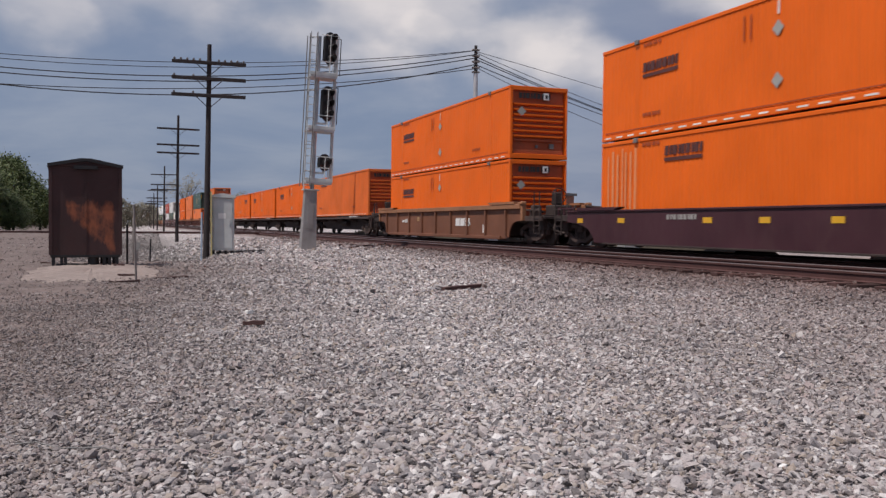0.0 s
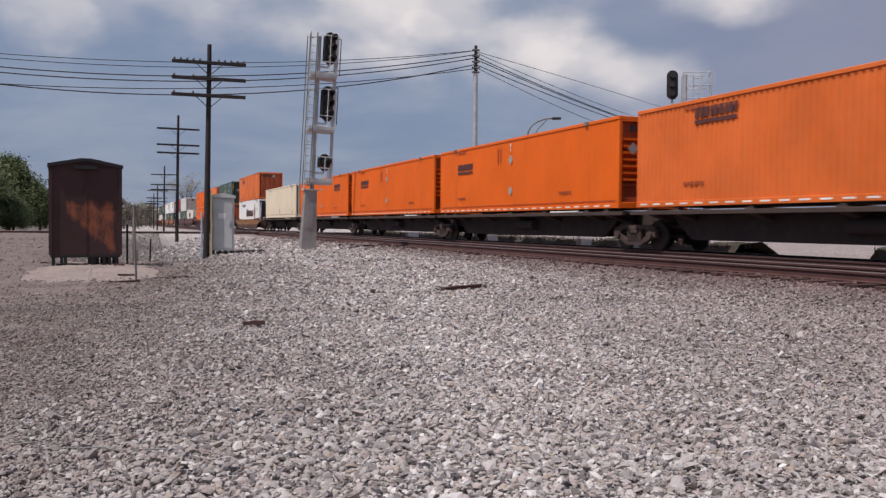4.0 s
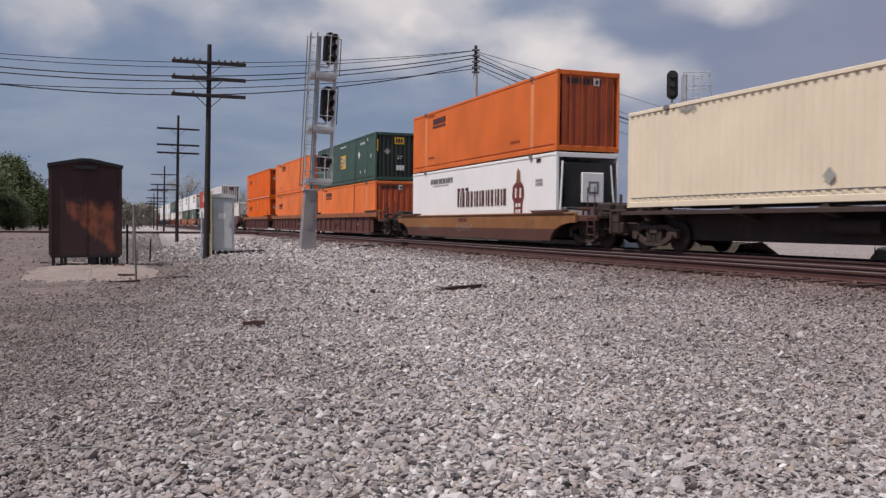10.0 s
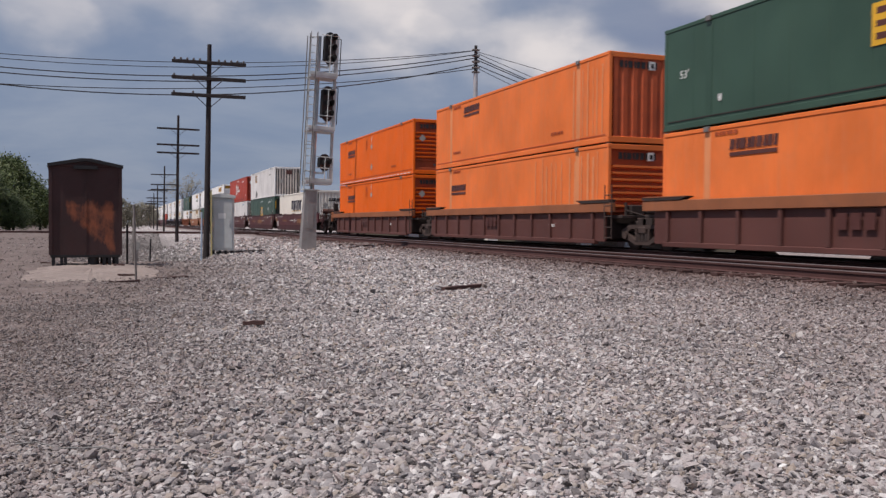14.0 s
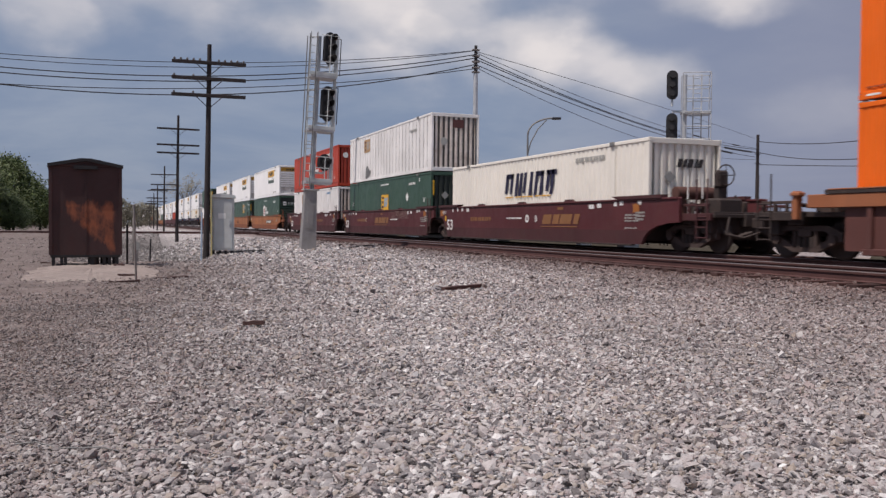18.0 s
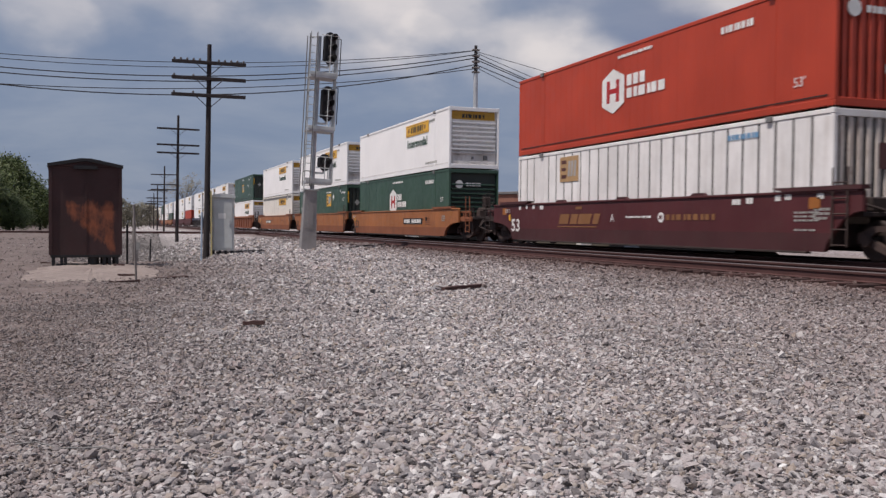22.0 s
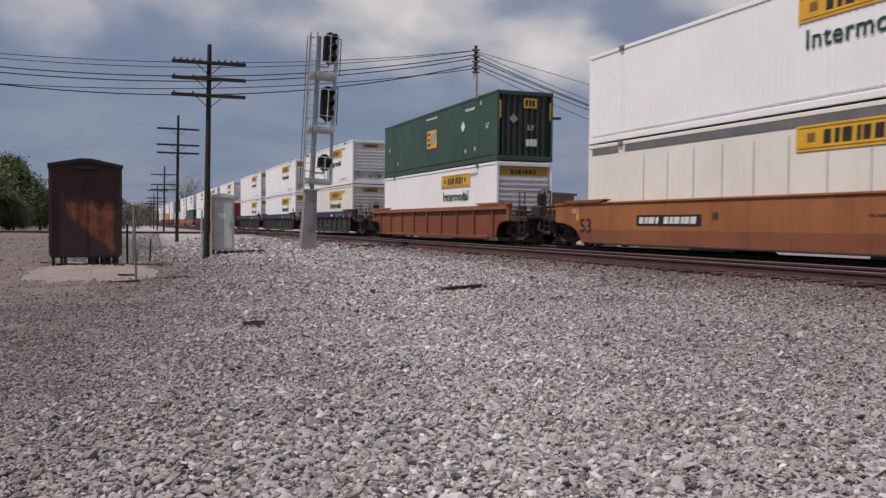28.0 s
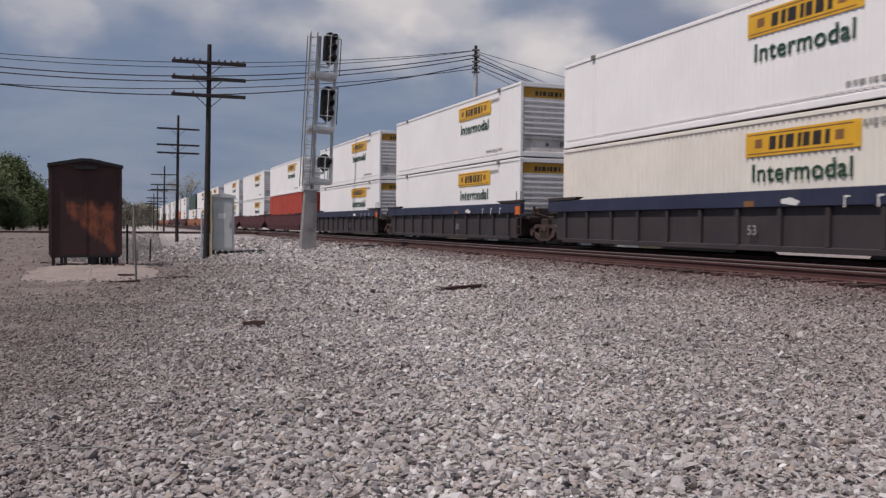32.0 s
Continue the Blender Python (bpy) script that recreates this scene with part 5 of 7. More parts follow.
def container(st, decals=(), detail=True):
    c = thing("shipping_container", st.label, "container", "containers on the train")
    lift = PALE_POST if st.body in (ORANGE_FADED, ORANGE_PALE) else st.body
    for s in (-1, 1):
        part("side_wall", cached((st.side, s, st.body.name), lambda: side_form(st.side, s).mesh("side_wall", st.body)), st.body, c)
        rm = st.rail
        part("bottom_rail", cached(("br", s, rm.name), lambda: Form().box(s * (HW - 0.04) - 0.05, s * (HW - 0.04) + 0.05, -HL + 0.1, HL - 0.1, 0.0, 0.165, 0.012).mesh("bottom_rail", rm)), rm, c)
        part("top_rail", cached(("tr", s, rm.name), lambda: Form().box(s * (HW - 0.035) - 0.045, s * (HW - 0.035) + 0.045, -HL + 0.1, HL - 0.1, CH - 0.11, CH, 0.012).mesh("top_rail", rm)), rm, c)
        # a dark sheet behind the panels paints the shade in the grooves
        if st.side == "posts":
            part("post_sheet", cached(("sp", s), lambda: Form().box(s * (HW - 0.045) - 0.012, s * (HW - 0.045) + 0.012, -HL + 0.12, HL - 0.12, 0.18, CH - 0.12).mesh("post_sheet", GROOVE_SHADE)), GROOVE_SHADE, c, "dark sheet shading the wall grooves")
        for e in (-1, 1):
            part("corner_post", cached(("cp", s, e, st.body.name), lambda: Form().box(s * HW - 0.07 if s > 0 else -HW - 0.005, HW + 0.005 if s > 0 else -HW + 0.12, e * HL - 0.12 if e > 0 else -HL, HL if e > 0 else -HL + 0.12, 0.12, CH - 0.12, 0.015).mesh("corner_post", st.body)), st.body, c)
        if detail and st.side != "ribs":
            for d in (2.03, 14.22):
                part("lift_post", cached(("lp", s, st.body.name), lambda: Form().box(s * (HW - 0.014) - 0.012, s * (HW - 0.014) + 0.012, -0.13, 0.13, 0.165, CH - 0.10, 0.004).mesh("lift_post", lift)), lift, c, at=pose(0, -HL + d, 0))
                part("lift_casting", cached(("lc", s), lambda: Form().box(s * HW - 0.08, s * HW + 0.03, -0.10, 0.10, CH - 0.13, CH + 0.012, 0.012).mesh("lift_casting", STEEL_POST)), STEEL_POST, c, at=pose(0, -HL + d, 0))
    part("roof", cached(("roof", st.body.name), lambda: Form().box(-HW + 0.03, HW - 0.03, -HL + 0.05, HL - 0.05, CH - 0.07, CH - 0.03).mesh("roof", st.body)), st.body, c)
    part("floor", cached(("floor",), lambda: Form().box(-HW + 0.04, HW - 0.04, -HL + 0.05, HL - 0.05, 0.02, 0.14).mesh("floor", GRIME)), GRIME, c)
    part("rear_wall", cached(("rear", st.body.name), lambda: Form().box(-1.18, 1.18, HL - 0.10, HL - 0.03, 0.12, CH - 0.12, 0.01).mesh("rear_wall", st.body)), st.body, c)
    part("end_beam", cached(("ef", st.body.name), lambda: Form().box(-HW + 0.02, HW - 0.02, -HL, -HL + 0.12, 0.0, 0.19, 0.012).mesh("end_beam", st.body)), st.body, c)
    part("header_beam", cached(("eh", st.body.name), lambda: Form().box(-HW + 0.02, HW - 0.02, -HL, -HL + 0.12, CH - 0.17, CH, 0.012).mesh("header_beam", st.body)), st.body, c)
    # the end wall's darker paint deepens the shade behind the ribs
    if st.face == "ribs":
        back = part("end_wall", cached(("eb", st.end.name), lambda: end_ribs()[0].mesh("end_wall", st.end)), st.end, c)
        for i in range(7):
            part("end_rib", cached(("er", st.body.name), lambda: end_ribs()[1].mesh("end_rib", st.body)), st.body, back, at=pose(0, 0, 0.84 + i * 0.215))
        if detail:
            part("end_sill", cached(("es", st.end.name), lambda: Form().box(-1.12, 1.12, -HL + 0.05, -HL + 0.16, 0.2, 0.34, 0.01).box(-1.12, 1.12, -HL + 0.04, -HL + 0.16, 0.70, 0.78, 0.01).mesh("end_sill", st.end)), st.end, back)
            part("socket_box", cached(("sk",), lambda: Form().box(0.52, 0.72, -HL + 0.06, -HL + 0.15, 0.42, 0.62, 0.01).mesh("socket_box", STEEL_POST)), STEEL_POST, back)
            part("small_box", cached(("sk2",), lambda: Form().box(-0.10, 0.0, -HL + 0.07, -HL + 0.15, 0.44, 0.56, 0.008).mesh("small_box", STEEL_POST)), STEEL_POST, back)
            if st.body is ORANGE: part("placard_holder", cached(("ph",), lambda: diamond(0.2).mesh("placard_holder", DIAMOND)), DIAMOND, back, "grey diamond placard holder", pose(-0.78, -HL + 0.014, 1.9) @ FRONT)
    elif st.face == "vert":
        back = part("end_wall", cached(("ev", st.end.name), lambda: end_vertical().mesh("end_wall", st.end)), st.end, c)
        if detail and st.body not in (RED, ORANGE_FADED, WHITE_OLD):
            part("placard_holder", cached(("ph2",), lambda: diamond(0.2).mesh("placard_holder", DIAMOND)), DIAMOND, back, "grey diamond placard holder", pose(-0.54, -HL + 0.02, 1.75) @ FRONT)
            part("plate", cached(("pl2",), lambda: bars(3, 0.04, 0.56, 0.62, 0.92, 0.08).mesh("plate", CHALK)), CHALK, back, at=pose(0, -HL + 0.02, 0) @ FRONT)
        # a dark sheet across the rib valleys paints their shade
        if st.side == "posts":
            part("end_post_sheet", cached(("eps",), lambda: Form().box(-1.07, 1.07, -HL + 0.075, -HL + 0.085, 0.19, CH - 0.17).mesh("end_post_sheet", GROOVE_SHADE)), GROOVE_SHADE, back, "dark sheet shading the end grooves")
    elif st.face == "panel":
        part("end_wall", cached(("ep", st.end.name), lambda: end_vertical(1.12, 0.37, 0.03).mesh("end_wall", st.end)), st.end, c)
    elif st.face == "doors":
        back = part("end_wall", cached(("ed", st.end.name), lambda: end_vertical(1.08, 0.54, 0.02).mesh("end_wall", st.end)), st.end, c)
        for x in (-0.75, -0.28, 0.28, 0.75):
            part("lock_rod", Form().tube((x, -HL + 0.0, 0.15), (x, -HL + 0.0, CH - 0.1), 0.02, 6), st.end, back)
    if detail:
        cast = Form().box(-0.085, 0.085, -0.085, 0.085, 0, 0.12, 0.01)
        for s in (-1, 1):
            for e in (-1, 1):
                for z in (-0.006, CH - 0.114):
                    part("corner_casting", cached(("cc", st.body.name), lambda: cast.mesh("corner_casting", st.body)), st.body, c, at=pose(s * (HW - 0.075), e * (HL - 0.08), z))
    if st.tape:
        tp = Form()
        for i in range(24):
            y = -HL + 0.5 + i * 0.66
            tp.box(-HW - 0.016, -HW - 0.01, y, y + 0.36, 0.06, 0.105)
        part("reflective_tape", cached(("tape",), lambda: tp.mesh("reflective_tape", TAPE)), TAPE, c, "white reflective dashes along the lower rail")
    if detail and st.side in ("beads", "fine", "wide"):
        dark = GRIME if st.body in (GREEN, RED) else st.end
        part("seam_strip", cached(("seam", dark.name), lambda: Form().box(-HW - 0.008, -HW, -HL + 0.2, HL - 0.2, 0.235, 0.262).mesh("seam_strip", dark)), dark, c)
    for d in decals:
        d(c)
    return c


def on_side(d, z, out=0.004):
    """Pose of writing on the near side: d metres behind the leading end, z up."""
    return pose(-HW - out, -HL + d, z) @ NEAR


def d_band(c, word=True):
    """Yellow panel whose name is left as plain bars, above the word Intermodal."""
    b = part("yellow_panel", cached(("yp",), lambda: Form().box(0, 3.68, 0, 0.60, 0, 0.006).mesh("yellow_panel", YELLOW)), YELLOW, c, "yellow advertising panel", on_side(6.62, 2.0))
    part("panel_lettering", cached(("ypb",), lambda: bars(7, 0.85, 2.85, 0.14, 0.46, 0.3, 0.01, 0.02).mesh("panel_lettering", INK)), INK, b)
    part("scroll", cached(("yps",), lambda: Form().box(0.08, 3.47, 0.05, 0.08, 0, 0.008).box(0.08, 3.47, 0.52, 0.55, 0, 0.008).box(0.35, 0.6, 0.2, 0.42, 0, 0.008).box(2.95, 3.2, 0.2, 0.42, 0, 0.008).mesh("scroll", GOLD)), GOLD, b)
    part("lettering", cached(("im",), intermodal_mesh), INK_GREEN, c, "dark green word Intermodal", on_side(6.36, 1.38)) if word else None
    part("small_stencil", cached(("sm",), lambda: bars(9, 0, 1.7, 0, 0.10, 0.35).mesh("small_stencil", DIAMOND)), DIAMOND, c, at=on_side(3.4, 0.36))
    part("edge_stencil", cached(("sm2",), lambda: bars(6, 0, 0.9, 0, 0.12, 0.35).mesh("edge_stencil", DIAMOND)), DIAMOND, c, at=on_side(2.9, 2.45))


def d_band_plain(c):
    """Panel with no word under it, on a box with a bare grey upper rail and panel joints."""
    d_band(c, False)
    for a_, b_ in ((0.3, 1.9), (2.2, 14.0), (14.4, 16.0)):
        part("upper_band", Form().box(0, b_ - a_, 0, 0.2, 0, 0.005), STEEL_POST, c, "bare grey upper rail", on_side(b_, CH - 0.32))
    for i in range(9):
        part("panel_joint", cached(("pj",), lambda: Form().box(0, 0.018, 0, 1.9, 0, 0.004).mesh("panel_joint", DIAMOND)), DIAMOND, c, at=on_side(3.2 + 1.22 * i, 0.5))


def d_band_end(c):
    b = part("end_panel", cached(("ye",), lambda: Form().box(-1.12, 1.12, 0, 0.40, 0, 0.006).mesh("end_panel", YELLOW_SHADED)), YELLOW_SHADED, c, "yellow advertising panel", pose(0, -HL + 0.145, 2.34) @ FRONT)
    part("panel_lettering", cached(("yeb",), lambda: bars(7, -0.6, 0.6, 0.08, 0.26, 0.3, 0.01).mesh("panel_lettering", INK)), INK, b)


def d_small_band_end(c):
    b = part("end_panel", cached(("ye2",), lambda: Form().box(-0.5, 0.55, 0, 0.26, 0, 0.006).mesh("end_panel", YELLOW_SHADED)), YELLOW_SHADED, c, "yellow advertising panel", pose(0, -HL + 0.145, 2.42) @ FRONT)
    part("panel_lettering", cached(("ye2b",), lambda: bars(6, -0.3, 0.35, 0.07, 0.19, 0.3, 0.01).mesh("panel_lettering", INK)), INK, b)


def intermodal_mesh():
    tmp = thing("tmp", "", "")
    ob = words("Intermodal", 0.62, INK_GREEN, tmp, Matrix(), "", 3.2, 0.010)
    me = ob.data
    bpy.data.objects.remove(ob)
    bpy.data.objects.remove(tmp)
    return me


def text_mesh(body, size, material, width=None, bold=0.0):
    tmp = thing("tmp", "", "")
    ob = words(body, size, material, tmp, Matrix(), "", width, bold)
    me = ob.data
    bpy.data.objects.remove(ob)
    bpy.data.objects.remove(tmp)
    return me


def d_orange(d0=13.93, z0=1.76, placards=2, bar=True):
    """Plain bars for the carrier's name, small stencils and diamond placard holders."""
    def go(c):
        part("name_lettering", cached(("sn",), lambda: bars(9, 0, 1.78, 0.15, 0.42, 0.2, slant=0.03).mesh("name_lettering", INK_BROWN)), INK_BROWN, c, "dark bars of a company name", on_side(d0, z0))
        part("name_rule", cached(("sn2",), lambda: Form().box(0, 1.76, 0, 0.10, 0, 0.006).mesh("name_rule", INK_BROWN)), INK_BROWN, c, "", on_side(d0, z0 - 0.02))
        for z in (2.07, 0.82)[:placards]:
            part("placard_holder", cached(("od",), lambda: diamond(0.2).mesh("placard_holder", DIAMOND)), DIAMOND, c, "grey diamond placard holder", on_side(8.15, z))
        if placards and bar:
            part("white_bar", cached(("owb",), lambda: Form().box(0, 0.06, 0, 0.32, 0, 0.006).mesh("white_bar", CHALK)), CHALK, c, "short white bar", on_side(8.17, 2.40))
            for d in (9.4, 9.15):
                part("small_stencil", cached(("ovs",), lambda: Form().box(0, 0.05, 0, 0.62, 0, 0.005).mesh("small_stencil", ORANGE_END)), ORANGE_END, c, at=on_side(d, 1.98))
        for d, z in ((4.0, 0.55), (13.9, 0.58), (13.9, 2.66)):
            part("small_stencil", cached(("sm3",), lambda: bars(6, 0, 0.95, 0, 0.10, 0.3).mesh("small_stencil", ORANGE_END)), ORANGE_END, c, at=on_side(d, z))
    return go


def d_faded(lo, hi, n):
    """Sun-bleached vertical strips in the paint between two places along the side."""
    def go(c):
        rng = random.Random(int(lo * 100) + n)
        for i in range(n):
            d, w = lo + (hi - lo) * (i + 0.5 * rng.random()) / n, rng.uniform(0.03, 0.13)
            tagged(part("bleached_strip", Form().box(0, w, 0, rng.uniform(2.2, 2.5), 0, 0.003), PALE_POST, c, "", on_side(d, rng.uniform(0.2, 0.3), 0.002)), kind="stuff")
    return go


def d_orange_end(c):
    part("name_lettering", cached(("oe",), lambda: bars(9, -0.9, 0.55, 0, 0.22, 0.25).mesh("name_lettering", INK)), INK, c, "", pose(0, -HL + 0.03, 2.43) @ FRONT)
    part("white_plate", cached(("oew",), lambda: Form().box(0, 0.24, 0, 0.28, 0, 0.008).mesh("white_plate", CHALK)), CHALK, c, "small white plate", pose(0.2, -HL + 0.02, 2.40) @ FRONT)
    part("plate_mark", cached(("oem",), lambda: Form().box(0, 0.10, 0, 0.14, 0, 0.006).mesh("plate_mark", BLACK)), BLACK, c, "", pose(0.28, -HL + 0.008, 2.46) @ FRONT)


def d_square(d0=8.78, z0=1.09, mark=1.24, mark_z=1.42, number=3.57, diamond_z=1.75):
    """Yellow square sign with plain bars, placard diamond and the length mark."""
    def go(c):
        b = part("square_sign", cached(("sq",), lambda: Form().box(0, 1.42, 0, 0.9, 0, 0.006).mesh("square_sign", YELLOW)), YELLOW, c, "yellow square sign", on_side(d0, z0))
        part("dark_lettering", cached(("sqb",), lambda: Form().box(0.12, 0.50, 0.12, 0.26, 0, 0.01).box(0.12, 0.46, 0.39, 0.52, 0, 0.01).box(0.12, 0.50, 0.66, 0.80, 0, 0.01).mesh("dark_lettering", INK_BROWN)), INK_BROWN, b)
        part("blue_lettering", cached(("sqc",), lambda: Form().prism([(0.58, 0.18), (0.72, 0.18), (0.80, 0.72), (0.66, 0.72)], 2, 0, 0.01).prism([(0.80, 0.18), (0.94, 0.18), (0.98, 0.72), (0.84, 0.72)], 2, 0, 0.01).prism([(1.04, 0.18), (1.16, 0.18), (1.30, 0.72), (1.06, 0.72)], 2, 0, 0.01).mesh("blue_lettering", SKY_BLUE)), SKY_BLUE, b)
        if diamond_z:
            part("placard", cached(("sqd",), lambda: diamond(0.25).mesh("placard", CHALK)), CHALK, c, "white diamond placard", on_side(3.85, diamond_z))
        part("lettering", cached(("53s",), lambda: text_mesh("53'", 0.32, CHALK)), CHALK, c, "white length mark 53'", on_side(mark, mark_z))
        part("lettering", cached(("53s",), lambda: None), CHALK, c, "white length mark 53'", on_side(15.5, 1.42))
        part("number_lettering", cached(("nb",), lambda: bars(10, 0, 1.15, 0, 0.13, 0.42).mesh("number_lettering", CHALK)), CHALK, c, at=on_side(number, 2.38))
        part("web_lettering", cached(("wb",), lambda: bars(12, 0, 1.6, 0, 0.08, 0.25).mesh("web_lettering", CHALK)), CHALK, c, at=on_side(d0 + 0.12, 2.54))
        for d, z in ((3.58, 0.52), (2.5, 0.55), (13.8, 0.60), (1.85, 2.5)):
            part("small_stencil", cached(("sm4",), lambda: bars(2, 0, 0.16, 0, 0.18, 0.3).mesh("small_stencil", CHALK)), CHALK, c, at=on_side(d, z))
    return go


def d_square_end(c):
    b = part("square_sign", cached(("sqe",), lambda: Form().box(0, 0.62, 0, 0.42, 0, 0.006).mesh("square_sign", YELLOW)), YELLOW, c, "yellow square sign", pose(-0.08, -HL + 0.024, 2.22) @ FRONT)
    part("dark_lettering", cached(("sqeb",), lambda: bars(3, 0.08, 0.56, 0.08, 0.34, 0.3, 0.01).mesh("dark_lettering", INK)), INK, b)
    for x in (-1.2, 1.13):
        part("yellow_strip", cached(("ys",), lambda: Form().box(0, 0.07, 0, 0.75, 0, 0.006).mesh("yellow_strip", YELLOW)), YELLOW, c, at=pose(x, -HL - 0.002, 1.75) @ FRONT)
    part("lettering", cached(("53e",), lambda: text_mesh("53'", 0.3, CHALK)), CHALK, c, "white length mark 53'", pose(0.08, -HL + 0.024, 1.3) @ FRONT)


def d_cream(c):
    part("number_lettering", cached(("cn",), lambda: bars(9, 0, 0.75, 0, 0.14, 0.3).mesh("number_lettering", DIAMOND)), DIAMOND, c, at=on_side(13.6, 2.63))
    part("placard_holder", cached(("od",), lambda: None), DIAMOND, c, "grey diamond placard holder", on_side(8.0, 0.60))
    part("orange_label", Form().box(0, 0.26, 0, 0.12, 0, 0.006), LABEL, c, "small orange label", on_side(1.7, 0.45))
    part("small_stencil", bars(2, 0, 0.28, 0, 0.16, 0.3), STEEL_POST, c, "", on_side(1.75, 2.55))
    part("rail_seam", Form().box(-HW - 0.006, -HW, -HL + 0.2, HL - 0.2, 0.27, 0.30), STEEL_POST, c)
    part("end_lettering", cached(("ce",), lambda: bars(6, 0, 0.8, 0, 0.14, 0.2).mesh("end_lettering", STEEL_POST)), STEEL_POST, c, at=pose(-0.1, -HL + 0.024, 2.28) @ FRONT)
    part("rust_mark", cached(("crm",), lambda: Form().prism([(0.0, 0.0), (0.22, 0.02), (0.30, 0.38), (0.2, 0.62), (0.08, 0.60), (0.0, 0.36)], 2, 0, 0.006).mesh("rust_mark", INK_BROWN)), INK_BROWN, c, "brown rust stain", pose(-0.78, -HL + 0.024, 0.32) @ FRONT)
    for d in (1.0, 3.0):
        part("small_stencil", cached(("cs",), lambda: bars(2, 0, 0.2, 0, 0.14, 0.3).mesh("small_stencil", DIAMOND)), DIAMOND, c, at=on_side(d, 0.62))


def d_speed(c):
    """Slanted navy bars in place of a company name."""
    f = Form()
    def bar(x, w, z0, z1, sl=0.22):
        f.prism([(x + sl * z0, z0), (x + w + sl * z0, z0), (x + w + sl * z1, z1), (x + sl * z1, z1)], 2, 0, 0.006)
    for x in (0.0, 0.46, 0.95, 1.3, 1.65, 2.2, 2.65, 3.1, 3.6, 3.95):
        bar(x, 0.24, 0.0 if int(x * 20) % 3 else 0.12, 0.9)
    for x, w in ((0.1, 0.6), (2.75, 0.6), (3.55, 0.8)):
        bar(x, w, 0.72, 0.9)
    part("name_lettering", f, INK_BLUE, c, "slanted navy bars of a company name", on_side(10.36, 1.40))
    part("name_shade", bars(5, 0.1, 4.2, -0.05, -0.01, 0.2), YELLOW, c, "", on_side(10.36, 1.40))
    part("number_lettering", bars(10, 0, 2.0, 0, 0.15, 0.3), DIAMOND, c, "", on_side(4.45, 2.42))
    part("end_lettering", bars(5, -0.1, 0.85, 0, 0.26, 0.25, slant=0.08), INK, c, "", pose(-0.2, -HL + 0.024, 2.05) @ FRONT)


def d_oldenglish(c):
    part("name_lettering", bars(17, 0, 5.6, 0.12, 0.80, 0.42), INK_BROWN, c, "dark brown bars of a company name", on_side(9.75, 0.95))
    part("name_caps", bars(3, 0, 1.5, 0.82, 0.98, 0.35), INK_BROWN, c, "", on_side(9.75, 0.95))
    sh = part("crest", Form().prism([(0.22, 0), (0.92, 0), (0.98, 0.55), (1.1, 0.75), (1.06, 1.15), (0.86, 1.32), (0.28, 1.32), (0.06, 1.15), (0.02, 0.75), (0.16, 0.55)], 2, 0, 0.006), CREST, c, "dull red and gold crest", on_side(3.75, 0.62))
    part("crest_stencil", Form().box(0.36, 0.54, 0.12, 0.26, 0, 0.012).box(0.62, 0.80, 0.12, 0.26, 0, 0.012).box(0.36, 0.54, 0.36, 0.5, 0, 0.012).box(0.62, 0.80, 0.36, 0.5, 0, 0.012).box(0.3, 0.42, 0.72, 1.1, 0, 0.012).box(0.72, 0.84, 0.72, 1.1, 0, 0.012), CHALK, sh)
    part("crest_top", Form().prism([(0.38, 1.3), (0.78, 1.3), (0.72, 1.75), (0.58, 1.9), (0.44, 1.75)], 2, 0, 0.008), GOLD, sh)
    part("brand_lettering", bars(9, 0, 3.1, 0, 0.24, 0.25), STEEL_POST, c, "grey bars of a product name", on_side(13.45, 2.26))
    part("brand_stripe", bars(14, 0, 2.2, 0, 0.05, 0.35), DIAMOND, c, "", on_side(13.1, 2.14))
    part("number_lettering", bars(6, 0, 0.6, 0, 0.10, 0.3), DIAMOND, c, "", on_side(1.65, 1.9))
    part("number_lettering", bars(6, 0, 0.6, 0, 0.10, 0.3), DIAMOND, c, "", on_side(1.65, 1.76))
    part("number_lettering", bars(3, 0, 0.4, 0, 0.16, 0.3), INK, c, "", on_side(1.6, 2.62))
    # cooling unit in the nose
    part("nose_panel", Form().box(-0.95, 1.15, -HL + 0.0, -HL + 0.05, 0.95, 2.55, 0.01), BLACK, c, "black nose panel")
    u = part("cooling_unit", Form().box(-0.28, 0.62, -HL - 0.10, -HL + 0.0, 1.10, 2.20, 0.05), WHITE, c, "white cooling unit cover")
    part("unit_badge", Form().box(-0.02, 0.40, -HL - 0.112, -HL - 0.10, 1.42, 1.88, 0.006), STEEL_POST, u)
    part("unit_badge_inset", Form().box(0.06, 0.32, -HL - 0.118, -HL - 0.112, 1.50, 1.80), CHALK, u)
    part("lower_cover", Form().box(-1.1, 1.1, -HL - 0.04, -HL + 0.05, 0.2, 0.92, 0.02), WHITE_END, c)
    part("strut", Form().tube((-1.15, -HL - 0.03, 0.4), (-1.05, -HL - 0.03, 2.6), 0.04, 6).tube((1.15, -HL - 0.03, 0.4), (0.95, -HL - 0.03, 2.5), 0.03, 6), WHITE, c)


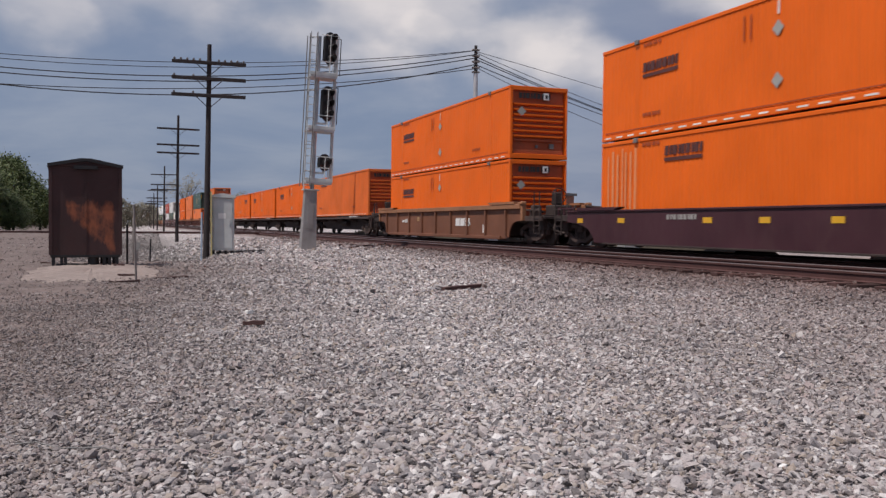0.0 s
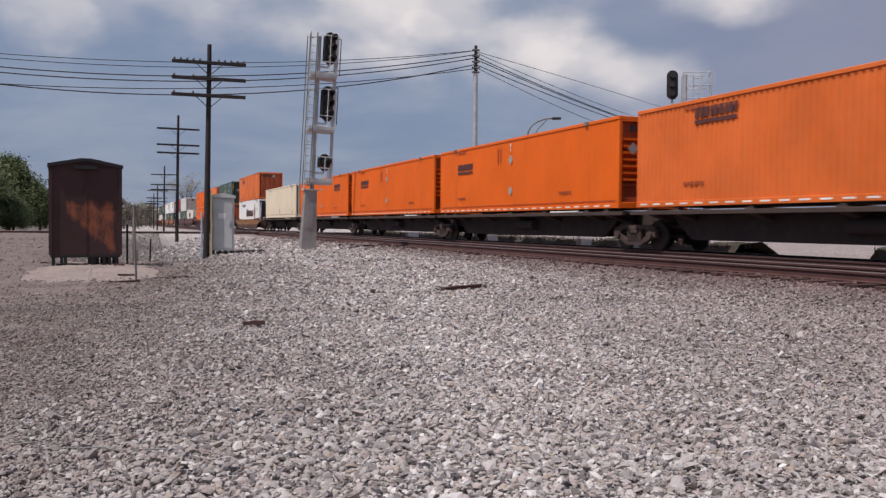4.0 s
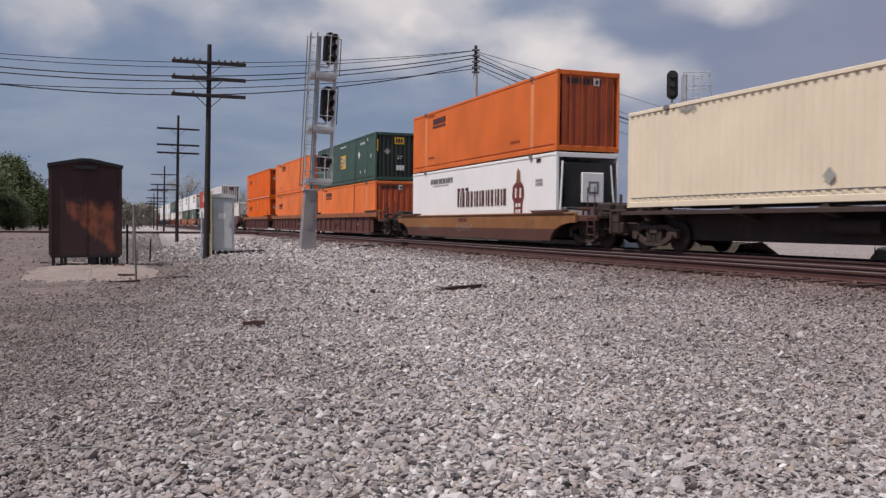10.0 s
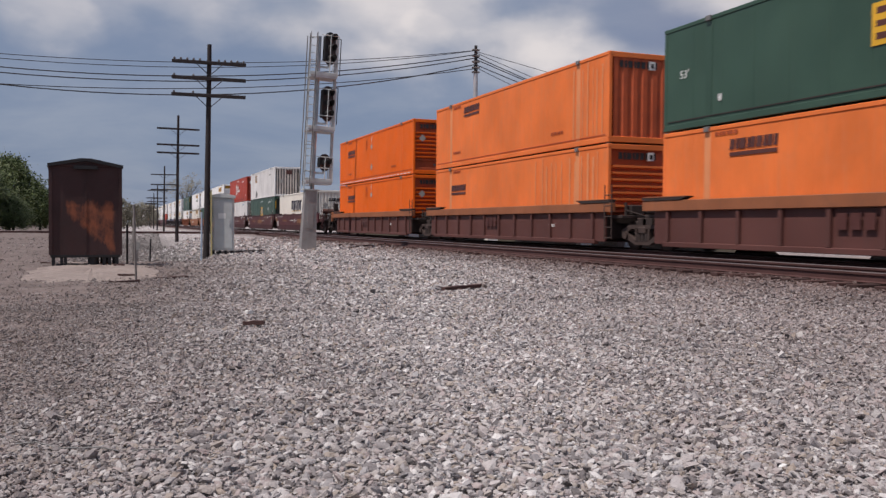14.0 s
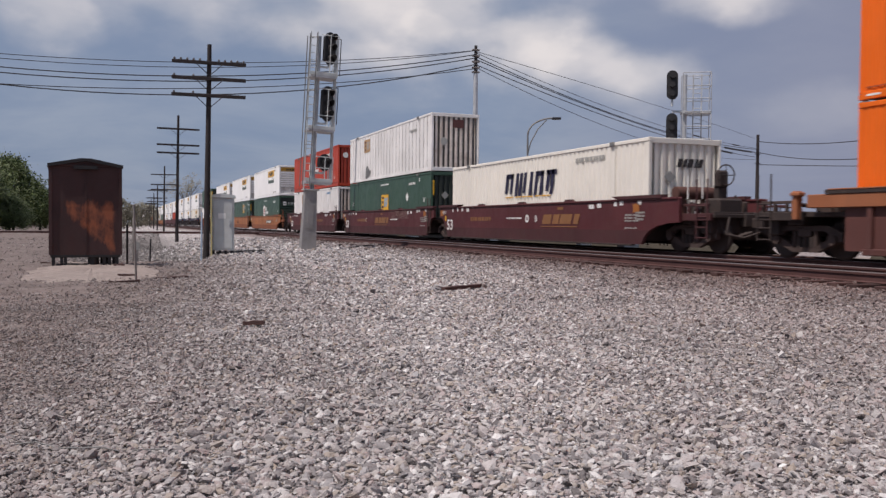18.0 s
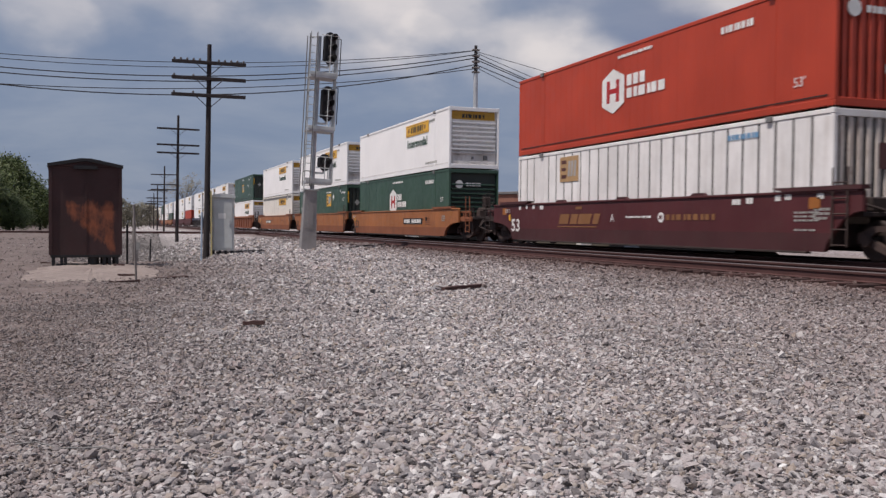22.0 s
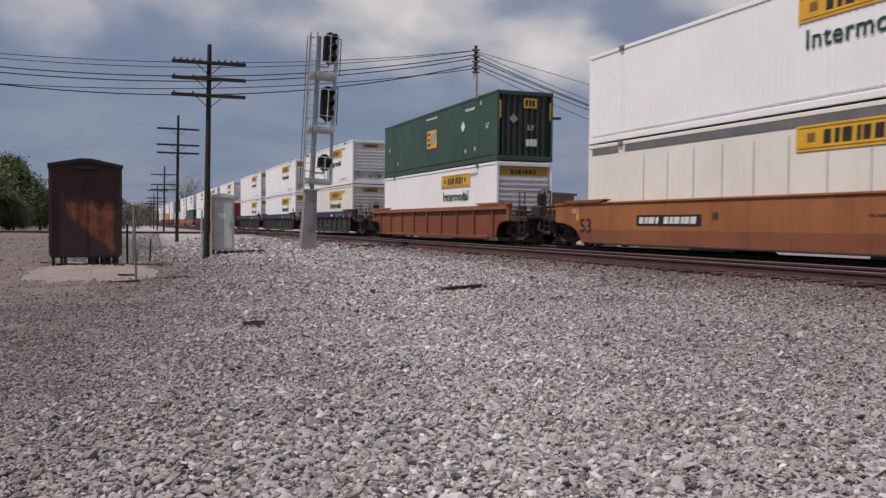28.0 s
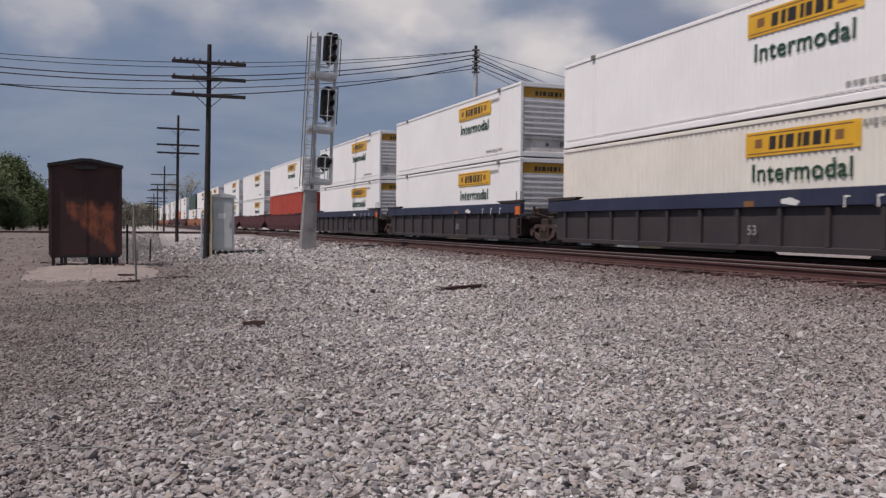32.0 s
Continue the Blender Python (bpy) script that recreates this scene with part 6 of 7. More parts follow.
def d_hex(ink, sheet, d0, z0, tall, wide, text_to):
    def go(c):
        h, w = tall, wide
        b = part("hexagon", Form().prism([(0, h * 0.2), (w / 2, 0), (w, h * 0.2), (w, h * 0.8), (w / 2, h), (0, h * 0.8)], 2, 0, 0.006), CHALK, c, "white hexagon emblem", on_side(d0, z0))
        part("emblem_lettering", Form().box(w * 0.22, w * 0.36, h * 0.25, h * 0.75, 0, 0.01).box(w * 0.64, w * 0.78, h * 0.25, h * 0.75, 0, 0.01).box(w * 0.36, w * 0.64, h * 0.45, h * 0.56, 0, 0.01), ink, b)
        L = d0 - wide - text_to - 0.15
        part("name_lettering", bars(3, 0.0, L * 0.5, 0.38, 0.72, 0.25), CHALK, c, "white bars of a company name", on_side(d0 - wide - 0.15, z0 + h * 0.28))
        part("name_lettering", bars(6, 0.0, L, 0.0, 0.30, 0.25), CHALK, c, "", on_side(d0 - wide - 0.15, z0 + h * 0.28))
        part("number_lettering", bars(8, 0, 1.3, 0, 0.18, 0.3), CHALK, c, "", on_side(3.95 if ink is INK_RED and sheet is RED else 3.4, 2.32))
        part("lettering", cached(("53s",), lambda: None), CHALK, c, "white length mark 53'", on_side(1.28, 0.55) if sheet is RED else on_side(1.14, 1.38))
        part("web_lettering", bars(14, 0, 1.9, 0, 0.09, 0.25), CHALK, c, "", on_side(9.0, 2.56))
    return go


def d_hex_end(c):
    part("end_mark", Form().lathe([(0.2, 0), (0.2, 0.008)], 12, 1, (-0.75, -HL + 0.02, 2.2)), CHALK, c)
    part("end_lettering", bars(5, -0.4, 0.4, 0, 0.16, 0.25), CHALK, c, "", pose(0, -HL + 0.02, 2.12) @ FRONT)
    part("end_lettering", bars(3, 0.2, 0.75, 0, 0.2, 0.2), CHALK, c, "", pose(0, -HL + 0.02, 0.8) @ FRONT)


def d_brown_sign(c):
    b = part("faded_sign", Form().box(0, 1.3, 0, 0.8, 0, 0.006), FADED_SIGN, c, "faded brown square sign", on_side(12.72, 1.80))
    part("sign_lettering", Form().box(0.12, 0.48, 0.1, 0.23, 0, 0.01).box(0.12, 0.44, 0.34, 0.46, 0, 0.01).box(0.12, 0.48, 0.57, 0.7, 0, 0.01), INK_BROWN, b)
    part("blue_lettering", bars(3, 0.58, 1.2, 0.16, 0.66, 0.3, 0.01, 0.06), SKY_FADED, b)
    part("stain", Form().prism([(0, 0), (0.8, 0.1), (0.95, 0.35), (0.5, 0.55), (0.6, 0.8), (0.2, 0.75), (0.1, 0.4)], 2, 0, 0.006), STEEL_POST, c, "grey paint stain", on_side(12.4, 0.12))
    part("stain_drip", Form().prism([(0, 0.1), (0.35, 0), (0.45, 0.3), (0.9, 0.2), (1.2, 0.55), (0.8, 0.5), (0.7, 0.75), (0.3, 0.45), (0.05, 0.5)], 2, 0, 0.007), STEEL_POST, c, "", on_side(12.3, 0.08))
    part("number_lettering", bars(7, 0, 1.1, 0, 0.14, 0.3), DIAMOND, c, "", on_side(3.4, 2.2))
    part("end_sign", Form().box(0, 0.6, 0, 0.42, 0, 0.006), INK_BROWN, c, "faded brown square sign", pose(-0.15, -HL + 0.024, 2.2) @ FRONT)
    part("end_stain", Form().lathe([(0.2, 0), (0.2, 0.006)], 10, 1, (-0.62, -HL + 0.02, 1.5)), DIAMOND, c)


def d_square_low(c):
    b = part("faded_sign", Form().box(0, 1.32, 0, 0.88, 0, 0.006), FADED_SIGN, c, "faded yellow-brown square sign", on_side(12.8, 1.80))
    part("sign_lettering", Form().box(0.12, 0.48, 0.12, 0.25, 0, 0.01).box(0.12, 0.44, 0.38, 0.50, 0, 0.01).box(0.12, 0.48, 0.63, 0.76, 0, 0.01), INK_BROWN, b)
    part("blue_lettering", bars(3, 0.58, 1.2, 0.18, 0.72, 0.3, 0.01, 0.06), SKY_FADED, b)
    part("number_lettering", bars(8, 0, 1.2, 0, 0.14, 0.3), SKY_BLUE, c, "", on_side(3.6, 2.48))
    part("end_sign", Form().box(0, 0.5, 0, 0.6, 0, 0.006), INK_BROWN, c, "faded brown square sign", pose(0.05, -HL + 0.024, 1.6) @ FRONT)


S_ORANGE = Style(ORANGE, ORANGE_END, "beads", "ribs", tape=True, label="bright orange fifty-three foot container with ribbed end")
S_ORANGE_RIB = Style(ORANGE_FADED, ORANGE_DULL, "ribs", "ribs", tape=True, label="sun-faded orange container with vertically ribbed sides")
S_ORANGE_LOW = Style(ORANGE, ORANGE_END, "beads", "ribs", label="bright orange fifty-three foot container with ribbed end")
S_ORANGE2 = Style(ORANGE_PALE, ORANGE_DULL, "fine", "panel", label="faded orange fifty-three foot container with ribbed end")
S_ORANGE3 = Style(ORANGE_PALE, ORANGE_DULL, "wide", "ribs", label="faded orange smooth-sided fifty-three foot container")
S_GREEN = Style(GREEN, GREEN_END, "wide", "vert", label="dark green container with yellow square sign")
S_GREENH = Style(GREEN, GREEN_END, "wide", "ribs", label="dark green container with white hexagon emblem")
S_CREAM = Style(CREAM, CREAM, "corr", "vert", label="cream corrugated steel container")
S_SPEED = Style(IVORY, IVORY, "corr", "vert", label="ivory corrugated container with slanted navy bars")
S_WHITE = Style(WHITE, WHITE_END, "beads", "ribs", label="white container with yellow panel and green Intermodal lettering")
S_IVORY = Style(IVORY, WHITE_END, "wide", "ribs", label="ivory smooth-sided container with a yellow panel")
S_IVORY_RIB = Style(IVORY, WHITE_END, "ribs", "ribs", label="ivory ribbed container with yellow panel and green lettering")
S_GROOVED = Style(WHITE_OLD, WHITE_STAINED, "posts", "vert", posts=True, label="aged white container with darkened wall grooves")
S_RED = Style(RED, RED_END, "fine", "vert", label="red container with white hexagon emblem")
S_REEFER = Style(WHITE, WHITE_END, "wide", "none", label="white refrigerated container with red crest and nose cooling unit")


# ---------------------------------------------------------------- rail cars (rail head is z = 0)
def truck(parent, y, name="truck"):
    def sideframe():
        f = Form()
        for s in (-1, 1):
            x0, x1 = (s * 1.0 - 0.07, s * 1.0 + 0.07)
            f.prism([(-1.15, 0.40), (-1.15, 0.62), (-0.75, 0.78), (0.75, 0.78), (1.15, 0.62), (1.15, 0.40), (0.85, 0.52), (0.62, 0.66), (-0.62, 0.66), (-0.85, 0.52)], 0, x0, x1)
            f.prism([(-1.05, 0.42), (-0.9, 0.36), (-0.38, 0.16), (0.38, 0.16), (0.9, 0.36), (1.05, 0.42), (0.85, 0.54), (0.34, 0.28), (-0.34, 0.28), (-0.85, 0.54)], 0, x0, x1)
            for q in (-0.38, 0.30):
                f.box(x0, x1, q, q + 0.08, 0.26, 0.68)
            for q in (-0.89, 0.89):
                f.lathe([(0.13, -0.06), (0.13, 0.05), (0.09, 0.08)], 10, 0, (s * 1.08, q, 0.46))
        f.box(-1.1, 1.1, -0.2, 0.2, 0.52, 0.72, 0.02)
        return f.mesh("truck", TRUCK)
    def wheels():
        f = Form().tube((-0.95, 0, 0), (0.95, 0, 0), 0.085, 10)
        for s in (-1, 1):
            f.lathe([(0.20, s * 0.7175 - 0.05), (0.36, s * 0.7175 - 0.03), (0.455, s * 0.7175 - 0.06), (0.46, s * 0.7175 + 0.07), (0.36, s * 0.7175 + 0.045), (0.16, s * 0.7175 + 0.06)] if s > 0 else [(0.16, s * 0.7175 - 0.06), (0.36, s * 0.7175 - 0.045), (0.46, s * 0.7175 - 0.07), (0.455, s * 0.7175 + 0.06), (0.36, s * 0.7175 + 0.03), (0.20, s * 0.7175 + 0.05)], 20, 0)
        return f.mesh("wheelset", WHEEL)
    def springs():
        f = Form()
        for s in (-1, 1):
            for q in (-0.2, 0.0, 0.2):
                f.tube((s * 1.02, q, 0.28), (s * 1.02, q, 0.52), 0.075, 8)
        return f.mesh("spring_nest", GRIME)
    t = part(name, cached(("truck",), sideframe), TRUCK, parent, "rusty cast steel truck", pose(0, y, 0))
    for q in (-0.89, 0.89):
        part("wheelset", cached(("wheels",), wheels), WHEEL, t, "", pose(0, q, 0.46))
    part("spring_nest", cached(("spring_nest",), springs), GRIME, t)
    return t


def end_gear(car, e, reach, joint, paint, dull, wheel_rim=False, ribbed=False, top=1.5):
    """Platform, sill, coupler or joint, steps and brake gear at one end; e: -1 leading, 1 trailing."""
    def span(p, q):
        return min(e * p, e * q), max(e * p, e * q)
    y0 = HL + 0.12
    far = y0 + 0.75 if joint else HL + reach - 0.5
    part("end_platform", Form().box(-1.30, 1.30, *span(y0, far), 0.98, 1.09, 0.015), GRIME, car)
    part("centre_sill", Form().box(-0.33, 0.33, *span(HL - 0.2, HL + reach - 0.45), 0.74, 1.10, 0.02), GRIME, car)
    if joint:
        part("bolster", Form().box(-0.9, 0.9, *span(HL + reach - 0.5, HL + reach), 0.76, 1.0, 0.02), GRIME, car)
        part("brake_gear", Form().tube((-0.9, e * (y0 + 0.35), 1.1), (-0.9, e * (y0 + 0.35), 1.5), 0.05, 8).box(-0.8, -0.3, e * (y0 + 0.35) - 0.15, e * (y0 + 0.35) + 0.15, 1.1, 1.42, 0.03).tube((-0.2, e * (y0 + 0.4), 1.2), (0.9, e * (y0 + 0.4), 1.2), 0.09, 8).tube((-1.1, e * (y0 + 0.6), 1.25), (-0.4, e * (y0 + 1.0), 1.0), 0.03, 6), GRIME, car)
        return
    part("bolster", Form().box(-1.25, 1.25, *span(HL + reach - 2.0, HL + reach - 1.5), 0.80, 1.02, 0.02), GRIME, car)
    p, q = e * (HL + reach - 0.5), e * (HL + reach + 0.02)
    part("coupler", Form().box(-0.11, 0.11, min(p, q), max(p, q), 0.70, 0.98, 0.03).box(-0.2, 0.2, q - 0.16 if e > 0 else q, q if e > 0 else q + 0.16, 0.66, 1.02, 0.04), GRIME, car)
    part("end_sill", Form().box(-1.28, 1.28, *span(HL + reach - 0.95, HL + reach - 0.55), 1.06, 1.14, 0.01).box(-1.05, 1.05, *span(HL + reach - 0.9, HL + reach - 0.7), 0.55, 1.06, 0.02), GRIME, car)
    rng = random.Random(int(reach * 100) + e + int(top * 1000))
    for k in (-1, 1):
        # side sills carried out over the truck, and the low rail above them
        part("end_side_sill", Form().box(k * 1.36 - 0.05, k * 1.36 + 0.05, *span(HL + 1.5, HL + reach - 0.55), 0.90, 1.10, 0.012), GRIME if e > 0 else dull, car)
        rail = Form().box(k * 1.33 - 0.035, k * 1.33 + 0.035, *span(HL + 1.7, HL + 2.9), 1.30, 1.37, 0.01)
        for d in (2.05, 2.45, 2.86):
            rail.box(k * 1.33 - 0.03, k * 1.33 + 0.03, *span(HL + d - 0.035, HL + d + 0.035), 1.08, 1.32)
        part("low_rail", rail, TRUCK if ribbed else dull, car)
        ladder = Form()
        for d in (2.50, 2.96):
            ladder.tube((k * 1.42, e * (HL + d), 0.40), (k * 1.42, e * (HL + d), 2.02 if k < 0 else 1.45), 0.022, 6)
        for z in (0.44, 0.72, 1.0, 1.3):
            ladder.tube((k * 1.42, e * (HL + 2.5), z), (k * 1.42, e * (HL + 2.96), z), 0.016, 6)
        part("side_ladder", ladder, dull if e < 0 and not ribbed else GRIME, car)
        if ribbed:
            part("end_post", Form().box(k * 1.44 - 0.09, k * 1.44 + 0.09, *span(HL + 1.52, HL + 1.68), 0.92, top + 0.10, 0.015).box(k * 1.46 - 0.12, k * 1.46 + 0.08, *span(HL + 1.40, HL + 1.70), top - 0.02, top + 0.07, 0.02), paint, car)
    # brake valves, rods and hoses crowded on the platform
    part("brake_cylinder", Form().box(-0.42, 0.42, *span(HL + 1.45, HL + 2.15), 1.085, 1.55 if e < 0 else 1.36, 0.06), GRIME, car, "dark crowded brake gear")
    for i in range(11):
        gear = Form()
        x, d, w, z = rng.uniform(-1.15, 1.1), rng.uniform(0.45, 3.0), rng.uniform(0.06, 0.2), rng.uniform(1.2, 1.62)
        z -= 0.0 if e < 0 else 0.12
        if i % 3 == 0:
            gear.tube((x, e * (HL + d), 1.05), (x + rng.uniform(-0.15, 0.15), e * (HL + d), z + 0.2), 0.035, 6)
        elif i % 3 == 1:
            gear.tube((x - 0.35, e * (HL + d), z - 0.1), (x + 0.4, e * (HL + d + rng.uniform(-0.3, 0.3)), z - 0.15), 0.05, 7)
        else:
            gear.box(x - w, x + w, *span(HL + d - w, HL + d + w), 1.05, z, 0.03)
        part(("brake_rod", "brake_pipe", "valve_box")[i % 3], gear, GRIME if i % 4 else TRUCK, car)
    for i in range(7):
        low = Form()
        d = rng.uniform(2.3, 3.3)
        low.path([(-1.15 + rng.uniform(0, 0.5), e * (HL + d), 1.0), (-1.15 + rng.uniform(0, 0.4), e * (HL + d + 0.1), 0.62 + rng.uniform(-0.1, 0.1)), (-0.6, e * (HL + d + 0.25), 0.45), (-0.2, e * (HL + d + 0.4), 0.6)], rng.uniform(0.02, 0.045), 5)
        part("hose", low, GRIME, car)
    part("valve_box", Form().box(-1.22, -0.85, *span(HL + 2.45, HL + 2.85), 0.55, 0.985, 0.03), GRIME, car)
    if wheel_rim == 2:
        part("reservoir", Form().tube((-0.95, e * (HL + 0.85), 1.72), (0.35, e * (HL + 0.85), 1.72), 0.19, 14).box(-0.75, -0.6, e * (HL + 0.85) - 0.1, e * (HL + 0.85) + 0.1, 1.08, 1.6).box(0.05, 0.2, e * (HL + 0.85) - 0.1, e * (HL + 0.85) + 0.1, 1.08, 1.6), BROWN_LOW, car, "dark cylindrical air reservoir")
        part("grab_iron", Form().tube((-1.38, e * (HL + 2.05), 1.5), (-1.38, e * (HL + 2.05), 2.15), 0.02, 6).tube((-1.38, e * (HL + 2.7), 1.5), (-1.38, e * (HL + 2.7), 2.15), 0.02, 6), CHALK, car, "white grab irons")
    if wheel_rim:
        brake_wheel(car, e, 1.9, 2.2 if wheel_rim == 2 else 1.9)


def brake_wheel(car, e, d=1.85, z=2.2):
    rim = Form()
    c = Vector((-0.15, e * (HL + d + 0.2), z))
    ring = [c + Vector((0.29 * math.cos(i * math.pi / 8), 0, 0.29 * math.sin(i * math.pi / 8))) for i in range(17)]
    rim.path(ring, 0.02, 6)
    for i in range(0, 16, 4):
        rim.tube(c, ring[i], 0.013, 5)
    rim.box(-0.32, 0.04, c.y - e * 0.22 - 0.12, c.y - e * 0.22 + 0.12, z - 0.36, z + 0.14, 0.06).box(-0.28, 0.02, c.y - e * 0.25 - 0.1, c.y - e * 0.25 + 0.1, 1.05, z - 0.3)
    part("brake_wheel", rim, GRIME, car, "dark hand brake wheel")


def arch_plate(front, back, arched):
    """Outline of a ribbed car's side: cut out in quarter circles over the wheels, or square at the ends of the well."""
    arc = [(HL + 1.05 - 0.70 * math.cos(a), 0.28 + 0.62 * math.sin(a)) for a in [math.pi / 2 * i / 6 for i in range(7)]]
    def side(how):
        if not arched:
            return [(HL + 0.10, 0.24), (HL + 0.14, 0.30), (HL + 0.14, 1.2)]
        out = 1.55 if how == "end" else 1.1
        return [(HL - 0.05, 0.20)] + arc + [(HL + out, 0.92 if how == "end" else 1.05), (HL + out, 1.2)]
    return side(back) + [(-y, z) for y, z in side(front)[::-1]]


def well_car(style, paint, label, front, back, top=1.52, upper=None, extras=(), wheel_rim=False, low=None):
    """Well car for one pair of containers. front, back: 'end' with coupler, or 'joint'; the joint's truck belongs to the unit behind it."""
    c = thing("well_car", label, "freight car", "cars of the train")
    up = upper or paint
    for s in (-1, 1):
        x0, x1 = (s * 1.48 - 0.05, s * 1.48 + 0.05)
        if style == "smooth":
            # the plates run out over the trucks and are cut away in a curve above the wheels
            upper_cut = {"end": [(0.42, 0.62), (0.8, 0.75), (1.3, 0.83), (1.86, 0.86), (1.86, top - 0.03), (1.80, top)], "joint": [(0.27, 0.62), (0.55, 0.92), (0.85, 1.07), (1.08, 1.10), (1.08, top - 0.03), (1.02, top)]}
            lower_cut = {"end": [(0.02, 0.20), (0.14, 0.42), (0.42, 0.62)], "joint": [(0.02, 0.20), (0.10, 0.40), (0.27, 0.62)]}
            part("side_plate", Form().prism([(HL + y, z) for y, z in upper_cut[back]] + [(-HL - y, z) for y, z in upper_cut[front][::-1]], 0, x0, x1), paint, c)
            part("lower_plate", Form().prism([(HL + y, z) for y, z in lower_cut[back]] + [(-HL - y, z) for y, z in lower_cut[front][::-1]], 0, x0 - 0.004, x1 + 0.004), low or paint, c)
            part("top_chord", Form().box(s * 1.48 - 0.09, s * 1.48 + 0.09, -HL - (1.8 if front == "end" else 1.0), HL + (1.8 if back == "end" else 1.0), top - 0.05, top + 0.01, 0.01), up, c)
            if paint is MAROON:
                for q in (-3.6, 0.2, 4.2):
                    part("container_guide", Form().prism([(q - 0.34, top + 0.005), (q + 0.34, top + 0.005), (q + 0.22, top + 0.085), (q - 0.22, top + 0.085)], 0, s * 1.48 - 0.05, s * 1.48 + 0.05), low or paint, c)
            part("bottom_lip", Form().box(s * 1.48 - 0.08, s * 1.48 + 0.08, -HL + 0.5, HL - 0.5, 0.15, 0.20, 0.008), GRIME, c)
        else:
            arched = paint in (BROWN, RUST_ORANGE)
            out = {"end": 1.55 if arched else 1.15, "joint": 1.1 if arched else 0.62}
            part("side_plate", Form().prism(arch_plate(front, back, arched), 0, s * 1.43 - 0.03, s * 1.43 + 0.03), paint, c)
            deep = 0.40 if paint is CHARCOAL else 0.19 if paint in (BROWN, RUST_ORANGE) else 0.30
            part("top_chord", Form().box(s * 1.48 - 0.10, s * 1.48 + 0.10, -HL - out[front], HL + out[back], top - deep, top, 0.015), up, c)
            if top - deep > 1.2:
                part("upper_web", Form().box(s * 1.43 - 0.03, s * 1.43 + 0.03, -HL - (out[front] if arched else 0.14), HL + (out[back] if arched else 0.14), 1.2, top - deep), paint, c)
            part("bottom_chord", Form().box(s * 1.46 - 0.09, s * 1.46 + 0.09, -HL + 0.4, HL - 0.4, 0.16, 0.30, 0.015), paint, c)
            post = cached(("rib", s, paint.name), lambda: Form().box(s * 1.50 - 0.05, s * 1.50 + 0.05, -0.065, 0.065, 0.30, top - deep - 0.002, 0.01).mesh("post", paint))
            gap, n = (2.06, 4) if paint in (BROWN, RUST_ORANGE) else (1.51, 5)
            for i in range(-n, n + 1):
                part("post", post, paint, c, at=pose(0, i * gap, 0))
        for e in (-1, 1):
            a, b = sorted((e * (HL - 1.6), e * (HL + (0.6 if style == "ribbed" and paint not in (BROWN, RUST_ORANGE) else 1.1))))
            part("guide_plate", Form().prism([(a + (0.35 if e > 0 else 0), top + 0.005), (b - (0.35 if e < 0 else 0), top + 0.005), (b, top + 0.10), (a, top + 0.10)], 0, s * 1.46 - 0.14, s * 1.46 + 0.10), low if low and style == "smooth" else GRIME if paint in (CHARCOAL, RUSTRED) else up, c)
            if paint is RUSTRED:
                part("guide_lip", Form().box(s * 1.46 - 0.15, s * 1.46 + 0.12, a + 0.1, b - 0.1, top + 0.085, top + 0.115, 0.008), SILL, c)
    fl = Form().box(-1.40, 1.40, -HL + 0.3, HL - 0.3, 0.30, 0.38)
    for q in (-6.0, -2.0, 2.0, 6.0):
        fl.box(-1.42, 1.42, q - 0.15, q + 0.15, 0.38, 0.52)
    part("well_floor", fl, GRIME, c)
    for e in (-1, 1):
        part("bulkhead", Form().box(-1.42, 1.42, e * (HL + 0.05) - 0.04, e * (HL + 0.05) + 0.04, 0.35, 1.1), GRIME, c)
    for e, how in ((-1, front), (1, back)):
        if how == "end":
            end_gear(c, e, 3.62, False, up, low or paint if style == "smooth" else TRUCK, wheel_rim if e == -1 else False, style == "ribbed", top)
            truck(c, e * (HL + 1.75))
        else:
            end_gear(c, e, 1.62, True, up, TRUCK)
            if e == -1:
                truck(c, -(HL + 1.66))
            ld = Form()
            for q in (HL + 0.28, HL + 0.70):
                ld.tube((-1.575, e * q, 0.32), (-1.575, e * q, 2.05), 0.02, 6).tube((-1.575, e * q, 1.2), (-1.5, e * q, 1.2), 0.014, 5)
            for z in (0.36, 0.70, 1.04, 1.38, 1.72):
                ld.tube((-1.575, e * (HL + 0.28), z), (-1.575, e * (HL + 0.70), z), 0.016, 6)
            if e < 0:
                part("side_ladder", ld, TRUCK, c)
    for x in extras:
        x(c)
    return c


def on_car(d, z, out=1.535):
    return pose(-out, -HL + d, z) @ NEAR


def x_53(ink, d=16.35):
    def go(c):
        part("lettering", cached(("c53", ink.name), lambda: text_mesh("53", 0.66, ink, 0.72, 0.012)), ink, c, "large length mark 53", on_car(d, 0.52))
    return go


def end_labels(c, *places):
    """Orange plates and small pale stencils at the ends of a side."""
    for d in places:
        part("orange_label", cached(("ol",), lambda: Form().box(0, 0.34, 0, 0.26, 0, 0.006).mesh("orange_label", LABEL)), LABEL, c, "orange label plate", on_car(d, 1.16))
    for z, w in ((1.12, 0.5), (1.02, 0.5), (0.92, 0.42)):
        part("stencil", cached(("es", w), lambda: bars(5, 0, w, 0, 0.06, 0.3).mesh("stencil", DIAMOND)), DIAMOND, c, at=on_car(0.3, z))
    part("yellow_tag", cached(("yt2",), lambda: Form().box(0, 0.16, 0, 0.24, 0, 0.006).mesh("yellow_tag", YELLOW)), YELLOW, c, "small yellow tag", on_car(16.6, 0.92))


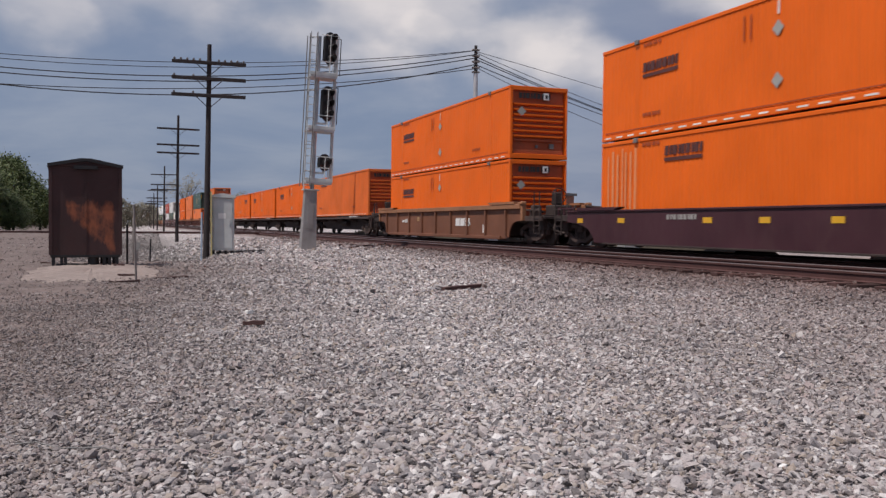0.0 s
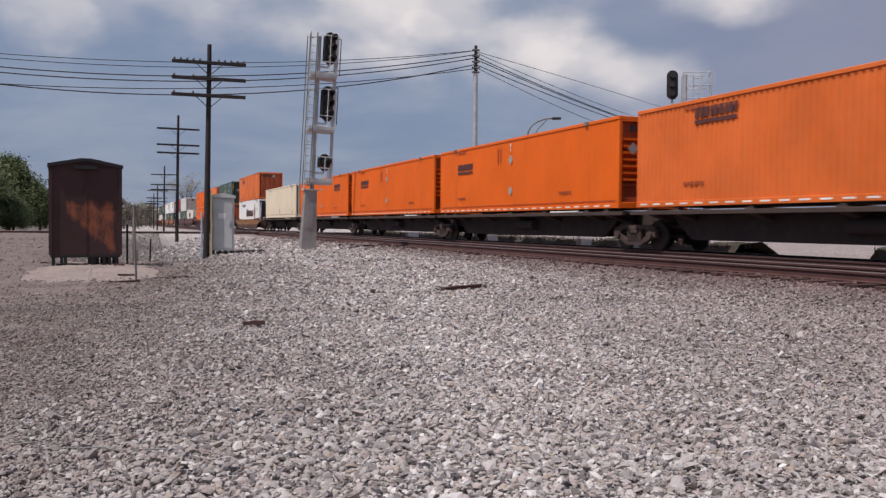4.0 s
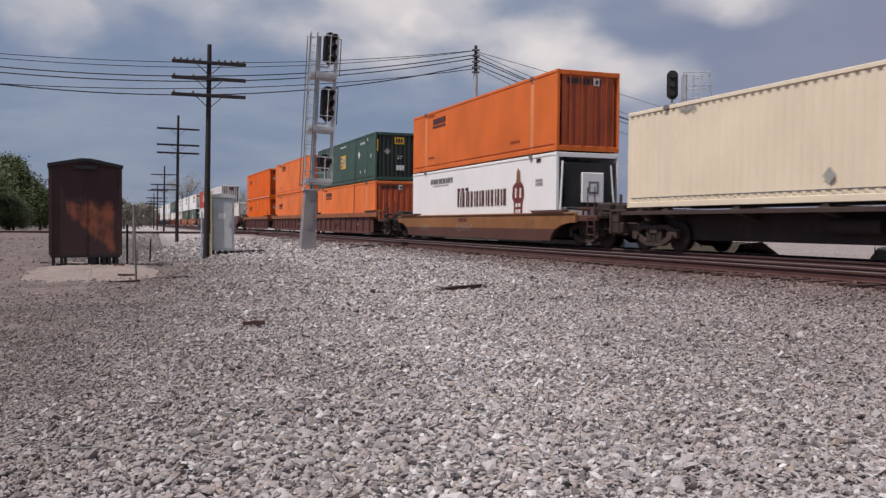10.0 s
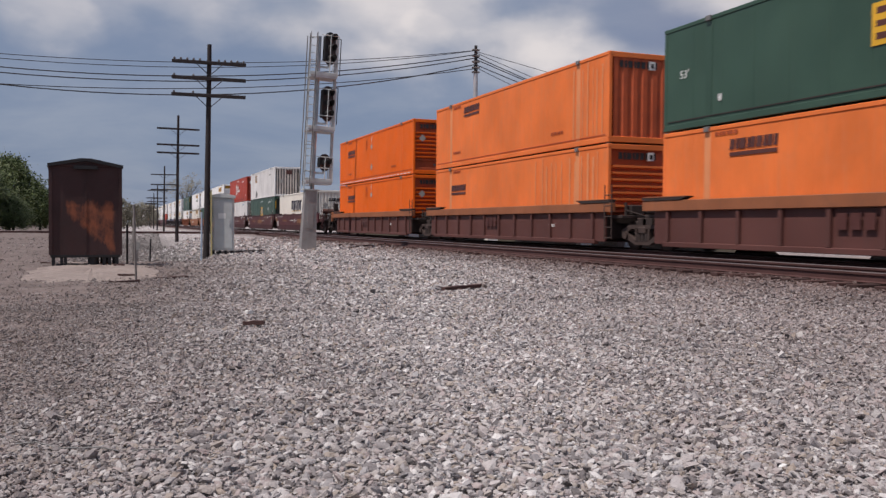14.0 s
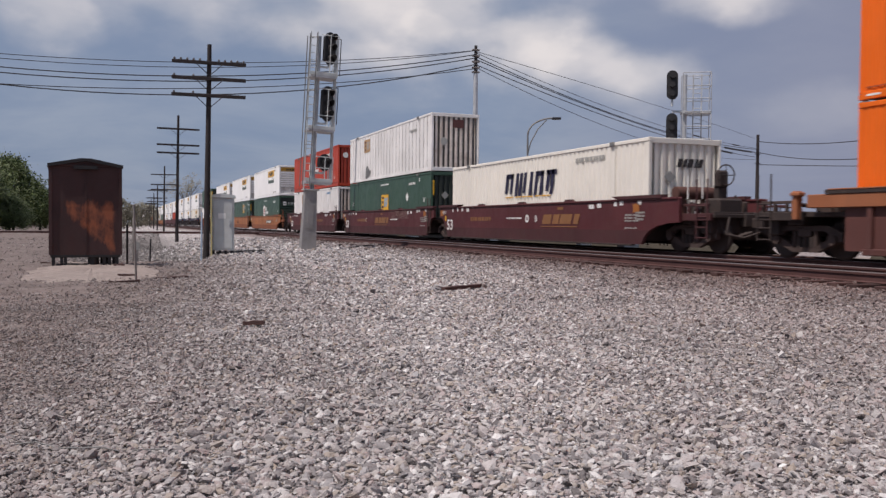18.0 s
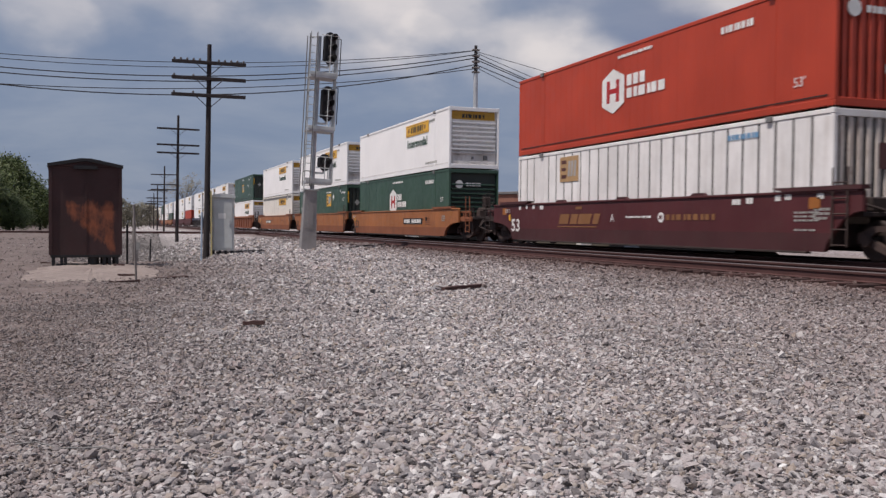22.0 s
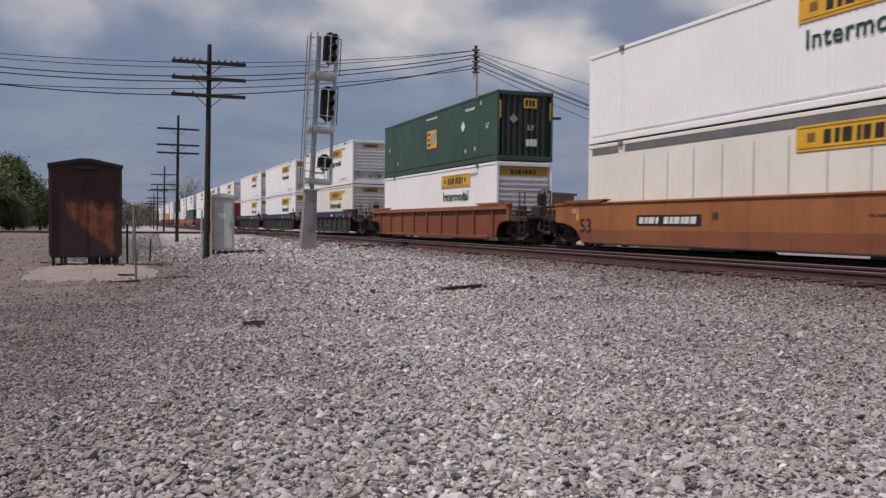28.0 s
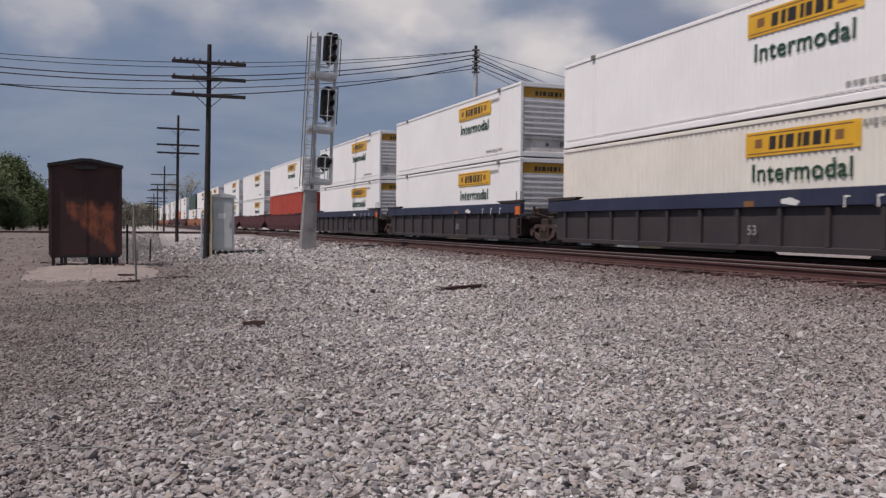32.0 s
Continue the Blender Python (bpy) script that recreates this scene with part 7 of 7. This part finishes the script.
def x_gold(name_d, number_d, letter, letter_d, stencil_d, scraped=False):
    """Gold bars of a railway name, a class letter and the usual small stencils."""
    def go(c):
        part("name_lettering", bars(4, 0, 2.75, 0, 0.34, 0.16, 0.006, 0.14), GOLD, c, "slanted gold bars of a railway name", on_car(name_d, 0.80))
        part("name_rule", Form().box(0, 2.7, 0, 0.035, 0, 0.006), GOLD, c, "", on_car(name_d + 0.1, 0.69))
        part("number_lettering", bars(9, 0, 2.25, 0, 0.16, 0.4), GOLD, c, "", on_car(number_d, 0.92))
        part("small_label", Form().box(0, 0.42, 0, 0.09, 0, 0.006), GOLD, c, "", on_car(name_d - 1.2, 1.30))
        for d, z, w in ((0.0, 1.38, 0.2), (1.0, 1.38, 0.2), (1.35, 1.36, 0.18), (2.3, 1.32, 0.26), (2.75, 1.30, 0.34), (14.3, 1.36, 0.2), (14.9, 1.36, 0.16), (15.5, 1.34, 0.16), (13.6, 1.33, 0.3)):
            part("stencil", bars(2, 0, w, 0, 0.14, 0.15), CHALK, c, "", on_car(d + w, z))
        part("stencil", bars(10, 0, 1.4, 0, 0.06, 0.3), CHALK, c, "", on_car(stencil_d, 0.99))
        if not scraped:
            part("seal", Form().lathe([(0.15, 0), (0.15, 0.006)], 14, 2), CHALK, c, "small round white seal", on_car(stencil_d - 1.85, 1.0))
            part("seal_lettering", bars(3, -0.08, 0.08, -0.06, 0.06, 0.3, 0.008), MAROON, c, "", on_car(stencil_d - 1.85, 1.0))
        for k, z in enumerate((1.06, 0.97, 0.88, 0.66)):
            part("stencil", bars(6 - k % 2, 0, 0.8 - 0.1 * (k % 2), 0, 0.045, 0.3), DIAMOND, c, "", on_car(0.9, z))
        part("lettering", cached(("c" + letter,), lambda: text_mesh(letter, 0.34, CHALK)), CHALK, c, "white letter " + letter, on_car(letter_d, 0.88))
        part("lettering", cached(("125",), lambda: text_mesh("125 T", 0.2, CHALK)), CHALK, c, "white load mark 125 T", on_car(16.95, 1.24, 1.545))
        if scraped:
            rng = random.Random(4)
            f = Form()
            for i in range(110):
                x, z, w, h = rng.uniform(0, 3.0), rng.uniform(0, 0.45), rng.uniform(0.05, 0.4), rng.uniform(0.008, 0.03)
                f.prism([(x, z), (x + w, z + 0.02), (x + w * 0.9, z + h + 0.02), (x + w * 0.1, z + h)], 2, 0, 0.003 + 0.0001 * i)
            tagged(part("scrape_marks", f, SCUFF, c, "pale scraped paint", on_car(6.1, 1.02, 1.533)), kind="stuff")
        end_labels(c, 0.45, 17.2)
    return go


def x_yellow(c):
    for d in (1.2, 3.7, 6.1, 8.4, 10.6, 14.85, 17.4):
        part("yellow_tape", cached(("yt",), lambda: Form().box(0, 0.38, 0, 0.15, 0, 0.006).mesh("yellow_tape", YELLOW)), YELLOW, c, "yellow reflective label", on_car(d, 0.84))
    part("stencil", bars(9, 0, 1.4, 0, 0.14, 0.35), DIAMOND, c, "", on_car(12.25, 0.94))


def x_plate(c, d0=6.26):
    b = part("number_board", Form().box(0, 3.12, 0, 0.31, 0, 0.006), BLACK, c, "black number board", on_car(d0, 0.76))
    part("number_lettering", bars(4, 0.14, 1.15, 0.06, 0.25, 0.22, 0.01, 0.04), CHALK, b)
    part("number_lettering", bars(6, 1.4, 2.95, 0.06, 0.25, 0.22, 0.01, 0.04), CHALK, b)
    part("stencil", bars(2, 0, 0.25, 0, 0.2, 0.4), INK, c, "", on_car(d0 - 3.6, 0.92))
    part("stencil", bars(8, 0, 1.3, 0, 0.05, 0.3), INK_BROWN, c, "", on_car(4.2, 0.98))
    for z in (0.75, 0.85, 0.95, 1.05):
        part("stencil", bars(3, 0, 0.6, 0, 0.02, 0.1), INK_BROWN, c, "", on_car(2.6, z))
    part("lettering", cached(("125",), lambda: None), CHALK, c, "white load mark 125 T", on_car(16.95, 1.16, 1.545))
    end_labels(c, -0.75, 17.2)


def x_plate_back(c):
    x_plate(c, 12.93)


def x_initials(c):
    part("name_lettering", bars(3, 0, 1.15, 0, 0.36, 0.25, 0.006), INK_BROWN, c, "faded brown bars of a company name", on_car(9.4, 0.7, 1.535))
    part("stencil", bars(4, 0, 0.5, 0, 0.10, 0.3), CHALK, c, "", on_car(3.8, 0.7, 1.47))


def x_white_initials(c):
    part("name_lettering", bars(3, 0, 1.75, 0, 0.34, 0.12, 0.006, 0.03), CHALK, c, "white bars of a company name", on_car(5.5, 0.70, 1.47))
    part("small_plate", Form().box(0, 0.3, 0, 0.34, 0, 0.006), CHALK, c, "small white plate", on_car(2.3, 0.42, 1.47))
    part("stencil", bars(4, 0, 0.6, 0, 0.12, 0.3), CHALK, c, "", on_car(4.3, 0.75, 1.47))
    part("stencil", bars(5, 0, 0.8, 0, 0.12, 0.3), CHALK, c, "", on_car(13.6, 0.86, 1.47))
    part("stencil", bars(3, 0, 0.4, 0, 0.2, 0.3), CHALK, c, "", on_car(13.0, 0.84, 1.47))
    part("stencil", bars(3, 0, 0.35, 0, 0.2, 0.25), FADED_SIGN, c, "", on_car(11.0, 0.92, 1.47))


def x_graffiti(c):
    for d, z, n, w in ((14.4, 0.45, 5, 1.5), (9.3, 0.45, 7, 2.0)):
        f = Form()
        rng = random.Random(int(d * 10))
        for i in range(n):
            a = i * w / n
            f.path([(a, 0.05 * rng.random(), 0), (a + rng.uniform(0, 0.15), 0.30 + 0.1 * rng.random(), 0), (a + rng.uniform(0.08, 0.2), rng.uniform(0.05, 0.2), 0), (a + w / n * 0.8, rng.uniform(0, 0.35), 0)], 0.008, 4)
        part("scribble", f, DIAMOND, c, "pale chalk scribble", on_car(d, z, 1.53))
    part("stencil", bars(5, 0, 1.0, 0, 0.14, 0.3), INK_BROWN, c, "", on_car(9.0, 0.9))


def x_blue(c):
    for d in (1.0, 1.9, 2.8):
        part("white_bracket", Form().box(0, 0.16, 0.22, 0.26, 0, 0.006).box(0, 0.04, 0, 0.22, 0, 0.006), CHALK, c, "", on_car(d + 0.3, 1.18, 1.585))
    part("orange_label", Form().box(0, 0.42, 0, 0.32, 0, 0.006), ORANGE_FADED, c, "orange label plate", on_car(-0.2, 1.16, 1.585))
    part("gold_label", Form().box(0, 0.36, 0, 0.14, 0, 0.006), GOLD, c, "", on_car(6.3, 1.24, 1.585))
    part("arrow_mark", Form().prism([(0, 0.06), (0.5, 0), (0.6, 0.1), (0.3, 0.2), (0, 0.16)], 2, 0, 0.006), CHALK, c, "", on_car(5.0, 1.24, 1.585))
    part("lettering", cached(("c53w",), lambda: text_mesh("53", 0.34, DIAMOND)), DIAMOND, c, "pale length mark 53", on_car(6.2, 0.55, 1.565))


def spine_car(paint, label, front, back):
    """Spine car: low centre sill with outriggers carrying one container."""
    c = thing("spine_car", label, "freight car", "cars of the train")
    part("centre_sill", Form().box(-0.36, 0.36, -HL - 0.5, HL + 0.5, 0.62, 1.12, 0.03), GRIME, c)
    for q in (-7.4, -6.1, -3.0, 0.0, 3.0, 6.1, 7.4):
        part("outrigger", Form().prism([(-1.33, 1.10), (-0.36, 0.80), (0.36, 0.80), (1.33, 1.10), (1.33, 1.24), (-1.33, 1.24)], 1, q - 0.16, q + 0.16), paint, c)
        for s in (-1, 1):
            part("pedestal", Form().box(s * 1.2 - 0.1, s * 1.2 + 0.1, q - 0.1, q + 0.1, 1.24, 1.28, 0.01), GRIME, c)
    for s in (-1, 1):
        part("side_rail", Form().box(s * 1.30 - 0.05, s * 1.30 + 0.05, -HL - 0.3, HL + 0.3, 1.08, 1.20, 0.012), paint, c)
        part("walkway", Form().box(s * 0.95 - 0.25, s * 0.95 + 0.25, -HL - 0.2, HL + 0.2, 1.15, 1.18), paint, c)
    # dark plates added to fill the black shade below the deck
    for s in (-1, 1):
        part("side_sill", Form().prism([(-HL + 1.9, 0.36), (HL - 1.9, 0.36), (HL - 0.9, 1.08), (-HL + 0.9, 1.08)], 0, s * 0.62 - 0.03, s * 0.62 + 0.03), GRIME, c)
    part("brake_tank", Form().tube((-0.75, -1.2, 0.78), (-0.75, 0.3, 0.78), 0.2, 12), GRIME, c)
    part("brake_pipe", Form().tube((-0.55, -HL, 0.72), (-0.55, HL, 0.72), 0.03, 6), GRIME, c)
    part("stencil", bars(6, 0, 1.4, 0, 0.14, 0.3), CHALK, c, "", pose(-0.365, 1.0, 0.82) @ NEAR)
    part("pale_strip", Form().box(-1.36, -1.30, -5.6, -3.6, 1.205, 1.255, 0.004), CHALK, c, "pale strip along the deck edge")
    for e, how in ((-1, front), (1, back)):
        if how == "end":
            a = e * (HL + 0.9)
            part("end_sill", Form().box(-1.3, 1.3, min(a, a - e * 0.3), max(a, a - e * 0.3), 0.85, 1.16, 0.02), paint, c)
            part("coupler", Form().box(-0.12, 0.12, min(a, a + e * 0.5), max(a, a + e * 0.5), 0.70, 0.98, 0.03), GRIME, c)
            part("low_rail", Form().box(-1.36, -1.29, min(a, a - e * 0.9), max(a, a - e * 0.9), 1.2, 1.26, 0.01).box(-1.36, -1.29, a - 0.04, a + 0.04, 0.5, 1.26, 0.01).box(-1.36, -1.29, a - e * 0.45 - 0.03, a - e * 0.45 + 0.03, 0.5, 1.2, 0.01), paint, c)
            part("valve_box", Form().box(-1.2, -0.5, min(a, a - e * 0.5), max(a, a - e * 0.5), 1.14, 1.45, 0.05), GRIME, c)
            part("brake_cylinder", Form().box(-0.3, 0.4, min(a, a - e * 0.6), max(a, a - e * 0.6), 1.14, 1.6, 0.06), GRIME, c)
            part("brake_rod", Form().tube((-1.1, a - e * 0.2, 1.1), (-1.1, a - e * 0.2, 1.75), 0.05, 8), TRUCK, c)
            part("brake_pipe", Form().tube((-1.2, a - e * 0.3, 1.4), (0.8, a - e * 0.1, 1.3), 0.06, 8), GRIME, c)
            part("tool_box", Form().box(-1.3, -0.7, min(a, a - e * 0.6), max(a, a - e * 0.6), 0.5, 0.86, 0.04), GRIME, c)
            brake_wheel(c, e, 0.55, 2.0)
            truck(c, e * (HL - 1.1))
        elif e == -1:
            truck(c, -(HL + 0.55))
    return c


# ---------------------------------------------------------------- the train, front to back
V0, ACC = 11.579, -0.00656
TRAIN = []
LOW, HIGH, DECK = 0.49, 3.47, 1.31


def travelled(t):
    return V0 * t + 0.5 * ACC * (t - 16) ** 2


def place(ob, s, z):
    TRAIN.append((ob, s, z))
    return ob


def unit(s_near, car, low=None, high=None, single=None):
    mid = s_near + HL
    place(car, mid, 0.0)
    if low: place(low, mid, LOW)
    if high:
        place(high, mid, HIGH)
        if low:
            lock = cached(("lock",), lambda: Form().box(-0.07, 0.07, -0.08, 0.08, LOW + CH - HIGH - 0.004, -0.03, 0.01).mesh("twist_lock", STEEL_POST))
            for x in (-HW + 0.08, HW - 0.08):
                for y in (-HL + 0.1, -HL + 2.03, HL - 2.03, HL - 0.1):
                    part("twist_lock", lock, STEEL_POST, high, at=pose(x, y, 0))
    if single: place(single, mid, DECK)


O_DEC = (d_orange(), d_orange_end)
O_LOW = (d_orange(13.93, 1.74, 1), d_orange_end)
J_DEC = (d_band, d_band_end)
J2_DEC = (d_band, d_small_band_end)
JP_DEC = (d_band_plain, d_band_end)
G_DEC = (d_square(), d_square_end)

# leading pair on a dark plum well car, then the brown car
unit(8.16, well_car("smooth", MAROON_DARK, "dark plum well car with yellow labels", "end", "end", 1.24, low=MAROON_DARK, extras=(x_yellow,)), container(S_ORANGE_LOW, (d_orange(12.75, 2.16, 0), d_faded(14.3, 16.0, 7), d_orange_end)), container(S_ORANGE, O_DEC))
unit(31.6, well_car("ribbed", BROWN, "weathered brown ribbed well car", "end", "end", 1.57, BROWN_EDGE, wheel_rim=True, extras=(x_white_initials,)), container(S_ORANGE_LOW, O_LOW), container(S_ORANGE, O_DEC))
# five spine units with single containers
for i, s in enumerate((52.75, 70.05, 87.25, 104.6)):
    unit(s, spine_car(TRUCK, "dirty brown spine car unit under a container", "end" if i == 0 else "joint", "joint"), single=container(S_ORANGE, (d_orange(4.0, 1.84, 2, False), d_orange_end) if i == 3 else O_DEC) if i else container(S_ORANGE_RIB, (d_orange(13.44, 2.26, 0), d_orange_end)))
unit(123.1, spine_car(TRUCK, "dirty brown spine car unit under a container", "joint", "end"), single=container(S_CREAM, (d_cream,)))
# ochre well car with the refrigerated container
unit(144.1, well_car("smooth", OCHRE, "ochre and brown well car with chalk scribbles", "end", "end", 1.20, low=BROWN_LOW, extras=(x_graffiti,)), container(S_REEFER, (d_oldenglish,)), container(Style(ORANGE_FADED, ORANGE_END, "wide", "doors", label="orange fifty-three foot container with barred end doors"), (d_orange(13.2, 2.10, 0), d_orange_end)))
# three ribbed red-brown units
unit(167.65, well_car("ribbed", RUSTRED, "red-brown ribbed well car with orange top sill", "end", "joint", 1.48, SILL, (x_initials,)), container(S_ORANGE2, (d_orange(13.3, 2.10, 0), d_orange_end)), container(S_GREEN, G_DEC))
unit(186.95, well_car("ribbed", RUSTRED, "red-brown ribbed well car with orange top sill", "joint", "joint", 1.48, SILL, (x_initials,)), container(S_ORANGE3, (d_orange(14.1, 1.68, 0), d_faded(0.5, 5.5, 12), d_orange_end)), container(S_ORANGE2, (d_orange(12.6, 2.20, 0), d_faded(0.4, 2.6, 7), d_orange_end)))
unit(206.8, well_car("ribbed", RUSTRED, "red-brown ribbed well car with orange top sill", "joint", "end", 1.48, SILL, (x_initials,)), container(S_ORANGE_LOW, O_LOW), container(S_ORANGE, O_DEC))
# three maroon units
unit(230.95, well_car("smooth", MAROON, "maroon smooth-sided well car with gold bars", "end", "joint", 1.56, low=MAROON_LOW, extras=(x_gold(6.5, 13.4, "B", 7.1, 9.6), x_53(CHALK)), wheel_rim=2), container(S_SPEED, (d_speed,)))
unit(250.25, well_car("smooth", MAROON, "maroon smooth-sided well car with gold bars", "joint", "joint", 1.56, low=MAROON_LOW, extras=(x_gold(9.36, 13.4, "C", 11.4, 6.2, True), x_53(CHALK))), container(S_GREEN, G_DEC), container(S_GROOVED, (d_brown_sign,)))
unit(269.95, well_car("smooth", MAROON, "maroon smooth-sided well car with gold bars", "joint", "end", 1.56, low=MAROON_LOW, extras=(x_gold(12.4, 5.95, "A", 8.96, 8.05), x_53(CHALK))), container(S_GROOVED, (d_square_low,)), container(S_RED, (d_hex(INK_RED, RED, 9.95, 0.86, 1.42, 1.32, 6.35), d_hex_end)))
# three orange-tan units
unit(293.95, well_car("smooth", TAN, "orange-tan smooth-sided well car with black number board", "end", "joint", 1.50, low=TAN_LOW, extras=(x_plate, x_53(INK)), wheel_rim=True), container(S_GREENH, (d_hex(INK_RED, GREEN, 9.57, 0.82, 1.42, 1.3, 6.5), d_hex_end)), container(S_WHITE, J_DEC))
unit(313.7, well_car("smooth", TAN, "orange-tan smooth-sided well car with faded bars", "joint", "joint", 1.50, low=TAN_LOW, extras=(x_initials, x_53(INK))), container(S_GREEN, (d_square(6.0, 1.55, 1.15, 1.87, 1.47, 2.2), d_square_end)), container(S_WHITE, J_DEC))
unit(333.6, well_car("smooth", TAN, "orange-tan smooth-sided well car with black number board", "joint", "end", 1.50, low=TAN_LOW, extras=(x_plate_back, x_53(INK))), container(S_IVORY, JP_DEC), container(S_WHITE, J_DEC))
# single ribbed car, then three charcoal units
unit(357.45, well_car("ribbed", RUST_ORANGE, "rust-orange ribbed well car", "end", "end", 1.57, SILL, wheel_rim=True), container(S_WHITE, J_DEC), container(S_GREEN, G_DEC))
unit(381.3, well_car("ribbed", CHARCOAL, "charcoal ribbed well car with navy top sill", "end", "joint", 1.62, NAVY, (x_blue,), True), container(S_IVORY_RIB, J2_DEC), container(S_WHITE, J2_DEC))
unit(401.15, well_car("ribbed", CHARCOAL, "charcoal ribbed well car with navy top sill", "joint", "joint", 1.62, NAVY, (x_blue,)), container(S_WHITE, J_DEC), container(S_WHITE, J_DEC))
LAST = well_car("ribbed", CHARCOAL, "charcoal ribbed well car with navy top sill", "joint", "end", 1.62, NAVY, (x_blue,))
unit(420.8, LAST, container(S_WHITE, J_DEC), container(S_WHITE, J_DEC))

# the rest of the train, never near
FAR_CAR = {"r": well_car("smooth", MAROON, "maroon smooth-sided well car", "end", "end", 1.56, low=MAROON_LOW), "t": well_car("smooth", TAN, "orange-tan smooth-sided well car", "end", "end", 1.50, low=TAN_LOW)}
FAR_BOX = {"w": container(S_WHITE, (d_band,), False), "r": container(S_RED, (), False), "g": container(S_GREEN, (), False), "o": container(S_ORANGE3, (), False), "p": container(S_GROOVED, (), False)}
USED = set()


def again(proto, key):
    if key not in USED:
        USED.add(key)
        return proto
    return copy_thing(proto, Matrix())


s = 444.2
for k, (ck, lo, hi) in enumerate((("r", "r", "w"), ("r", "w", "w"), ("r", "w", "w"), ("t", "g", "w"), ("t", "w", "w"), ("t", "w", "g"), ("r", "w", "w"), ("r", "o", "w"), ("r", "w", "w"), ("t", "w", "w"), ("t", "g", "w"), ("t", "w", "w"), ("r", "p", "w"), ("r", "w", "w"), ("r", "w", "g"), ("t", "w", "w"))):
    unit(s, again(FAR_CAR[ck], "c" + ck), again(FAR_BOX[lo], "b" + lo), again(FAR_BOX[hi], "b" + hi))
    s += 23.9 if k % 3 == 2 else 20.3
for key, ob in list(FAR_CAR.items()):
    if "c" + key not in USED: bpy.data.objects.remove(ob)
for key, ob in list(FAR_BOX.items()):
    if "b" + key not in USED: bpy.data.objects.remove(ob)


def motions():
    """The train rolls past at some 42 km/h."""
    for ob, s0, z in TRAIN:
        walk(ob, [(t, pose(FAR_TRACK, s0 - travelled(t), RAIL_Z + z)) for t in (0, 4, 8, 12, 16, 20, 24, 28, 32)])
    # wheels turn at rolling speed: one pair is keyed, the others take over its action
    keyed = {}
    for ob in list(bpy.data.objects):
        if ob.name.split(".")[0] != "wheelset":
            continue
        y = round(ob.location.y, 2)
        if y not in keyed:
            walk(ob, [(k / FPS, pose(0, y, 0.46) @ Matrix.Rotation(travelled(k / FPS) / 0.46, 4, "X")) for k in range(32 * FPS + 1)])
            keyed[y] = ob
        else:
            ob.rotation_mode = "QUATERNION"
            src = keyed[y].animation_data
            ad = ob.animation_data_create()
            ad.action = src.action
            ad.action_slot = src.action_slot


motions()
